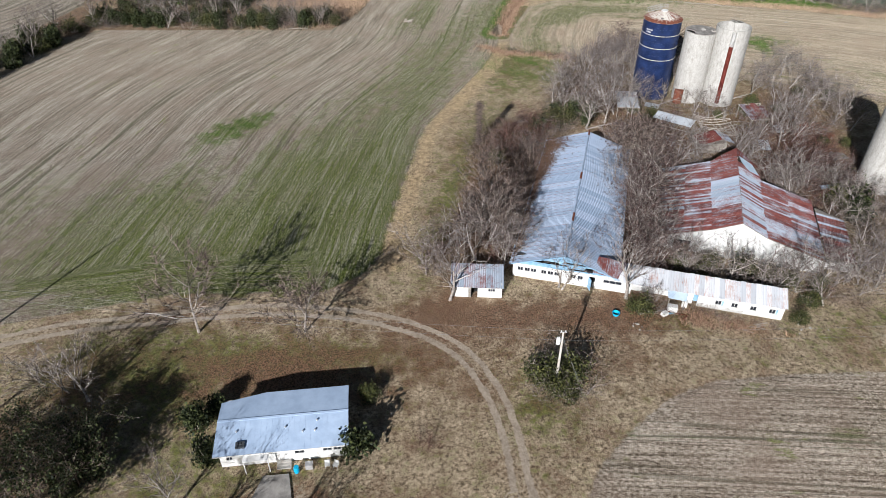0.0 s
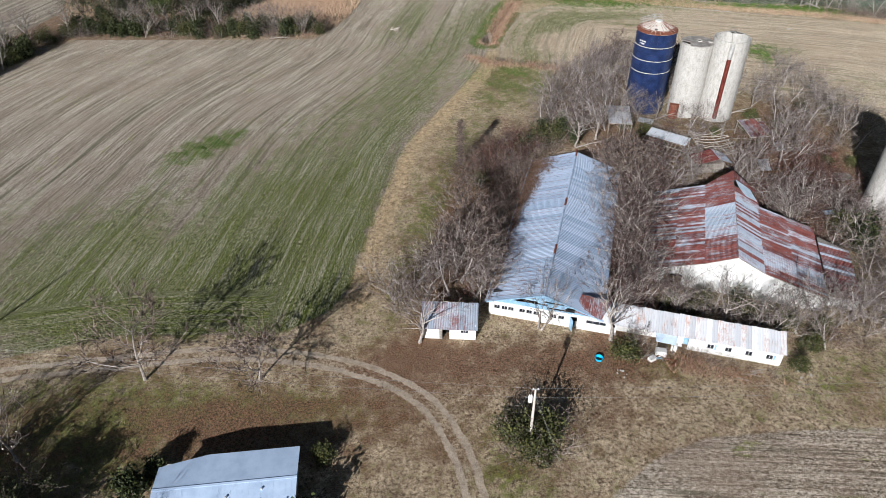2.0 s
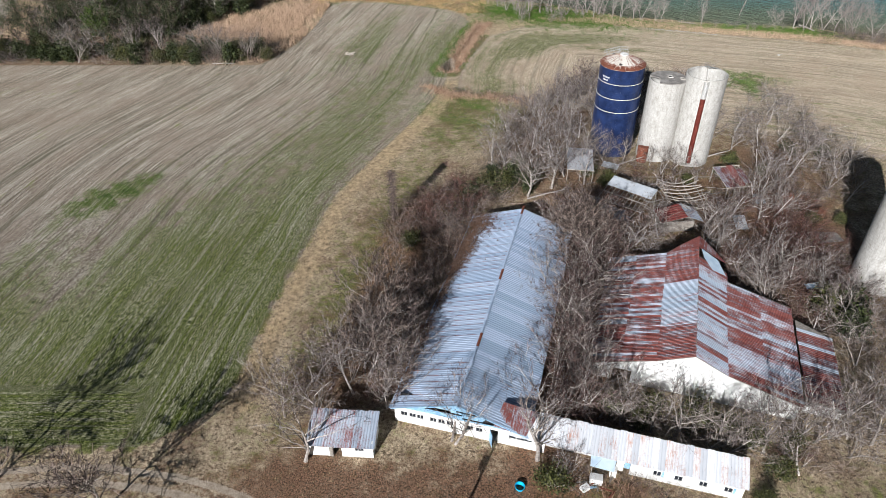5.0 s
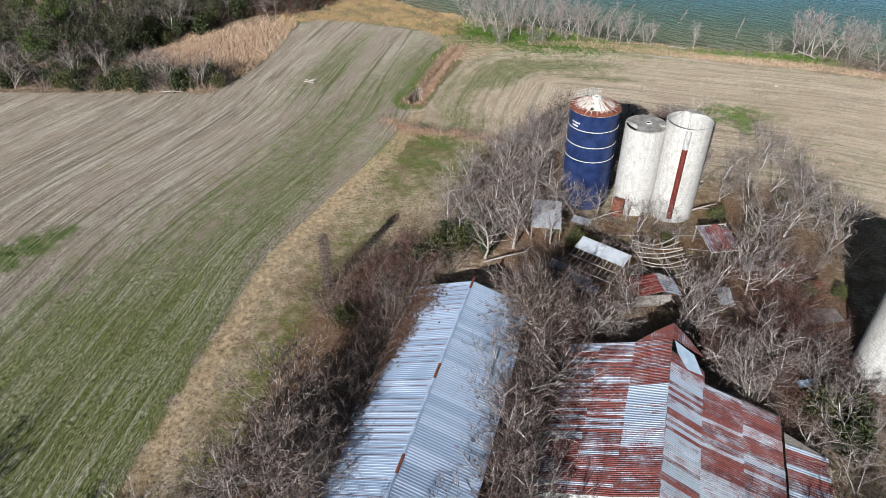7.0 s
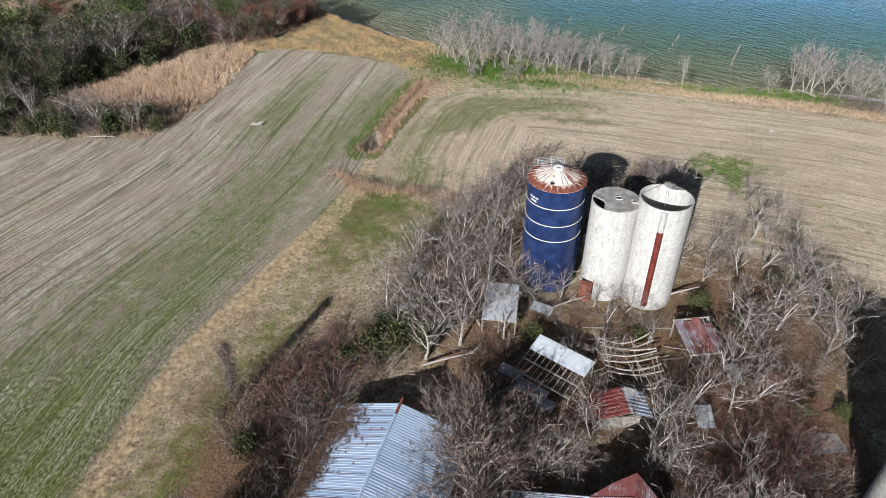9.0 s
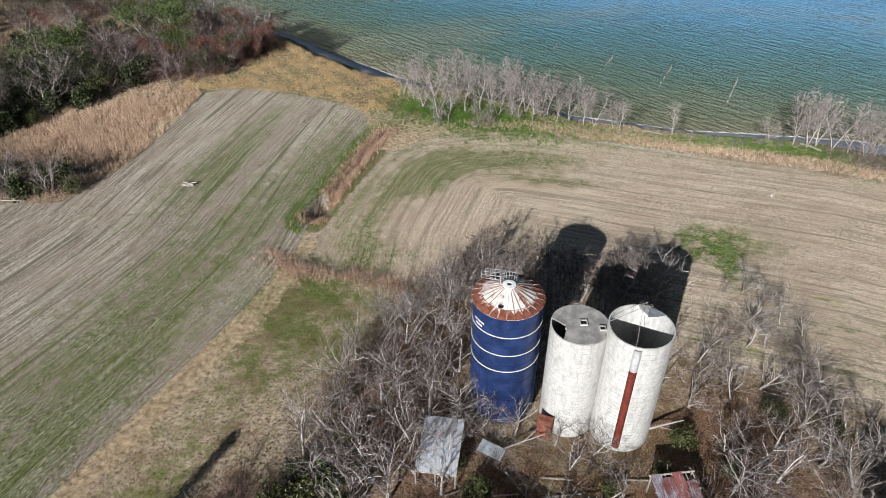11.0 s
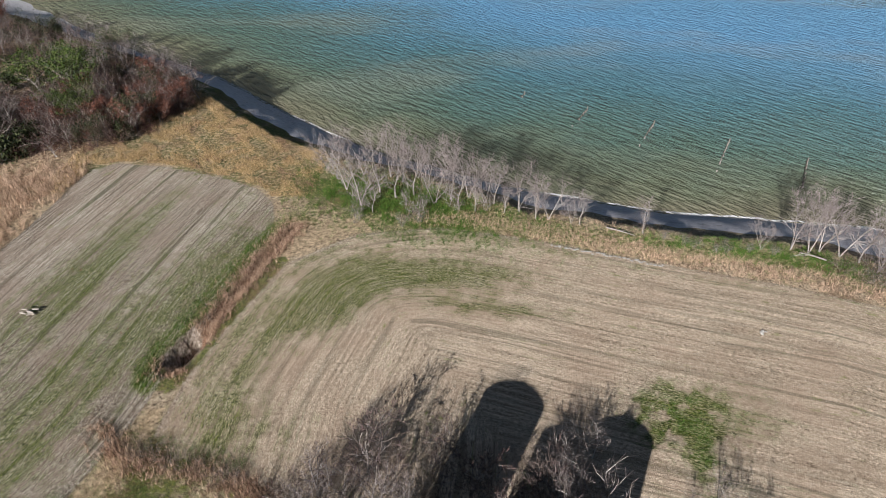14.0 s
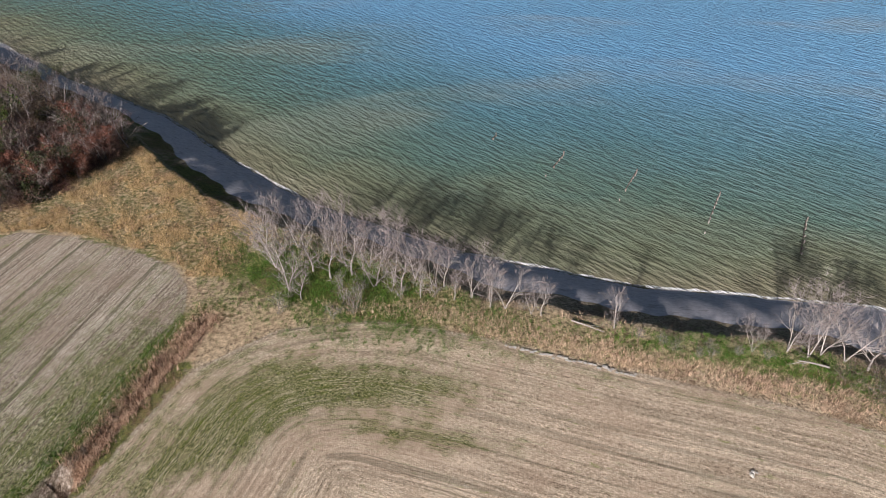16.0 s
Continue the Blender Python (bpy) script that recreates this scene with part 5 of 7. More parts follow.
M["rust_leaf"] = leafy("rust_leaves", (0.08, 0.032, 0.020), (0.30, 0.130, 0.085), 0.8)
M["pale_leaf"] = leafy("pale_dead_leaves", (0.36, 0.31, 0.24), (0.66, 0.60, 0.50), 0.8)
M["straw"] = leafy("dry_grass_blades", (0.28, 0.20, 0.10), (0.68, 0.55, 0.34), 0.8)
M["reed"] = leafy("pinkish_reed_blades", (0.26, 0.165, 0.105), (0.72, 0.53, 0.375), 0.8)
M["blade"] = leafy("green_grass_blades", (0.030, 0.075, 0.008), (0.13, 0.22, 0.035), 0.6)
M["weed"] = leafy("reddish_weeds", (0.11, 0.055, 0.035), (0.50, 0.33, 0.22), 0.8)
M["meadow"] = leafy("meadow_blades", (0.14, 0.095, 0.032), (0.76, 0.55, 0.29), 0.8)
M["stubble"] = leafy("cut_stalks", (0.10, 0.08, 0.06), (0.74, 0.66, 0.55), 0.8)
M["tuft"] = leafy("yard_tufts", (0.055, 0.05, 0.016), (0.44, 0.33, 0.18), 0.8)


def tubes(branches):
    """One mesh of tapered tubes from (points, radii, sides)."""
    verts, faces, base = [], [], 0
    for pts, rad, k in branches:
        pts = np.asarray(pts, float)
        n = len(pts)
        if k == 2:                                   # the finest twigs: slim blades
            w = np.cross(pts[-1] - pts[0], (math.sin(base * 1.7), math.cos(base * 1.7), 0.4))
            w = w / (np.linalg.norm(w) + 1e-9) * (np.asarray(rad) * 1.1)[:, None]
            verts.append(np.stack((pts - w, pts + w), 1).reshape(-1, 3))
            i = np.arange(n - 1)[:, None] * 2 + base
            faces.append(np.concatenate((i, i + 1, i + 3, i + 2), 1))
            base += n * 2
            continue
        way = np.gradient(pts, axis=0)
        way /= np.linalg.norm(way, axis=1)[:, None] + 1e-9
        ref = np.array((0.31, 0.87, 0.38))
        u = np.cross(way, ref)
        u /= np.linalg.norm(u, axis=1)[:, None] + 1e-9
        v = np.cross(way, u)
        a = np.arange(k) * 2 * math.pi / k
        ring = pts[:, None] + np.asarray(rad)[:, None, None] * (u[:, None] * np.cos(a)[None, :, None] + v[:, None] * np.sin(a)[None, :, None])
        verts.append(ring.reshape(-1, 3))
        i = np.arange(n - 1)[:, None] * k + base
        j = np.arange(k)[None]
        j2 = (j + 1) % k
        faces.append(np.stack((i + j, i + j2, i + k + j2, i + k + j), -1).reshape(-1, 4))
        base += n * k
    return np.concatenate(verts), np.concatenate(faces)


def mesh_of(name, verts, faces, material):
    me = bpy.data.meshes.new(name)
    me.from_pydata(verts, [], faces)
    me.materials.append(material)
    return me


def limb(rng, start, way, length, r0, r1, n, wander, lift):
    """A wandering branch: points and radii."""
    p, d = np.array(start, float), np.array(way, float)
    pts, rad = [p.copy()], [r0]
    for i in range(n):
        d = d + np.array([rng.gauss(0, wander) for _ in range(3)]) + np.array((0, 0, lift))
        d /= np.linalg.norm(d)
        p = p + d * length / n
        p[2] = max(p[2], 0.05)
        pts.append(p.copy())
        rad.append(r0 + (r1 - r0) * (i + 1) / n)
    return pts, rad, d


def side_way(rng, d, angle):
    q = np.array([rng.gauss(0, 1) for _ in range(3)])
    q -= d * (q @ d)
    q /= np.linalg.norm(q) + 1e-9
    return d * math.cos(angle) + q * math.sin(angle)


def bare_tree(seed, h, stems=1, spread=0.55, lean=0.1, counts=(8, 5, 5, 3), lift=0.06, trunk_part=0.62, thick=1.0, curl=0.12, twig=1.0):
    """Limbs and twigs of a leafless tree, as two lists of tubes, with the ends of its twigs."""
    rng = random.Random(seed)
    wood, twigs, tips = [], [], []
    for s in range(stems):
        a = rng.uniform(0, 2 * math.pi)
        out = lean if stems == 1 else lean + rng.uniform(0.15, 0.45)
        d = np.array((math.cos(a) * out, math.sin(a) * out, 1.0))
        d /= np.linalg.norm(d)
        H = h * trunk_part * rng.uniform(0.85, 1.1)
        r = 0.021 * h * thick / math.sqrt(stems)
        start = (rng.uniform(-0.25, 0.25) * (stems > 1), rng.uniform(-0.25, 0.25) * (stems > 1), -0.15)
        pts, rad, d1 = limb(rng, start, d, H, r, r * 0.38, 6, 0.10, 0.03)
        rad[0] *= 1.35
        wood.append((pts, rad, 6))
        n1 = max(3, int(counts[0] / math.sqrt(stems)))
        for i in range(n1):
            t = 0.22 + 0.78 * (i + rng.random() * 0.8) / n1
            k = min(5, int(t * 6))
            f = min(1.0, t * 6 - k)
            p = np.array(pts[k]) * (1 - f) + np.array(pts[min(6, k + 1)]) * f
            w = side_way(rng, d1 if t > 0.9 else d, rng.uniform(0.5, 1.0) * spread * 1.75)
            l = h * (0.50 - 0.20 * t) * rng.uniform(0.75, 1.15) * (0.6 + 0.8 * spread)
            r1 = max(0.04 * min(1.0, thick), rad[k] * 0.6)
            bp, br, bd = limb(rng, p, w, l, r1, r1 * 0.3, 5, curl, lift)
            wood.append((bp, br, 3))
            for j in range(counts[1]):
                t2 = 0.25 + 0.75 * (j + rng.random()) / counts[1]
                k2 = min(4, int(t2 * 5))
                w2 = side_way(rng, bd, rng.uniform(0.35, 0.9))
                l2 = l * rng.uniform(0.32, 0.55)
                r2 = max(0.026 * min(1.0, thick), br[k2] * 0.6)
                cp, cr, cd = limb(rng, bp[k2 + 1 if t2 > 0.5 else k2], w2, l2, r2, r2 * 0.4, 2, curl * 1.1, lift)
                wood.append((cp, cr, 2))
                for m in range(counts[2]):
                    w3 = side_way(rng, cd, rng.uniform(0.3, 0.85))
                    l3 = l2 * rng.uniform(0.35, 0.65)
                    q = cp[1 + m % 2]
                    dp, dr, dd = limb(rng, q, w3, l3, 0.016 * twig, 0.009 * twig, 1, 0.14, lift)
                    twigs.append((dp, dr, 2))
                    tips.append(dp[-1])
                    for _ in range(counts[3]):
                        w4 = side_way(rng, dd, rng.uniform(0.25, 0.8))
                        ep, er, _d = limb(rng, dp[_ % 2], w4, l3 * rng.uniform(0.5, 0.9), 0.012 * twig, 0.007 * twig, 1, 0.1, lift)
                        twigs.append((ep, er, 2))
    return wood, twigs, tips


def leaves(rng, centres, size, per, scatter, squash=0.8):
    """Many small folded leaves round the given centres."""
    c = np.repeat(np.asarray(centres, float), per, axis=0)
    n = len(c)
    g = np.random.RandomState(rng.randrange(10 ** 6))
    p = c + g.normal(0, scatter, (n, 3)) * np.array((1, 1, squash))
    p[:, 2] = np.maximum(p[:, 2], 0.06)
    a, b = g.normal(0, 1, (n, 3)), g.normal(0, 1, (n, 3))
    a /= np.linalg.norm(a, axis=1)[:, None]
    b -= a * (a * b).sum(1)[:, None]
    b /= np.linalg.norm(b, axis=1)[:, None]
    s = size * g.uniform(0.6, 1.3, (n, 1))
    quad = np.stack((p - a * s, p + b * s * 0.55, p + a * s, p - b * s * 0.55), 1)
    return quad.reshape(-1, 3), np.arange(n * 4).reshape(-1, 4)


def tree_thing(name, seed, label, bark_m, twig_m, leaf=None, category="tree", group="", **kw):
    wood, twigs, tips = bare_tree(seed, **kw)
    ob = empty(name, pose(0, 0, -50), label, category, group)
    for nm, tb, m in (("trunk", wood, bark_m), ("crown", twigs, twig_m)):
        v, f = tubes(tb)
        q = new(nm, mesh_of(nm, v, f, m))
        q.parent = ob
        if nm == "crown" or kw.get("stems", 1) > 2:
            tagged(q, kind="stuff")
    if leaf:
        rng = random.Random(seed)
        some = [t for t in tips if rng.random() < leaf[1]]
        v, f = leaves(rng, some, leaf[2], leaf[3], leaf[4])
        q = tagged(new("foliage", mesh_of("foliage", v, f, leaf[0])), kind="stuff")
        q.parent = ob
    return ob


def bush_thing(name, seed, label, m, rx, rz, size=0.16, count=2400, category="bush", lumps=16, stems=True):
    """A leafy bush: lumps of leaves over a few stems."""
    rng = random.Random(seed)
    ob = empty(name, pose(0, 0, -50), label, category)
    cs = []
    for _ in range(lumps):
        a, r, z = rng.uniform(0, 2 * math.pi), rx * math.sqrt(rng.random()) * 0.8, rng.uniform(0.12, 0.95)
        k = math.sqrt(max(0.05, 1 - (z * 0.9) ** 2))
        cs.append((r * k * math.cos(a), r * k * math.sin(a), z * rz))
    v, f = leaves(rng, cs, size, count // lumps, rx * 0.22, rz / rx * 0.75)
    q = tagged(new("foliage", mesh_of("foliage", v, f, m)), kind="stuff")
    q.parent = ob
    tb = []
    for c in cs:
        p, r, _ = limb(rng, (c[0] * 0.15, c[1] * 0.15, -0.1), np.array((c[0], c[1], c[2] + 0.3)) / (np.linalg.norm(c) + 0.3), np.linalg.norm(c) * 0.95, 0.05, 0.015, 3, 0.05, 0)
        tb.append((p, r, 3))
    v, f = tubes(tb)
    new("stem", mesh_of("stem", v, f, M["bark_grey"])).parent = ob
    return ob


def thicket_thing(name, seed, label, m, rx, h, stems=34, sub=6, category="thicket", droop=-0.16, leaf=None):
    """A tangle of arching vines and canes."""
    rng = random.Random(seed)
    ob = empty(name, pose(0, 0, -50), label, category)
    main, fine, tips = [], [], []
    for _ in range(stems):
        a, r = rng.uniform(0, 2 * math.pi), rx * 0.55 * math.sqrt(rng.random())
        w = np.array((math.cos(a) * 0.55 + rng.gauss(0, 0.25), math.sin(a) * 0.55 + rng.gauss(0, 0.25), 1.25))
        w /= np.linalg.norm(w)
        L = h * rng.uniform(0.7, 1.45)
        p, q, d = limb(rng, (r * math.cos(a), r * math.sin(a), -0.1), w, L, 0.028, 0.012, 4, 0.16, droop)
        main.append((p, q, 2))
        for k in range(sub):
            i = rng.randrange(1, 5)
            p2, q2, d2 = limb(rng, p[i], side_way(rng, d, rng.uniform(0.4, 1.4)), L * rng.uniform(0.15, 0.42), 0.014, 0.008, 1, 0.22, droop * 0.8)
            fine.append((p2, q2, 2))
            tips.append(p2[-1])
            p3, q3, _d = limb(rng, p2[1], side_way(rng, d2, rng.uniform(0.3, 1.0)), L * 0.16, 0.011, 0.007, 1, 0.2, droop * 0.5)
            fine.append((p3, q3, 2))
    for nm, tb in (("cane", main), ("twig", fine)):
        v, f = tubes(tb)
        tagged(new(nm, mesh_of(nm, v, f, m)), kind="stuff").parent = ob
    if leaf:
        v, f = leaves(rng, [t for t in tips if rng.random() < leaf[1]], leaf[2], leaf[3], 0.25)
        q = tagged(new("foliage", mesh_of("foliage", v, f, leaf[0])), kind="stuff")
        q.parent = ob
    return ob


KINDS = {}
grey = dict(bark_m=M["bark_grey"], twig_m=M["twig_grey"])
pale = dict(bark_m=M["bark_pale"], twig_m=M["twig_pale"])
KINDS["spread"] = [tree_thing("bare_tree", 10 + k, "leafless grey tree with a wide tangled crown", h=9.0, stems=s, spread=0.72, counts=(9, 6, 4, 1), **grey) for k, s in enumerate((1, 2, 3, 2))]
KINDS["upright"] = [tree_thing("bare_tree", 20 + k, "leafless grey-brown tree with upswept limbs", h=10.0, stems=s, spread=0.5, counts=(11, 6, 5, 2), **grey) for k, s in enumerate((1, 1, 2))]
KINDS["shore"] = [tree_thing("shore_tree", 30 + k, "pale bleached leafless tree on the bluff", h=10.0, stems=s, spread=0.46, lean=0.12, counts=(9, 6, 5, 2), trunk_part=0.66, thick=0.62, lift=0.10, **pale) for k, s in enumerate((1, 2, 3))]
KINDS["sapling"] = [tree_thing("sapling", 40 + k, "thin leafless grey sapling clump", h=5.0, stems=4, spread=0.45, counts=(8, 4, 4, 1), thick=0.8, **grey) for k in range(2)]
KINDS["yard"] = [tree_thing("bare_tree", 26 + k, "leafless tree with a broad crown of fine purplish twigs", M["bark_grey"], M["twig_brown"], h=10.0, stems=1, spread=0.66, counts=(13, 7, 6, 3), thick=0.7, twig=1.8) for k in range(2)]
KINDS["plum"] = [tree_thing("bare_tree", 90 + k, "leafless tree with a dense purplish-brown crown", M["bark_grey"], M["twig_plum"], h=9.5, stems=s, spread=0.62, counts=(11, 6, 5, 1), thick=0.8, twig=1.4) for k, s in enumerate((1, 2, 2))]
KINDS["silver"] = [tree_thing("silver_tree", 50, "leafless tree still hung with pale dead leaves", h=9.0, stems=2, spread=0.7, counts=(9, 6, 5, 1), leaf=(M["pale_leaf"], 0.35, 0.10, 1, 0.05), **grey)]
KINDS["rust"] = [tree_thing("rusty_tree", 52, "small tree full of rust-brown dead leaves", M["bark_grey"], M["twig_red"], h=6.0, stems=3, spread=0.6, counts=(9, 6, 5, 1), leaf=(M["rust_leaf"], 0.9, 0.12, 4, 0.18))]
KINDS["pine"] = [tree_thing("pine_tree", 54 + k, "green pine with a broken uneven crown", M["bark_grey"], M["twig_grey"], h=12.0, stems=1, spread=0.55, counts=(13, 5, 4, 1), leaf=(M["pine"], 0.98, 0.20, 10, 0.40)) for k in range(2)]
KINDS["cedar"] = [bush_thing("evergreen_bush", 60 + k, "dense dark evergreen bush", M["ever"], 1.6, 3.2, 0.22, 1300, lumps=22) for k in range(2)]
KINDS["olive"] = [bush_thing("leafy_bush", 64 + k, "rounded olive-green bush with gaps", M["olive"], 2.1, 2.6, 0.16, 1450, lumps=24) for k in range(2)]
KINDS["dark_tree"] = [tree_thing("evergreen_tree", 66, "broad dark evergreen tree", M["twig_brown"], M["twig_brown"], h=9.0, stems=2, spread=0.75, counts=(10, 6, 5, 1), leaf=(M["ever"], 0.98, 0.17, 4, 0.34))]
KINDS["vine"] = [thicket_thing("vine_thicket", 70 + k, "tangle of brown vines and canes", M["twig_brown"], 2.6, 3.4) for k in range(2)]
KINDS["red_vine"] = [thicket_thing("red_thicket", 74 + k, "tangle of red-brown brambles", M["twig_red"], 2.4, 3.0) for k in range(2)]
KINDS["scrub"] = [thicket_thing("scrub", 78 + k, "grey leafless scrub with olive leaves low down", M["twig_grey"], 2.4, 3.2, 30, 6, leaf=(M["olive"], 0.35, 0.13, 2)) for k in range(2)]
SEEDS = [bpy_ob for group_of in KINDS.values() for bpy_ob in group_of]
plant_rng = random.Random(77)
FOOT = [(pose(11.9, 65.6, 0, 0, 0, -15.5), -0.8, 17.2, -0.8, 40.0), (pose(45.6, 69.1, 0, 0, 0, -18.2), -11.9, 17.4, -0.8, 24.2), (pose(24.6, 61.9, 0, 0, 0, -16.1), -0.3, 24.2, -0.8, 5.2), (pose(2.9, 61.0, 0, 0, 0, -4), -0.4, 7.4, -0.5, 4.2)]
FOOT = [(m.inverted(), a, b, c, d) for m, a, b, c, d in FOOT]
ROUND = [(49.3, 130.8, 4.3), (57.0, 128.2, 3.6), (63.0, 126.5, 3.9), (79.0, 90.0, 3.9)]


def blocked(x, y, pad=0.0):
    for inv, a, b, c, d in FOOT:
        p = inv @ Vector((x, y, 0))
        if a - pad < p.x < b + pad and c - pad < p.y < d + pad:
            return True
    return any(math.hypot(x - a, y - b) < r + pad for a, b, r in ROUND)


def plant(kind, x, y, size=1.0, turn=None, tall=1.0, sink=0.0):
    """Sets one plant of that kind on the ground."""
    ob = plant_rng.choice(KINDS[kind])
    z = float(height(np.array([[x]]), np.array([[y]]))[0, 0]) - sink
    a = plant_rng.uniform(0, 360) if turn is None else turn
    return copy_thing(ob, pose(x, y, z, 0, 0, a) @ Matrix.Diagonal((size, size, size * tall, 1)))


def scatter(kinds, loop, count, lo, hi, gap, tall=1.0, pad=0.0):
    """Plants at random inside a loop, keeping apart and off the buildings."""
    xs, ys = [p[0] for p in loop], [p[1] for p in loop]
    got, tries = [], 0
    while len(got) < count and tries < count * 40:
        tries += 1
        x, y = plant_rng.uniform(min(xs), max(xs)), plant_rng.uniform(min(ys), max(ys))
        if not inside(np.array([x]), np.array([y]), loop)[0] or blocked(x, y, pad) or any(math.hypot(x - a, y - b) < gap for a, b in got):
            continue
        got.append((x, y))
        plant(plant_rng.choice(kinds), x, y, plant_rng.uniform(lo, hi), tall=tall)


# yard trees
plant("yard", -30.9, 54.3, 1.2)
plant("yard", -16.8, 54.1, 1.12)
plant("spread", 2.6, 60.2, 1.1)
plant("upright", 18.4, 62.4, 0.95)
plant("upright", 27.4, 60.2, 1.1)
plant("sapling", 30.4, 58.6, 0.95)
plant("silver", -40.6, 42.6, 1.0)
plant("silver", -43.5, 44.2, 0.9)
plant("silver", -52.0, 40.0, 0.9)
plant("silver", -47.0, 45.5, 0.85)
scatter(["cedar", "scrub", "scrub"], [(-48, 26), (-38, 26), (-35, 33), (-38, 39), (-46, 38)], 9, 0.8, 1.1, 2.4)
for x, y, s in ((-39.5, 34.5, 0.75), (-36.8, 31.5, 0.85), (-42.5, 32.5, 0.9), (-38.5, 28.0, 0.9), (-44.0, 37.5, 0.65), (-36.0, 35.6, 0.6), (-46.5, 33.0, 0.8)):
    plant("dark_tree", x, y, s)
plant("scrub", -38.5, 36.5, 1.3)
plant("scrub", -41.0, 33.0, 1.3)
plant("dark_tree", -42.0, 25.0, 1.2)
plant("dark_tree", -49.0, 29.0, 1.1)
plant("upright", -25.8, 28.6, 0.85)
plant("upright", -24.0, 20.0, 1.1)
plant("upright", -17.0, 16.0, 1.15)
for x, y, s in ((-26.6, 38.6, 1.05), (-24.4, 34.6, 0.9), (-8.0, 35.4, 1.15), (-25.0, 41.0, 0.7)):
    plant("cedar", x, y, s)
plant("olive", -7.6, 42.6, 0.75)
plant("red_vine", -0.8, 35.8, 0.62)
for x, y, s in ((13.6, 44.9, 1.2), (16.9, 45.3, 1.25), (15.4, 42.6, 1.0)):
    plant("olive", x, y, s)
for x, y, s in ((15.6, 45.4, 1.25), (13.4, 43.0, 0.9), (17.6, 43.6, 1.0)):
    plant("scrub", x, y, s)
plant("olive", 28.6, 57.0, 0.95)
plant("scrub", 30.2, 57.6, 0.7)
# west side of the long barn
WEST = [(-2, 66), (3, 66), (10.5, 66.5), (20.5, 104), (29, 110), (27, 118), (14, 116), (8, 108), (9, 95), (9, 82), (4, 76), (-1, 71)]
scatter(["plum", "upright", "plum"], WEST[:3] + [(14, 82), (9, 84), (4, 76), (-1, 71)], 10, 0.6, 0.95, 2.4)
scatter(["vine", "red_vine", "vine", "scrub"], WEST, 26, 0.6, 1.1, 2.4)
scatter(["vine", "scrub", "red_vine"], [(9, 96), (17, 93), (23, 106), (27, 112), (24, 118), (13, 117), (8, 108)], 11, 0.9, 1.35, 2.8)
for y in (1.5, 5, 9, 13, 18, 24):
    plant("spread" if y < 14 else "vine", 10.6 + 0.267 * y, 66.0 + 0.964 * y, 0.85 if y < 14 else 1.15)
for y in (3, 8, 14, 20, 27, 33):
    plant("red_vine", 9.9 + 0.267 * y, 66.2 + 0.964 * y, 0.95)
for y in (15.5, 19, 22, 26, 30.5, 35, 38.5):
    plant("vine", 9.4 + 0.267 * y, 66.3 + 0.964 * y, 1.05, tall=1.1)
for x, y, s in ((20, 108.5, 1.3), (16.5, 106, 1.4), (13.5, 102, 1.2), (15.5, 110.5, 1.2)):
    plant("red_vine", x, y, s)
for y in (4, 8, 12.5, 17, 21, 25, 29, 33):
    plant("plum", 28.0 + 0.267 * y, 61.1 + 0.964 * y + 0.8, 1.0)
for x, y, s in ((8.5, 72.5, 1.1), (10.5, 76, 1.0), (-1.0, 68.5, 0.95), (1.8, 71.5, 0.9), (5.0, 74.5, 1.0), (6.5, 69.5, 1.05), (3.6, 66.2, 0.9), (7.6, 79.0, 0.9)):
    plant("spread", x, y, s)
for x, y, s, k in ((7.6, 73.5, 1.05, 0), (9.0, 78.5, 1.1, 140), (10.6, 83.6, 1.0, 250)):
    plant("yard", x, y, s, k)
plant("olive", 24.5, 114.0, 1.3)
plant("olive", 27.5, 115.5, 1.25)
plant("olive", 12.5, 99.0, 0.9)
for x, y, s in ((22.0, 112.5, 1.0), (29.5, 117.5, 1.1), (26.0, 119.0, 0.9), (32.0, 115.0, 0.8)):
    plant("cedar", x, y, s)
# dark growth in the mouth of the ditch
for x, y, s in ((18.2, 172.2, 0.34), (19.0, 174.0, 0.36), (19.9, 176.0, 0.34), (17.6, 170.8, 0.28)):
    plant("olive", x, y, s)
# between the barns
MID = [(29, 65.5), (34.5, 68), (38, 82), (42, 93), (45, 97), (41, 104), (36, 107), (35.5, 101), (31, 84)]
scatter(["plum", "spread", "plum"], MID, 26, 0.75, 1.1, 2.0)
scatter(["vine", "scrub", "red_vine"], MID, 26, 0.6, 1.0, 1.9)
scatter(["red_vine"], MID, 8, 0.9, 1.3, 2.6)
for x, y, s in ((33.2, 76.5, 1.15), (34.8, 81.5, 1.2), (36.6, 87.0, 1.2), (38.4, 92.0, 1.15), (35.0, 96.0, 1.1), (39.5, 97.5, 1.0), (32.6, 88.5, 1.0), (33.0, 71.5, 1.0)):
    plant("yard" if y > 90 else "spread", x, y, s)
scatter(["spread", "vine"], [(41, 93.5), (56, 95), (60, 100), (48, 103)], 10, 0.5, 0.75, 2.0)
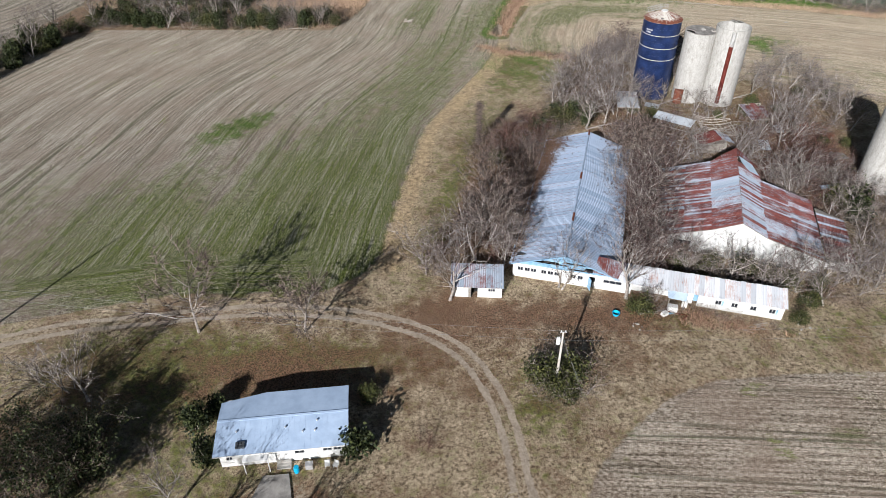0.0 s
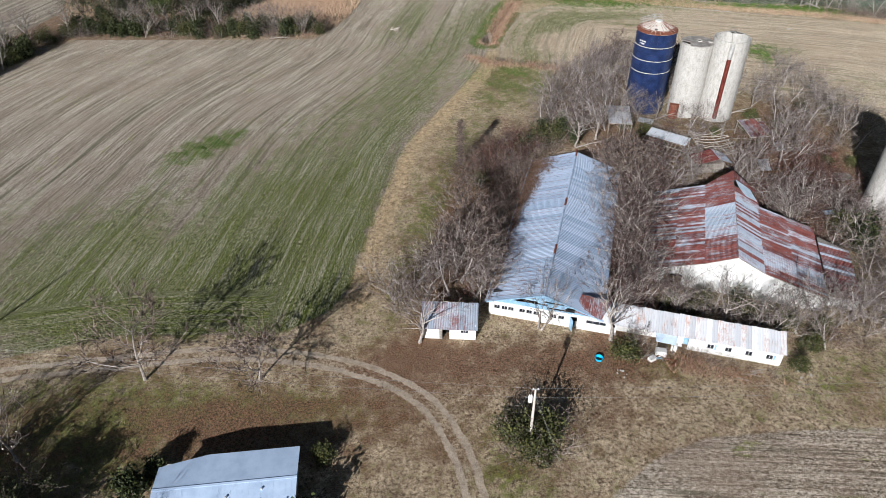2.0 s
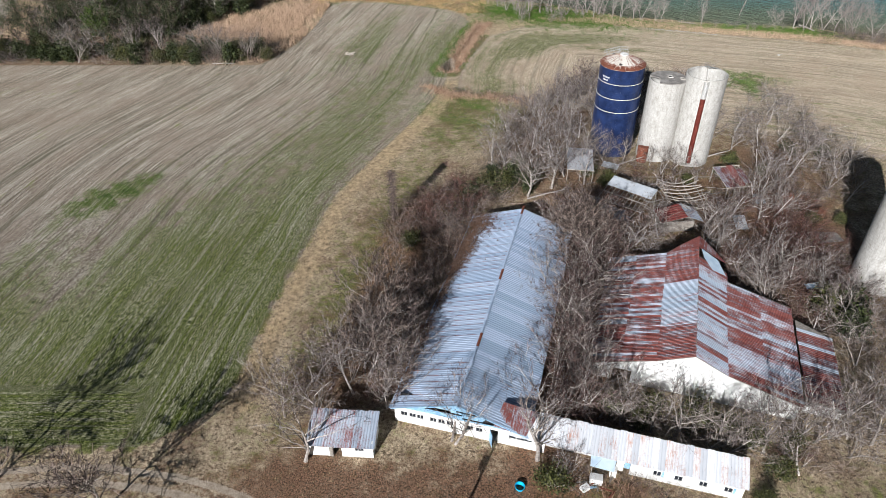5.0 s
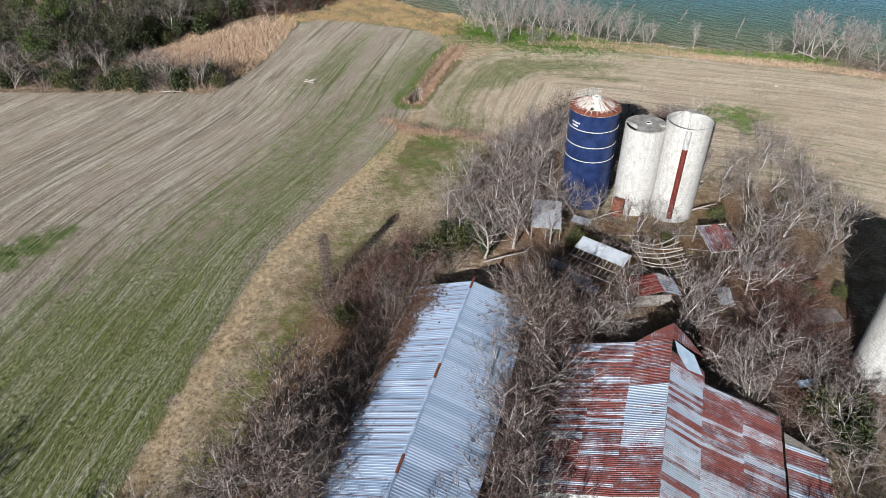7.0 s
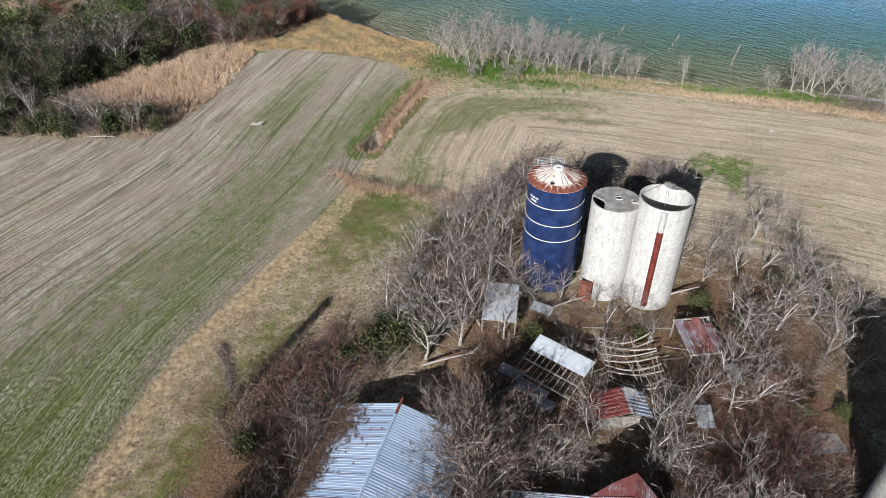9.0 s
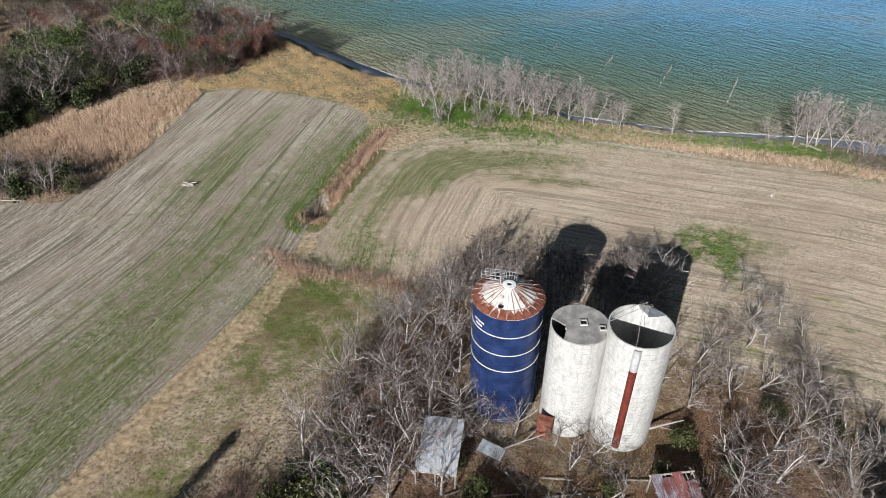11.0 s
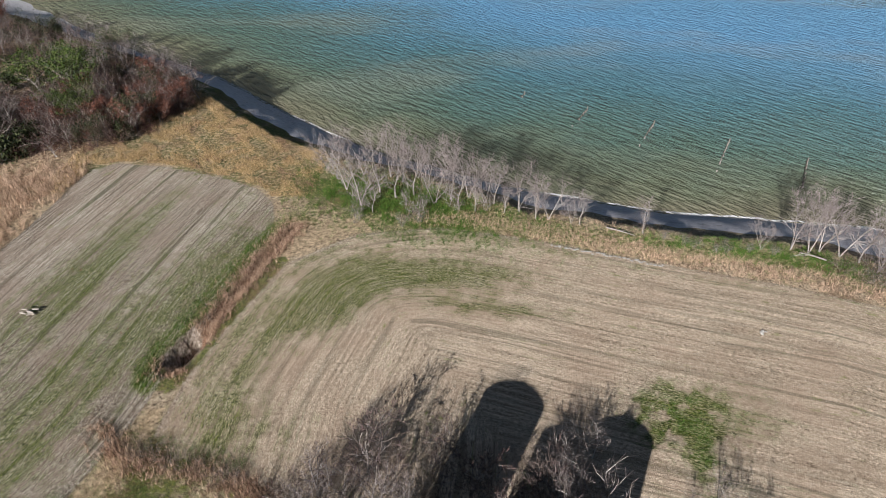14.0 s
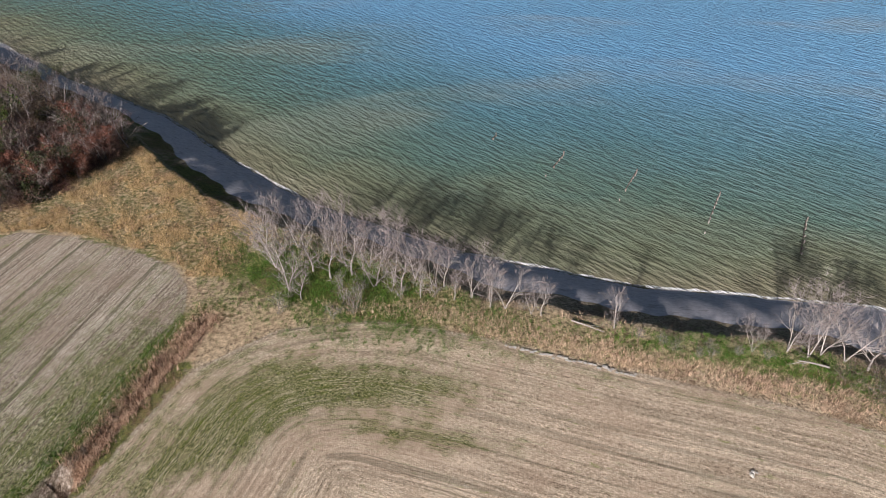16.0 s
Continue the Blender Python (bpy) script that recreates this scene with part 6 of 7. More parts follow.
# west and north of the silos
scatter(["spread"], [(24, 121), (33, 112), (44, 113), (46, 124), (44, 138), (38, 147), (31, 146), (28, 132)], 26, 0.75, 1.1, 2.7)
scatter(["spread", "upright"], [(36, 146), (44, 138), (56, 138), (54, 150), (42, 156)], 10, 0.65, 0.95, 2.6)
scatter(["scrub", "vine"], [(24, 121), (33, 112), (44, 113), (44, 138), (31, 145), (27, 132)], 26, 0.6, 1.0, 2.2)
plant("plum", 69.6, 151.6, 0.9)
plant("yard", 68.6, 150.6, 0.72)
plant("spread", 71.5, 147.0, 1.25)
plant("upright", 72.5, 148.0, 1.0)
plant("spread", 65.0, 146.0, 0.7)
plant("sapling", 74.0, 147.5, 1.0)
for x, y, s in ((19.5, 157.6, 0.5), (21.6, 157.2, 0.45), (24.0, 156.0, 0.4), (26.6, 155.4, 0.45), (29.4, 154.6, 0.4), (31.8, 154.0, 0.5)):
    plant("scrub", x, y, s)
for x, y, s in ((53.6, 137.5, 0.85), (57.5, 136.0, 0.8), (60.0, 142.0, 0.8), (56.5, 143.5, 0.75), (61.0, 134.5, 0.7)):
    plant("spread", x, y, s)
scatter(["plum", "plum", "scrub"], [(40, 150), (45, 158), (58, 160), (63, 150), (52, 141)], 20, 0.65, 1.0, 2.3)
scatter(["spread", "vine"], [(64, 150), (67, 160), (75, 160), (74, 148), (68, 143)], 12, 0.6, 0.9, 2.2)
scatter(["spread", "scrub", "sapling"], [(79, 145), (84, 153), (92, 150), (92, 138), (82, 140)], 12, 0.5, 0.85, 2.4)
for x, y, s in ((47.2, 125.4, 0.75), (50.6, 125.2, 0.7), (44.2, 127.6, 0.85), (55.2, 123.8, 0.55), (59.6, 122.6, 0.6)):
    plant("spread", x, y, s)
scatter(["vine", "scrub"], [(43, 121), (66, 117), (68, 122), (60, 123.5), (52, 125), (44, 127)], 12, 0.4, 0.65, 1.8)
# among the ruins, and east of the silos
scatter(["spread", "sapling"], [(50, 100), (60, 104), (62, 110), (66, 118), (54, 122), (46, 121), (49, 112)], 9, 0.45, 0.7, 2.6)
scatter(["scrub", "vine", "red_vine"], [(44, 100), (64, 102), (66, 120), (46, 122)], 28, 0.35, 0.62, 2.3)
scatter(["spread"], [(66, 108), (80, 104), (92, 120), (89, 134), (72, 141), (68, 128)], 22, 0.7, 1.05, 2.8)
scatter(["scrub", "vine"], [(66, 108), (80, 104), (92, 120), (89, 134), (72, 141), (68, 128)], 20, 0.6, 1.0, 2.3)
scatter(["spread", "red_vine", "red_vine", "vine"], [(57, 93), (69, 91), (75, 99), (78, 108), (70, 114), (63, 110), (57, 101)], 44, 0.6, 0.95, 1.9)
scatter(["red_vine", "vine", "scrub", "red_vine"], [(62.5, 88), (68, 89), (74, 82), (78, 96), (72, 100), (63, 96)], 34, 0.6, 1.0, 1.6)
scatter(["spread", "vine", "scrub"], [(67.5, 70), (80, 72), (76, 84), (73, 90), (69, 88)], 26, 0.6, 1.0, 2.1)
scatter(["spread", "vine", "red_vine"], [(53, 57), (70, 60), (66.5, 69), (56, 64)], 14, 0.55, 0.9, 2.0)
plant("spread", 66.5, 89.8, 0.85)
for x, y, s in ((68.6, 84.0, 1.25), (70.0, 81.0, 1.1), (76.5, 104.5, 0.7), (80.8, 104.6, 0.6), (88.0, 126.0, 0.9)):
    plant("olive", x, y, s)
plant("rust", 74.0, 108.0, 0.65)
plant("rust", 77.5, 105.0, 0.5)
# overgrown north-east corner of the rusty barn
scatter(["red_vine", "spread", "vine", "red_vine"], [(54, 90), (61, 85.5), (66, 80), (71, 84), (68, 92), (58, 98)], 30, 0.6, 0.9, 1.8, pad=-0.6)
RUSTY = pose(45.6, 69.1, 0, 0, 0, -18.2)
for k, (x, y, s) in enumerate(((5.5, 20.6, 0.8), (8.0, 18.9, 0.8), (10.0, 18.6, 0.85), (12.2, 18.4, 0.8), (8.2, 21.2, 0.9), (11.0, 20.8, 0.9), (5.2, 23.2, 0.8), (14.0, 17.6, 0.85), (15.6, 15.8, 0.8), (13.4, 20.2, 0.9), (16.8, 18.0, 0.85), (9.5, 23.5, 0.9))):
    p = RUSTY @ Vector((x, y, 0))
    plant(("red_vine", "vine", "spread")[k % 3], p.x, p.y, s)
plant("cedar", 69.6, 79.0, 1.3)
plant("cedar", 71.0, 82.5, 1.2)
for x, y, s in ((37.5, 65.2, 0.95), (43.0, 63.4, 1.0), (47.5, 62.2, 0.95), (52.0, 62.0, 1.0), (56.0, 63.0, 0.9), (60.5, 63.5, 1.0), (63.5, 66.0, 0.9), (33.5, 66.8, 0.9)):
    plant("spread", x, y, s)
# low olive growth round the silos
for x, y, s in ((46.0, 117.0, 0.9), (43.5, 120.5, 0.8), (66.5, 119.5, 0.7), (70.0, 124.0, 0.8), (74.0, 120.0, 0.7), (33.0, 119.0, 0.9), (31.0, 124.0, 0.8), (60.0, 117.5, 0.6), (67.5, 131.5, 0.9), (82.0, 128.0, 0.8)):
    plant("olive", x, y, s)
# yard of the rusty barn
scatter(["spread", "sapling"], [(31, 64.5), (47, 60.5), (58, 61.5), (40, 68.2), (36, 68.5)], 16, 0.5, 0.8, 2.2)
for x, y, s in ((36.4, 66.4, 0.95), (41.0, 66.6, 0.95), (45.5, 65.2, 1.1), (48.5, 64.0, 0.9), (39.0, 64.8, 0.7), (50.6, 62.4, 0.9), (55.0, 61.4, 0.8), (52.5, 58.5, 0.75), (49.6, 55.0, 0.6)):
    plant("olive", x, y, s)
scatter(["vine", "scrub"], [(31, 64.5), (47, 60.5), (52, 63.5), (40, 68.2)], 12, 0.5, 0.8, 1.7)
scatter(["vine", "scrub"], [(31, 57.6), (46, 53.6), (47, 54.4), (32, 59)], 9, 0.28, 0.45, 1.2)
# shore trees
for k, (x, y, s) in enumerate(((39.7, 213, 1.15), (42.5, 218, 1.25), (45.8, 216, 1.2), (47.0, 222, 1.2), (51.9, 219.5, 1.15), (53.4, 214, 1.1), (56.6, 215.5, 1.2), (57.8, 213, 1.1), (62.8, 214.5, 1.05), (71.7, 209.5, 0.9), (74.2, 209, 0.85), (36.0, 219, 1.0), (66.2, 211, 0.75), (49.5, 224, 0.9), (33.5, 223, 1.1), (38.6, 225, 1.2), (44.2, 224, 1.25), (49.2, 217, 1.25), (59.8, 216.5, 1.2), (64.5, 214.6, 1.05), (69.0, 212, 1.0), (31.0, 227, 0.9), (61.0, 211.5, 0.8), (42.0, 210.5, 0.7))):
    plant("shore", x, y, s)
for x, y, s, t in ((78.0, 208, 0.62, 20), (79.6, 207.6, 0.72, -10), (90.3, 205, 0.78, 40), (109.2, 200.5, 0.62, 0), (114.0, 200.5, 1.15, 60), (116.5, 199.5, 1.2, 15), (119.0, 200.0, 1.15, 250), (121.5, 198.5, 1.1, 120), (124, 197, 1.15, 300), (126, 194.5, 1.1, 200), (128, 195, 1.1, 80), (130, 189, 0.95, 90), (136, 187, 1.0, 30), (142, 184, 0.9, 10)):
    plant("shore", x, y, s, t)
scatter(["sapling"], [(30, 216), (36, 206), (62, 206), (64, 212), (42, 226), (32, 226)], 16, 0.6, 1.0, 2.2)
scatter(["sapling"], [(92, 204), (110, 200), (112, 197), (94, 200)], 8, 0.35, 0.55, 1.5)
scatter(["vine", "scrub"], [(118, 195), (126, 189), (150, 176), (156, 183), (126, 198)], 26, 0.6, 1.0, 1.8)
# woods to the west of the far field
HEDGE = [(-96, 178), (-60, 177), (-36, 177), (-26, 178), (-27, 186), (-60, 187), (-96, 188)]
scatter(["scrub", "olive", "cedar", "vine", "cedar"], HEDGE, 70, 0.9, 1.4, 2.3)
scatter(["spread", "upright"], HEDGE, 9, 0.9, 1.2, 5)
scatter(["olive", "scrub", "cedar", "vine"], [(-106, 140), (-97, 174), (-104, 180), (-118, 150), (-140, 95), (-134, 90)], 60, 1.1, 1.6, 2.2)
scatter(["spread", "upright"], [(-106, 140), (-97, 174), (-104, 182), (-120, 150), (-142, 95), (-134, 90)], 16, 1.0, 1.3, 3.8)
INNER = [(-98, 188), (-58, 188), (-54, 206), (-42, 224), (-60, 234), (-104, 230)]
scatter(["spread", "upright"], INNER, 15, 1.0, 1.35, 6)
scatter(["dark_tree", "dark_tree", "pine", "dark_tree"], INNER, 34, 1.0, 1.5, 4)
scatter(["scrub", "olive", "cedar"], INNER, 36, 0.9, 1.4, 3.2)
scatter(["cedar", "olive", "cedar"], [(-62, 192), (-50, 206), (-41, 221), (-30, 232), (-36, 240), (-56, 222), (-70, 200)], 30, 1.0, 1.6, 2.6)
WOOD = [(-60, 238), (-36, 229), (-27, 230), (-19.5, 235.5), (-12.5, 241.5), (-9, 251), (-7.5, 261), (-15, 272), (-28, 283), (-62, 306), (-110, 338), (-130, 320), (-96, 250)]
scatter(["plum", "upright", "plum"], WOOD, 26, 0.9, 1.25, 4.2)
scatter(["cedar", "olive"], WOOD, 22, 0.7, 1.3, 3.2)
scatter(["vine", "scrub", "red_vine"], [(-100, 284), (-60, 272), (-46, 292), (-60, 312), (-96, 326)], 26, 0.9, 1.5, 2.6)
scatter(["vine", "red_vine", "scrub"], [(-62, 240), (-36, 237), (-24, 243), (-30, 264), (-62, 264)], 30, 0.8, 1.4, 2.4)
scatter(["vine", "red_vine", "scrub", "cedar"], [(-58, 206), (-42, 224), (-30, 235), (-24, 242), (-60, 250), (-72, 230)], 44, 0.8, 1.4, 2.4)
scatter(["dark_tree", "dark_tree", "plum"], WOOD, 34, 0.8, 1.2, 4.5)
scatter(["cedar", "vine", "red_vine", "scrub"], [(-80, 226), (-56, 222), (-30, 238), (-26, 250), (-40, 262), (-80, 258)], 46, 0.8, 1.4, 2.6)
for x, y, s in ((-35, 257, 1.35), (-32, 261, 1.2), (-33, 247, 0.85), (-28, 244, 0.75), (-46, 262, 1.2), (-30, 252, 0.8)):
    plant("pine", x, y, s)
scatter(["red_vine", "vine", "red_vine", "scrub", "cedar", "rust"], WOOD, 64, 0.8, 1.5, 3.0)
scatter(["red_vine", "rust", "vine"], [(-34, 231), (-27, 231), (-19, 236), (-12, 242.5), (-9, 252), (-8, 261), (-14, 268), (-22, 256), (-30, 244)], 30, 0.8, 1.4, 2.2)
scatter(["spread"], [(-9, 254), (-7.5, 261), (-16, 274), (-24, 274)], 6, 0.8, 1.15, 3.0)
for x, y, s in ((-15, 243.5, 1.3), (-13.5, 247, 1.0), (-23, 237, 0.8), (-26, 256, 0.9)):
    plant("rust", x, y, s)
for x, y, s in ((-10, 254, 1.2), (-12, 259, 1.1), (-11.5, 250, 0.9), (-17, 266, 1.1)):
    plant("red_vine", x, y, s, tall=1.7)
scatter(["shore"], [(-9, 258), (-6, 263), (-14, 273), (-30, 286), (-60, 306), (-64, 300), (-32, 280)], 7, 0.7, 1.0, 6.0)
scatter(["vine", "cedar", "olive", "red_vine", "vine", "scrub"], [(-62, 214), (-46, 222), (-30, 230), (-14, 241), (-10, 252), (-22, 262), (-62, 256)], 80, 0.7, 1.3, 2.0)
BANK = [(-8.5, 256), (-8, 262), (-17, 271), (-30, 282), (-62, 303), (-100, 330), (-108, 318), (-66, 290), (-34, 268), (-16, 254)]
scatter(["red_vine", "vine", "scrub", "red_vine"], BANK, 62, 0.7, 1.2, 2.5)
scatter(["plum", "spread"], BANK, 8, 0.7, 1.0, 7.0)
for x, y, s in ((-7.5, 262.5, 0.85), (-11, 268, 0.8), (-17, 274, 0.9), (-25, 281, 0.85), (-34, 287, 0.9), (-45, 294, 0.9)):
    plant("spread", x, y, s)
scatter(["rust", "red_vine", "plum"], [(-40, 231), (-27, 232), (-13, 243), (-10, 254), (-20, 264), (-40, 256)], 22, 0.9, 1.4, 2.6)
for seed_ob in SEEDS:
    for q in (*seed_ob.children_recursive, seed_ob):
        bpy.data.objects.remove(q)


# ---- tall dry grass ----
def blades(name, label, material, count, area, weight, lo, hi, seed, spread=0.5, per=6, wide=0.028, tuft=0.16):
    """Tufts of blades where weight(x, y) allows them, as one sheet of stuff."""
    g = np.random.RandomState(seed)
    x, y = g.uniform(area[0], area[1], count * 6), g.uniform(area[2], area[3], count * 6)
    mottle = np.clip(0.55 + 0.5 * np.sin(x * 0.9 + 1.7 * np.sin(y * 0.55)) * np.sin(y * 0.8 + 1.3 * np.sin(x * 0.45)) + g.normal(0, 0.25, x.size), 0, 1)
    keep = g.uniform(0, 1, x.size) < weight(x, y) * mottle
    x, y = x[keep][:count], y[keep][:count]
    z = height(x[None], y[None])[0]
    n = len(x)
    h = g.uniform(lo, hi, (n, per, 1))
    base = np.stack((x, y, z - 0.05), -1)[:, None] + np.concatenate((g.normal(0, tuft, (n, per, 2)), np.zeros((n, per, 1))), -1)
    lean = np.concatenate((g.normal(0, 0.28 * spread, (n, per, 2)), np.ones((n, per, 1))), -1) * h
    a = g.uniform(0, 2 * math.pi, (n, per))
    side = np.stack((np.cos(a), np.sin(a), 0 * a), -1) * wide
    tri = np.stack((base - side, base + side, base + lean), 2).reshape(-1, 3)
    me = mesh_of(name, tri, np.arange(len(tri)).reshape(-1, 3), material)
    return tagged(new(name, me), label, "grass", kind="stuff")


def bluff_out(x, y):
    d, s, _ = near(x, y, BLUFF)
    return -d * s


def w_belt(x, y):
    o, e, (_, sb, _) = bluff_out(x, y), near(x, y, EDGE_B)[0], near(x, y, EDGE_B)
    m = (o < -0.3) & (o > -16) & (sb < 0) & (x > 24)
    return m * np.clip(0.12 + 0.95 * np.exp(-((e - 3.0) / 2.2) ** 2) - 0.5 * spot(x, y, 47, 213, 14, 4, -20) - 0.5 * spot(x, y, 102, 201, 14, 2.5, -10), 0, 1)


def w_point(x, y):
    o = bluff_out(x, y)
    return (o < -0.5) & (x < 30) & (y > 216) & (x > -24) & ~inside(x, y, FIELD_A) & (near(x, y, FIELD_A + FIELD_A[:1])[0] > 0.8)


def w_marsh(x, y):
    return np.clip(1.2 * spot(x, y, -38, 197, 13, 15, -30) + 0.8 * spot(x, y, -27, 218, 10, 6, 30), 0, 1) * ~inside(x, y, FIELD_A)


def w_ditch(x, y):
    d = near(x, y, DITCH)[0]
    return (np.hypot((x - 19.4) * 1.6, y - 175.0) > 4.2) * np.clip(1.2 * np.exp(-(d / 1.7) ** 2) + 0.8 * np.exp(-(near(x, y, [(14, 160), (18, 156.5), (24, 155.5), (31, 154), (36, 152)])[0] / 1.6) ** 2), 0, 1)


def w_strip(x, y):
    d, s, _ = near(x, y, EDGE_A)
    return ((s > 0) & (y > 66) & (y < 164)) * np.clip(np.exp(-((d - 1.8) / 1.6) ** 2) + 0.30 * np.exp(-(d / 7.0) ** 2), 0, 1)


def w_green(x, y):
    return np.clip(1.3 * spot(x, y, 46, 215, 19, 8, -24) + 0.7 * spot(x, y, 72, 206.5, 9, 2.2, -18) + 0.9 * spot(x, y, 102, 200.5, 16, 3.0, -10) + 0.8 * spot(x, y, 120, 195, 10, 3.0, -25), 0, 1) * (bluff_out(x, y) < -0.5)


blades("dry_grass", "belt of pinkish dry grass along the bluff", M["reed"], 34000, (22, 170, 160, 236), w_belt, 0.3, 1.0, 1, 1.1, 4, 0.028)
blades("dry_grass", "tussocky straw-coloured grass on the point", M["meadow"], 12000, (-24, 30, 216, 268), lambda x, y: w_point(x, y) * np.clip(0.45 + 1.2 * patch(x, y), 0.06, 1), 0.2, 0.9, 2, 1.6)
blades("meadow_grass", "green grass among the dry tussocks on the point", M["tuft"], 7000, (-24, 30, 216, 268), lambda x, y: w_point(x, y) * np.clip(0.30 - 1.1 * patch(x, y), 0, 1), 0.12, 0.4, 22, 1.6)
blades("dry_grass", "reddish tufts of dead weeds on the point", M["weed"], 4500, (-24, 30, 216, 268), lambda x, y: w_point(x, y) * np.clip(0.8 * patch(y, x), 0.03, 1), 0.25, 0.9, 21, 1.5)
blades("marsh_reeds", "stand of tall tan reeds beside the woods", M["reed"], 10000, (-66, -14, 176, 232), w_marsh, 0.5, 1.8, 3, 0.9)
blades("ditch_grass", "dry reddish weeds along the ditch", M["weed"], 6500, (8, 42, 146, 212), w_ditch, 0.4, 1.2, 4, 1.2)
blades("ditch_grass", "pinkish dry reeds along the ditch", M["reed"], 4500, (8, 42, 146, 212), w_ditch, 0.4, 1.2, 41, 1.2)
blades("green_grass", "lush green grass beside the ditch", M["blade"], 9000, (8, 44, 146, 212), lambda x, y: np.clip(np.exp(-((near(x, y, DITCH)[0] - 3.6) / 1.0) ** 2) * (near(x, y, DITCH)[1] < 0) + 0.7 * np.exp(-(near(x, y, [(18, 159), (24, 158), (32, 156)])[0] / 1.2) ** 2), 0, 1), 0.15, 0.45, 42, 1.2)
blades("green_grass", "rough green grass in the corner by the silos", M["blade"], 5000, (10, 38, 124, 157), lambda x, y: np.clip(0.9 * spot(x, y, 21, 147, 9, 10) * ragged(0.35 * x, 0.35 * y), 0, 1), 0.08, 0.28, 45, 1.6)
blades("edge_grass", "strip of flattened straw along the field's edge", M["straw"], 6500, (-12, 30, 64, 166), w_strip, 0.12, 0.45, 5, 2.0)
blades("green_grass", "lush green grass under the shore trees", M["blade"], 24000, (24, 132, 190, 232), w_green, 0.25, 0.6, 6, 1.0)
blades("green_grass", "dark green weeds in a patch of the stubble", M["blade"], 2600, (-52, -30, 102, 126), lambda x, y: spot(x, y, -40.5, 114, 3.0, 6.8, -40) * ragged(x, y), 0.12, 0.45, 43, 1.4)
blades("green_grass", "bright green weeds where the silo's shadow ends", M["blade"], 3000, (76, 100, 150, 176), lambda x, y: spot(x, y, 86, 164.5, 5.2, 4.2, 10) * ragged(x, y) + 0.5 * spot(x, y, 87, 157, 1.6, 3.5) + 0.2 * spot(x, y, 92, 163, 5, 3), 0.12, 0.4, 44, 1.4)
blades("yard_weeds", "brown dead weeds in front of the shed", M["weed"], 900, (33, 48, 52, 59), lambda x, y: np.clip(1.2 * spot(x, y, 37.0, 55.6, 3.2, 1.3, -15) + 0.35 * spot(x, y, 43, 53.6, 6, 0.8, -15), 0, 1), 0.3, 0.8, 7, 1.4)


def w_crop(x, y):
    a, b, c = (inside(x, y, f) for f in (FIELD_A, FIELD_B, FIELD_C))
    row = np.where(b, near(x, y, EDGE_B)[0], np.where(c, y + 0.06 * x, near(x, y, EDGE_A)[0]))
    return (a | b | c) * np.where(a, np.clip(1.1 - 0.8 * green_a(x, y), 0.3, 1), 1.0) * np.clip(0.6 + 0.25 * np.sin(row * 2 * math.pi / 0.76), 0, 1)


def w_yard(x, y):
    k = ~(inside(x, y, FIELD_A) | inside(x, y, FIELD_B) | inside(x, y, FIELD_C)) & (bluff_out(x, y) < -1) & (near(x, y, TRACK)[0] > 1.5)
    return k * 0.8


blades("crop_stubble", "cut stalks standing in drilled rows", M["stubble"], 52000, (-92, 24, 48, 228), w_crop, 0.10, 0.26, 11, 1.8, 2, 0.042, 0.12)
blades("crop_stubble", "cut stalks standing in curving rows", M["stubble"], 26000, (20, 150, 120, 208), w_crop, 0.10, 0.24, 12, 1.8, 2, 0.034, 0.12)
blades("crop_stubble", "pale cut stalks in straight rows", M["stubble"], 9000, (17, 80, 8, 50), w_crop, 0.10, 0.24, 13, 1.8, 2, 0.024, 0.12)
blades("lawn_tufts", "short brown and green tufts of rough lawn", M["tuft"], 26000, (-60, 100, 10, 170), w_yard, 0.10, 0.32, 14, 2.2, 3, 0.035, 0.2)


def dead_trunk(x, y, h):
    """A bare snag, wrapped in dead vines to its top."""
    g = random.Random(17)
    ob = empty("dead_trunk", pose(x, y, 0), "tall dead trunk wrapped in brown vines", "tree")
    p, r, _ = limb(g, (0, 0, -0.2), (0.03, 0.02, 1.0), h + 0.2, 0.24, 0.12, 7, 0.02, 0.0)
    v, f = tubes([(p, r, 8)])
    new("trunk", mesh_of("trunk", v, f, M["twig_brown"])).parent = ob
    strands = []
    for _ in range(1100):
        z = h * g.random() ** 0.75
        q, w, _d = limb(g, (g.gauss(0, 0.30), g.gauss(0, 0.30), z), side_way(g, np.array((0.0, 0.0, 1.0)), 1.2), g.uniform(0.4, 1.1), 0.030, 0.014, 3, 0.35, -0.30)
        strands.append((q, w, 3))
    v, f = tubes(strands)
    tagged(new("vines", mesh_of("vines", v, f, M["twig_brown"])), kind="stuff").parent = ob


dead_trunk(9.2, 106.4, 9.0)


# ---- poles and wires ----
M["pole_wood"] = plain("bleached_pole", (0.40, 0.36, 0.31), (0.64, 0.60, 0.54), 2.0, 0.9, 0.4, stretch=(6, 6, 0.6))
M["wire"] = plain("aluminium_wire", (0.30, 0.30, 0.30), (0.42, 0.42, 0.42), 2.0, 0.4, 0.0, metal=0.4)
M["cyan"] = plain("bright_blue_plastic", (0.010, 0.36, 0.60), (0.02, 0.46, 0.72), 2.0, 0.35, 0.1)


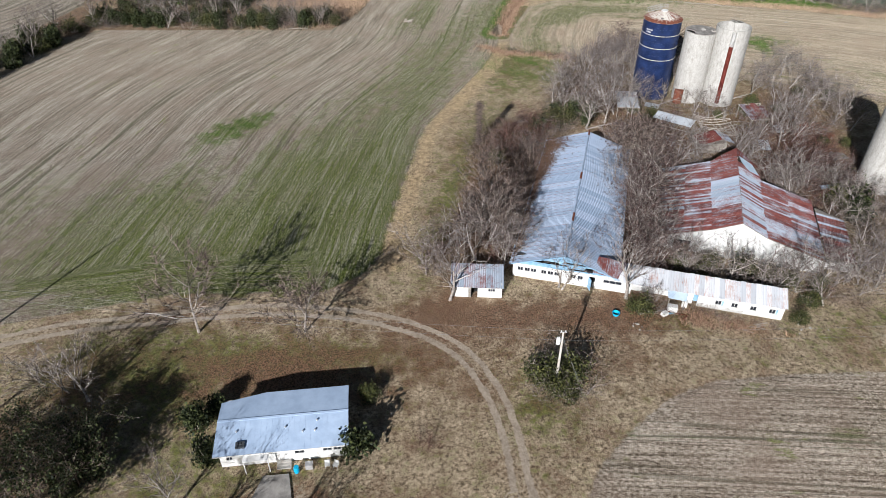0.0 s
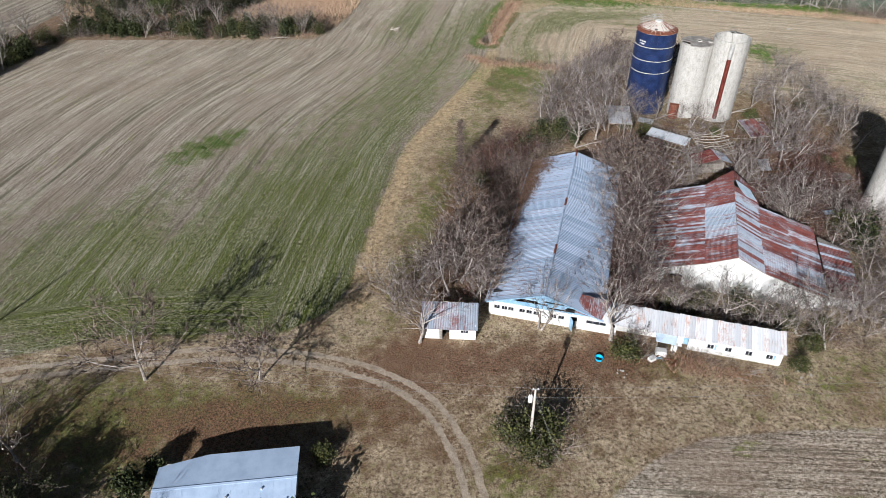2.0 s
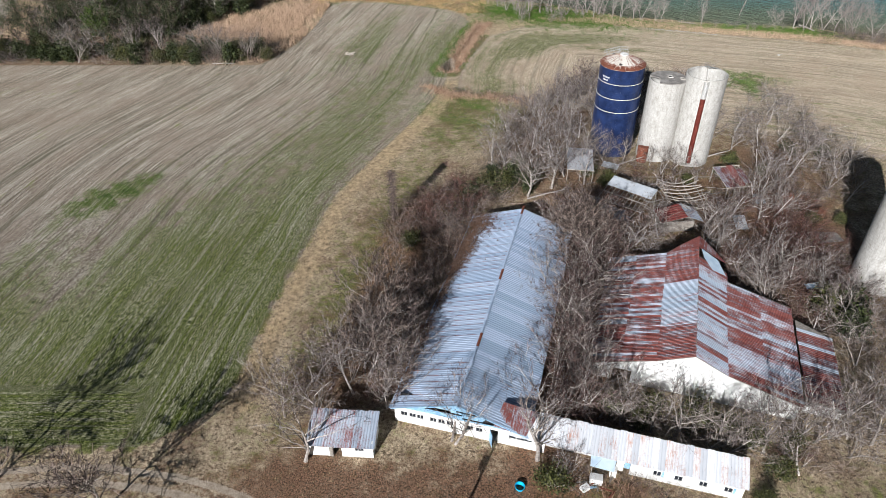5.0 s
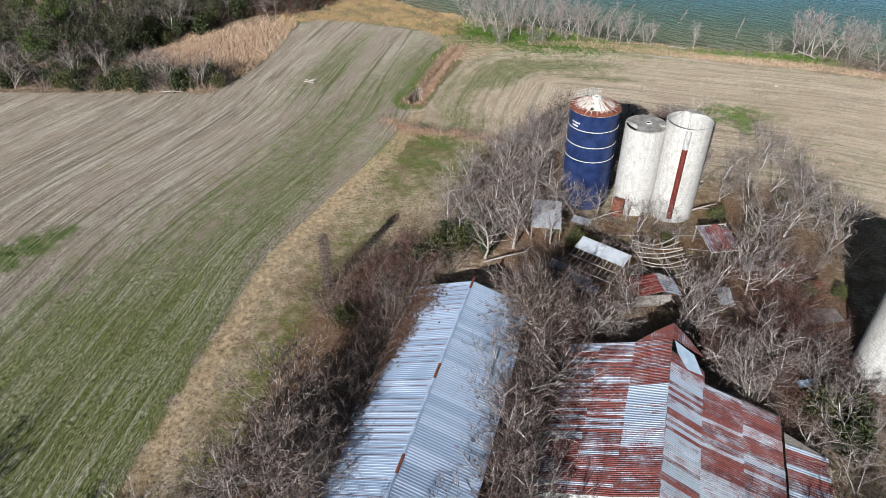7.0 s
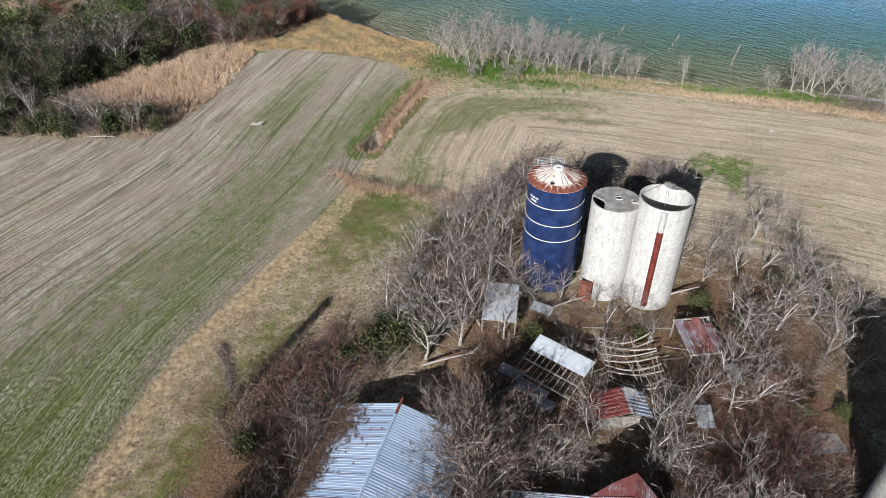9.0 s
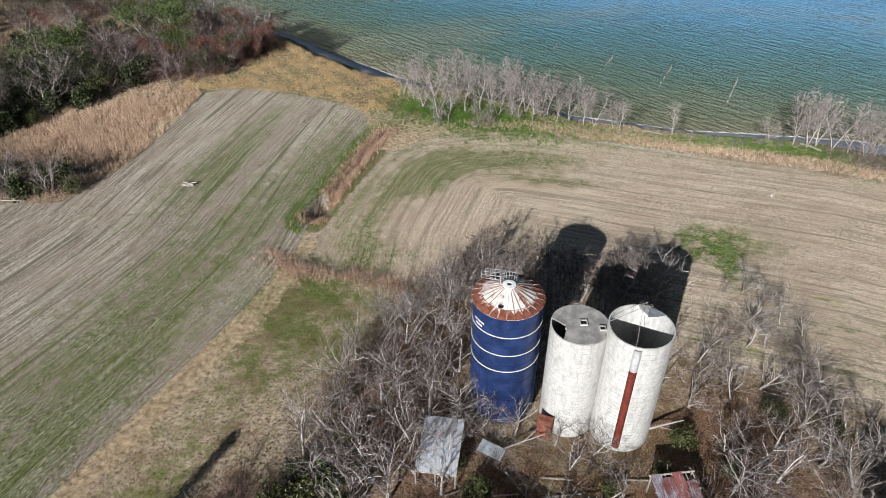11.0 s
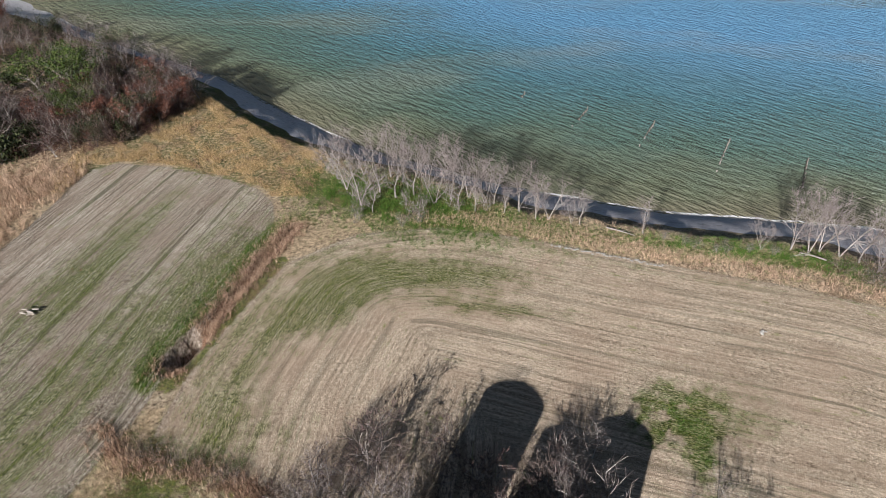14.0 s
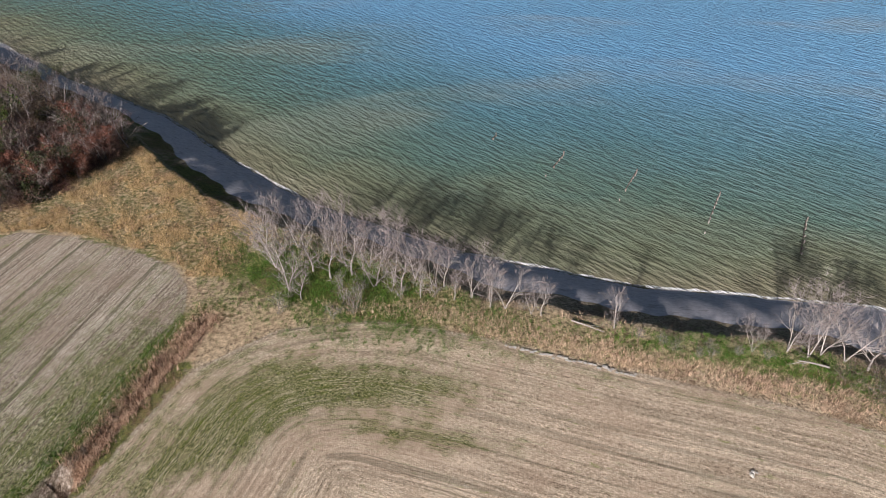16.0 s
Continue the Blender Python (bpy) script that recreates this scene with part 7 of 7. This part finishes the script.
def utility_pole(x, y, h, label, can=False):
    ob = empty("utility_pole", pose(x, y, 0), label, "pole", "power line")
    bm = bmesh.new()
    lathe(bm, [(0.17, -0.3), (0.165, h * 0.3), (0.14, h * 0.7), (0.11, h), (0.02, h + 0.03)], 12)
    part("pole", bm, M["pole_wood"], ob)
    bm = bmesh.new()
    for sx in (-0.25, 0.25):
        lathe(bm, [(0.03, h + 0.02), (0.06, h + 0.08), (0.04, h + 0.14), (0.055, h + 0.2), (0.01, h + 0.24)], 8)
        bmesh.ops.translate(bm, vec=(sx, 0, 0), verts=bm.verts[-40:])
    part("insulator", bm, M["white_paint"], ob)
    part("bracket", boxed((-0.4, -0.05, h - 0.08), (0.4, 0.05, h + 0.02)), M["steel"], ob)
    if can:
        bm = bmesh.new()
        lathe(bm, [(0.02, h - 1.75), (0.24, h - 1.75), (0.25, h - 1.0), (0.22, h - 0.92), (0.02, h - 0.88)], 18)
        bmesh.ops.translate(bm, vec=(-0.46, -0.1, 0), verts=bm.verts)
        tank = part("transformer", bm, M["white_paint"], ob, "pale grey drum transformer")
        bm = bmesh.new()
        for k in (-0.1, 0.1):
            lathe(bm, [(0.03, h - 0.9), (0.05, h - 0.8), (0.03, h - 0.62), (0.01, h - 0.6)], 8)
            bmesh.ops.translate(bm, vec=(-0.46 + k, -0.1, 0), verts=bm.verts[-32:])
        part("bushing", bm, M["white_paint"], tank)
        part("hanger", boxed((-0.25, -0.15, h - 1.5), (-0.1, -0.05, h - 1.1)), M["steel"], ob)
    return ob


def wire(a, b, sag, label, r=0.010):
    pts = []
    for k in range(25):
        t = k / 24
        p = Vector(a).lerp(Vector(b), t)
        p.z -= sag * 4 * t * (1 - t)
        pts.append(tuple(p))
    v, f = tubes([(pts, [r] * 25, 4)])
    tagged(new("power_wire", mesh_of("power_wire", v, f, M["wire"])), label, "wire", "power line")


utility_pole(15.1, 44.4, 8.9, "bleached wooden utility pole with a drum transformer", True)
utility_pole(-61.2, 50.4, 12.4, "tall bleached wooden utility pole at the field's edge")
utility_pole(92.0, 46.5, 9.2, "bleached wooden utility pole beside the stubble field")
for z, s in ((0.15, 0.9), (-1.3, 1.0)):
    wire((15.1, 44.4, 8.9 + z), (-61.2, 50.4, 12.4 + z), s, "thin aluminium power wire between poles")
    wire((15.1, 44.4, 8.9 + z), (92.0, 46.5, 9.2 + z), s, "thin aluminium power wire between poles")
for k in (0.0, 0.5):
    wire((15.1, 44.4, 8.2 - k), (18.2 + k, 40.6 - k, 0.0), 0.0, "taut steel guy wire of the pole", 0.008)

# ---- yard things ----
M["rubble"] = plain("pale_rubble", (0.36, 0.33, 0.29), (0.62, 0.59, 0.54), 3.0, 0.9, 0.6)


def tub():
    ob = empty("plastic_tub", pose(25.2, 56.8, 0), "bright blue plastic tub standing on the grass", "tub")
    bm = bmesh.new()
    lathe(bm, [(0.40, 0), (0.50, 0.42), (0.54, 0.43), (0.54, 0.46), (0.48, 0.46), (0.39, 0.06), (0.01, 0.05)], 28)
    part("body", bm, M["cyan"], ob)


def cabinet(x, y, turn, w, d, h, label, m):
    ob = empty("appliance", pose(x, y, 0, 0, 0, turn), label, "appliance", "yard junk")
    part("body", boxed((0, 0, 0), (w, d, h)), m, ob)
    door = part("door", boxed((0.03, -0.03, 0.05), (w - 0.03, -0.002, h - 0.05)), m, ob)
    part("handle", boxed((w - 0.10, -0.07, h * 0.5), (w - 0.07, -0.03, h * 0.8)), M["steel"], door)


def plank(x, y, z, turn, n, w, label, m, tilt=0.0):
    ob = new("plank", bpy.data.meshes.new("plank"))
    bm = boxed((0, 0, 0), (n, w, 0.04))
    bm.to_mesh(ob.data)
    bm.free()
    ob.data.materials.append(m)
    ob.matrix_world = pose(x, y, z, 0, -tilt, turn)
    tagged(ob, label, "plank", "loose planks")


ruin_rng = random.Random(31)
for k in range(64):
    x, y = ruin_rng.gauss(55, 6.5), ruin_rng.gauss(112, 5.0)
    plank(x, y, 0.05 + 0.25 * ruin_rng.random(), ruin_rng.choice((0, 5, 90, 30, -35)) + ruin_rng.gauss(0, 14), ruin_rng.uniform(1.2, 4.2), 0.16, "bleached board fallen among the ruined sheds", ruin_rng.choice((M["pale_wood"], M["grey_wood"])), ruin_rng.uniform(0, 9))
tub()
cabinet(32.4, 57.3, -12, 1.3, 0.8, 0.9, "white chest freezer dumped by the shed porch", M["white_paint"])
cabinet(34.6, 58.2, -20, 0.7, 0.7, 1.0, "white washing machine dumped by the shed wall", M["white_paint"])
cabinet(31.6, 56.2, 30, 0.9, 0.6, 0.5, "overturned white cabinet lying in weeds", M["white_paint"])
junk_rng = random.Random(8)
for k in range(9):
    x, y = 33.2 + junk_rng.uniform(-1.4, 1.6), 57.0 + junk_rng.uniform(-0.8, 0.9)
    plank(x, y, 0.02 + 0.05 * k, junk_rng.uniform(0, 360), junk_rng.uniform(0.7, 1.8), 0.16, "loose weathered plank in the junk heap", junk_rng.choice((M["grey_wood"], M["pale_blue"], M["rust"])))
for k in range(7):
    plank(42.5 + junk_rng.uniform(-2, 2.4), 54.6 + junk_rng.uniform(-0.6, 0.4) - 0.1 * k, 0.02 + 0.01 * k, junk_rng.uniform(-40, 20), junk_rng.uniform(0.9, 2.0), 0.18, "loose weathered plank lying in the grass", M["pale_wood"])


def rubble(x, y, n, spread, size, label, m, seed, name="rubble_heap"):
    """A heap of broken stones, each a part of its own."""
    g = random.Random(seed)
    ob = empty(name, pose(x, y, 0), label, "rubble")
    for _ in range(n):
        bm = bmesh.new()
        bmesh.ops.create_icosphere(bm, subdivisions=1, radius=size * g.uniform(0.5, 1.2))
        for v in bm.verts:
            v.co *= g.uniform(0.7, 1.2)
            v.co.z *= 0.6
        bmesh.ops.translate(bm, vec=(g.gauss(0, spread), g.gauss(0, spread), size * 0.3), verts=bm.verts)
        part("stone", bm, m, ob)


rubble(27.6, 54.3, 7, 0.5, 0.18, "few pale broken blocks in the grass", M["rubble"], 1)
rubble(50.5, 53.6, 5, 0.9, 0.2, "few pale stones beside the lane", M["rubble"], 2)
rubble(63.0, 52.2, 14, 2.2, 0.3, "brown clods on a bare earth mound", M["rust"], 3)
rubble(102.1, 179.6, 6, 0.6, 0.28, "pale stones lying in the stubble", M["rubble"], 4)


def log_pile(x, y):
    ob = empty("log_pile", pose(x, y, 0), "small heap of pale logs and a stump", "logs")
    g = random.Random(4)
    for k in range(9):
        a = radians(g.uniform(-50, 50))
        p = Vector((g.gauss(0, 0.5), g.gauss(0, 0.35), 0.12 + 0.06 * k))
        d = Vector((math.cos(a), math.sin(a), g.uniform(-0.05, 0.1))) * g.uniform(0.3, 0.7)
        v, f = tubes([([tuple(p - d), tuple(p), tuple(p + d)], [0.12, 0.11, 0.09], 8)])
        new("log", mesh_of("log", v, f, M["pale_wood"])).parent = ob
    v, f = tubes([([(0.2, 0, -0.1), (0.2, 0, 0.5), (0.2, 0, 0.6)], [0.4, 0.3, 0.02], 10)])
    new("stump", mesh_of("stump", v, f, M["grey_wood"])).parent = ob


log_pile(-7.0, 182.0)
for x, y, s in ((8.7, 178.5, 11), (-5.3, 192.7, 12), (-43, 92, 13)):
    rubble(x, y, 4, 0.5, 0.16, "dark clods and roots in the stubble", M["rust"], s)

# pale washed-up boards along the edge of the far field
for k in range(34):
    t = k / 33
    x, y = 73.5 + 17.5 * t + junk_rng.uniform(-0.3, 0.3), 200.6 - 5.4 * t + junk_rng.uniform(-0.25, 0.25)
    plank(x, y, 0.10, -17 + junk_rng.uniform(-25, 25), junk_rng.uniform(0.3, 0.8), 0.3, "pale broken board at the field's edge", M["rubble"], junk_rng.uniform(0, 12))


def fallen(a, b, r, label, m, forks=3, seed=1):
    """A fallen trunk with a few broken boughs."""
    g = random.Random(seed)
    a, b = np.array(a, float), np.array(b, float)
    d = (b - a) / np.linalg.norm(b - a)
    tb = [([a, (a + b) / 2 + np.array((0, 0, 0.1)), b], [r, r * 0.8, r * 0.4], 7)]
    for k in range(forks):
        p, q, _ = limb(g, a + (b - a) * g.uniform(0.4, 0.9), side_way(g, d, 0.7), np.linalg.norm(b - a) * 0.35, r * 0.4, r * 0.12, 4, 0.15, 0.03)
        tb.append((p, q, 5))
    v, f = tubes(tb)
    tagged(new("fallen_tree", mesh_of("fallen_tree", v, f, m)), label, "tree", "fallen trees")


fallen((65.2, 125.6, 0.4), (70.5, 126.4, 1.6), 0.16, "bleached fallen trunk propped against a silo", M["bark_pale"], 1, 1)
fallen((31.5, 111.8, 0.5), (38.0, 113.2, 1.4), 0.15, "bleached fallen trunk in the scrub", M["bark_pale"], 2, 2)
fallen((47.0, 122.0, 0.4), (54.0, 124.2, 1.6), 0.13, "grey fallen trunk across the ruins", M["bark_pale"], 3, 3)
fallen((-40.5, 176.0, 0.15), (-34.8, 175.6, 0.4), 0.14, "bleached fallen trunk at the hedge", M["bark_pale"], 2, 4)
fallen((84.0, 206.2, 0.2), (88.5, 203.6, 0.3), 0.13, "bleached fallen trunk on the bluff's edge", M["bark_pale"], 3, 5)
fallen((118.5, 197.0, 0.3), (113.2, 196.2, 2.4), 0.16, "leaning pale broken tree on the bluff", M["bark_pale"], 4, 6)


def rusty_hood():
    ob = empty("feed_hood", pose(54.1, 125.6, 0, 0, 0, -20), "rust-red curved tin hood at a silo's foot", "hood")
    bm = bmesh.new()
    n = 9
    ring = [[bm.verts.new((0.95 * math.cos(math.pi + math.pi * k / (n - 1)), 0.95 * math.sin(math.pi + math.pi * k / (n - 1)), z)) for k in range(n)] for z in (0.0, 3.1)]
    for k in range(n - 1):
        bm.faces.new((ring[0][k], ring[0][k + 1], ring[1][k + 1], ring[1][k]))
    bm.faces.new(ring[1])
    part("shell", bm, M["rust"], ob)
    part("back", boxed((-0.95, 0.0, 0), (0.95, 0.06, 3.1)), M["rust"], ob)


rusty_hood()


def pad(corners, label):
    me = bpy.data.meshes.new("concrete_pad")
    bm = slabbed([(x, y, 0.12) for x, y in corners], 0.3)
    bm.to_mesh(me)
    bm.free()
    me.materials.append(M["lid"])
    tagged(new("concrete_pad", me), label, "slab", "concrete pads")


pad([(73.9, 98.9), (79.3, 99.6), (79.1, 102.0), (73.8, 102.3)], "grey concrete pad littered with leaves")
pad([(70.9, 95.0), (74.4, 94.8), (74.2, 97.0), (71.2, 97.6)], "cracked grey concrete pad under bare trees")
pad([(-18.9, 27.6), (-13.9, 27.8), (-15.1, 32.4), (-17.8, 32.2)], "grey concrete patio before the house door")


def scrap(x, y, z, turn, w, d, tilt, m, label):
    ob = new("tin_sheet", bpy.data.meshes.new("tin_sheet"))
    bm = bmesh.new()
    n = 6
    rows = [[bm.verts.new((w * i / n, d * j, 0.06 * math.sin(3 * i + j))) for i in range(n + 1)] for j in (0, 1)]
    for i in range(n):
        bm.faces.new((rows[0][i], rows[0][i + 1], rows[1][i + 1], rows[1][i]))
    bmesh.ops.solidify(bm, geom=bm.faces[:], thickness=0.02)
    bm.to_mesh(ob.data)
    bm.free()
    ob.data.materials.append(m)
    ob.matrix_world = pose(x, y, z, tilt, 0, turn)
    tagged(ob, label, "sheet", "loose tin sheets")


scrap(42.6, 108.2, 0.7, -38, 4.2, 1.7, 14, M["tin_white"], "crumpled bright tin sheet fallen from a shed")
scrap(44.6, 105.6, 0.5, -30, 2.6, 1.5, 10, M["tin_white"], "crumpled bright tin sheet fallen from a shed")
scrap(40.8, 110.4, 1.1, -36, 3.2, 1.4, 16, M["half_rusty"], "dull tin sheet fallen from a shed")
scrap(69.3, 109.4, 0.6, 10, 1.8, 2.0, 25, M["tin_white"], "bright tin sheet leaning in the scrub")
scrap(63.4, 102.2, 0.6, 0, 2.0, 2.8, 18, M["tin_white"], "pale tin sheet lying in the brambles")
scrap(46.0, 122.6, 0.6, -30, 3.0, 1.6, 12, M["tin_white"], "dull tin sheet beside the navy silo")
scrap(67.4, 86.6, 1.4, 10, 2.4, 1.0, 8, M["tarp"], "pale blue sheet at the end of the barn")

# by the house
def drum(x, y):
    ob = empty("barrel", pose(x, y, 0), "teal plastic barrel beside the house steps", "barrel")
    bm = bmesh.new()
    lathe(bm, [(0.26, 0), (0.30, 0.2), (0.30, 0.7), (0.26, 0.88), (0.01, 0.88)], 20)
    part("body", bm, M["cyan"], ob)
    hoop(ob, 0.298, 0.28, 0.05, 0.015, M["cyan"], "rib")
    hoop(ob, 0.298, 0.58, 0.05, 0.015, M["cyan"], "rib")


def garden_chair(x, y, turn):
    ob = empty("garden_chair", pose(x, y, 0, 0, 0, turn), "white plastic garden chair by the house wall", "chair")
    for sx in (0.0, 0.46):
        for sy in (0.0, 0.42):
            part("leg", boxed((sx, sy, 0), (sx + 0.05, sy + 0.05, 0.42)), M["white_paint"], ob)
    part("seat", boxed((-0.02, -0.02, 0.42), (0.53, 0.49, 0.46)), M["white_paint"], ob)
    part("backrest", boxed((-0.02, 0.46, 0.47), (0.53, 0.50, 0.92)), M["white_paint"], ob)
    for sx in (-0.03, 0.50):
        part("armrest", boxed((sx, 0.0, 0.62), (sx + 0.05, 0.45, 0.66)), M["white_paint"], ob)


drum(-14.3, 32.7)
garden_chair(-11.3, 33.0, 10)
garden_chair(-10.5, 33.1, -20)
cabinet(-13.4, 32.9, 6, 0.8, 0.6, 0.7, "grey steel air-conditioner box by the house", M["steel"])

# leaves piled on the long barn's eave
leaf_rng = random.Random(12)
M["leaf_brown"] = leafy("brown_fallen_leaves", (0.060, 0.034, 0.024), (0.20, 0.125, 0.085), 0.9)
BARN = pose(11.9, 65.6, 0, 0, 0, -15.5)
for y0, n, w, r in ((36.5, 9000, 1.9, 1.6), (30.5, 9000, 1.25, 2.2), (26.0, 6000, 0.8, 1.8), (19.5, 2600, 0.5, 1.9), (12.0, 2200, 0.45, 1.9), (5.0, 2600, 0.6, 1.9)):
    ob = empty("leaf_heap", BARN, "brown fallen leaves piled on the barn's eave", "leaves", "leaf heaps")
    cs = []
    for _ in range(n // 10):
        x, y = abs(leaf_rng.gauss(0, w)) - 0.3, y0 + leaf_rng.gauss(0, r)
        cs.append((x, min(y, 39.2), 2.46 + (x + 0.4) * 0.335 + 0.09))
    v, f = leaves(leaf_rng, cs, 0.075, 10, 0.14, 0.12)
    tagged(new("leaf_layer", mesh_of("leaf_layer", v, f, M["leaf_brown"])), kind="stuff").parent = ob

# ---- old groynes in the water ----
M["dry_post"] = plain("bleached_piling", (0.06, 0.05, 0.04), (0.36, 0.33, 0.29), 1.2, 0.9, 0.4)
M["wet_wood"] = plain("wet_dark_timber", (0.045, 0.038, 0.030), (0.15, 0.125, 0.10), 1.5, 0.7, 0.4)


def groyne(x, y, turn, posts):
    ob = empty("groyne", pose(x, y, WATER, 0, 0, turn), "row of old wooden pilings standing in the water", "pilings", "groynes")
    g = random.Random(int(x))
    prev = None
    for d, h in posts:
        v, f = tubes([([(0, -d, -2.5), (g.gauss(0, 0.08), -d, h), (0, -d, h + 0.03)], [0.17, 0.14, 0.02], 8)])
        new("piling", mesh_of("piling", v, f, M["dry_post"])).parent = ob
        if prev is not None and d - prev < 3.2:
            part("waler", boxed((-0.28, -d, 0.05), (-0.15, -prev, 0.42)), M["wet_wood"], ob)
        prev = d


for x, y, posts in ((76.6, 288.3, ((0, 1.1), (2.2, 0.5))), (92.9, 277.8, ((0, 1.3), (1.5, 0.6), (3.0, 0.7), (4.8, 0.5), (7.0, 0.5), (12.0, 0.6))), (109.0, 269.2, ((0, 1.2), (1.4, 0.6), (2.9, 0.5), (4.6, 0.8), (6.2, 0.5), (9.3, 0.7), (14.0, 0.6))), (125.2, 258.9, ((0, 1.3), (1.8, 0.8), (3.6, 0.6), (5.8, 0.9), (8.0, 0.6), (10.5, 0.6), (12.4, 0.9), (16.5, 0.5))), (140.5, 249.1, ((0, 1.2), (1.8, 0.7), (3.5, 0.8), (6.4, 0.5), (9.0, 0.7), (11.6, 0.6), (13.4, 0.6)))):
    groyne(x, y, -27, posts)
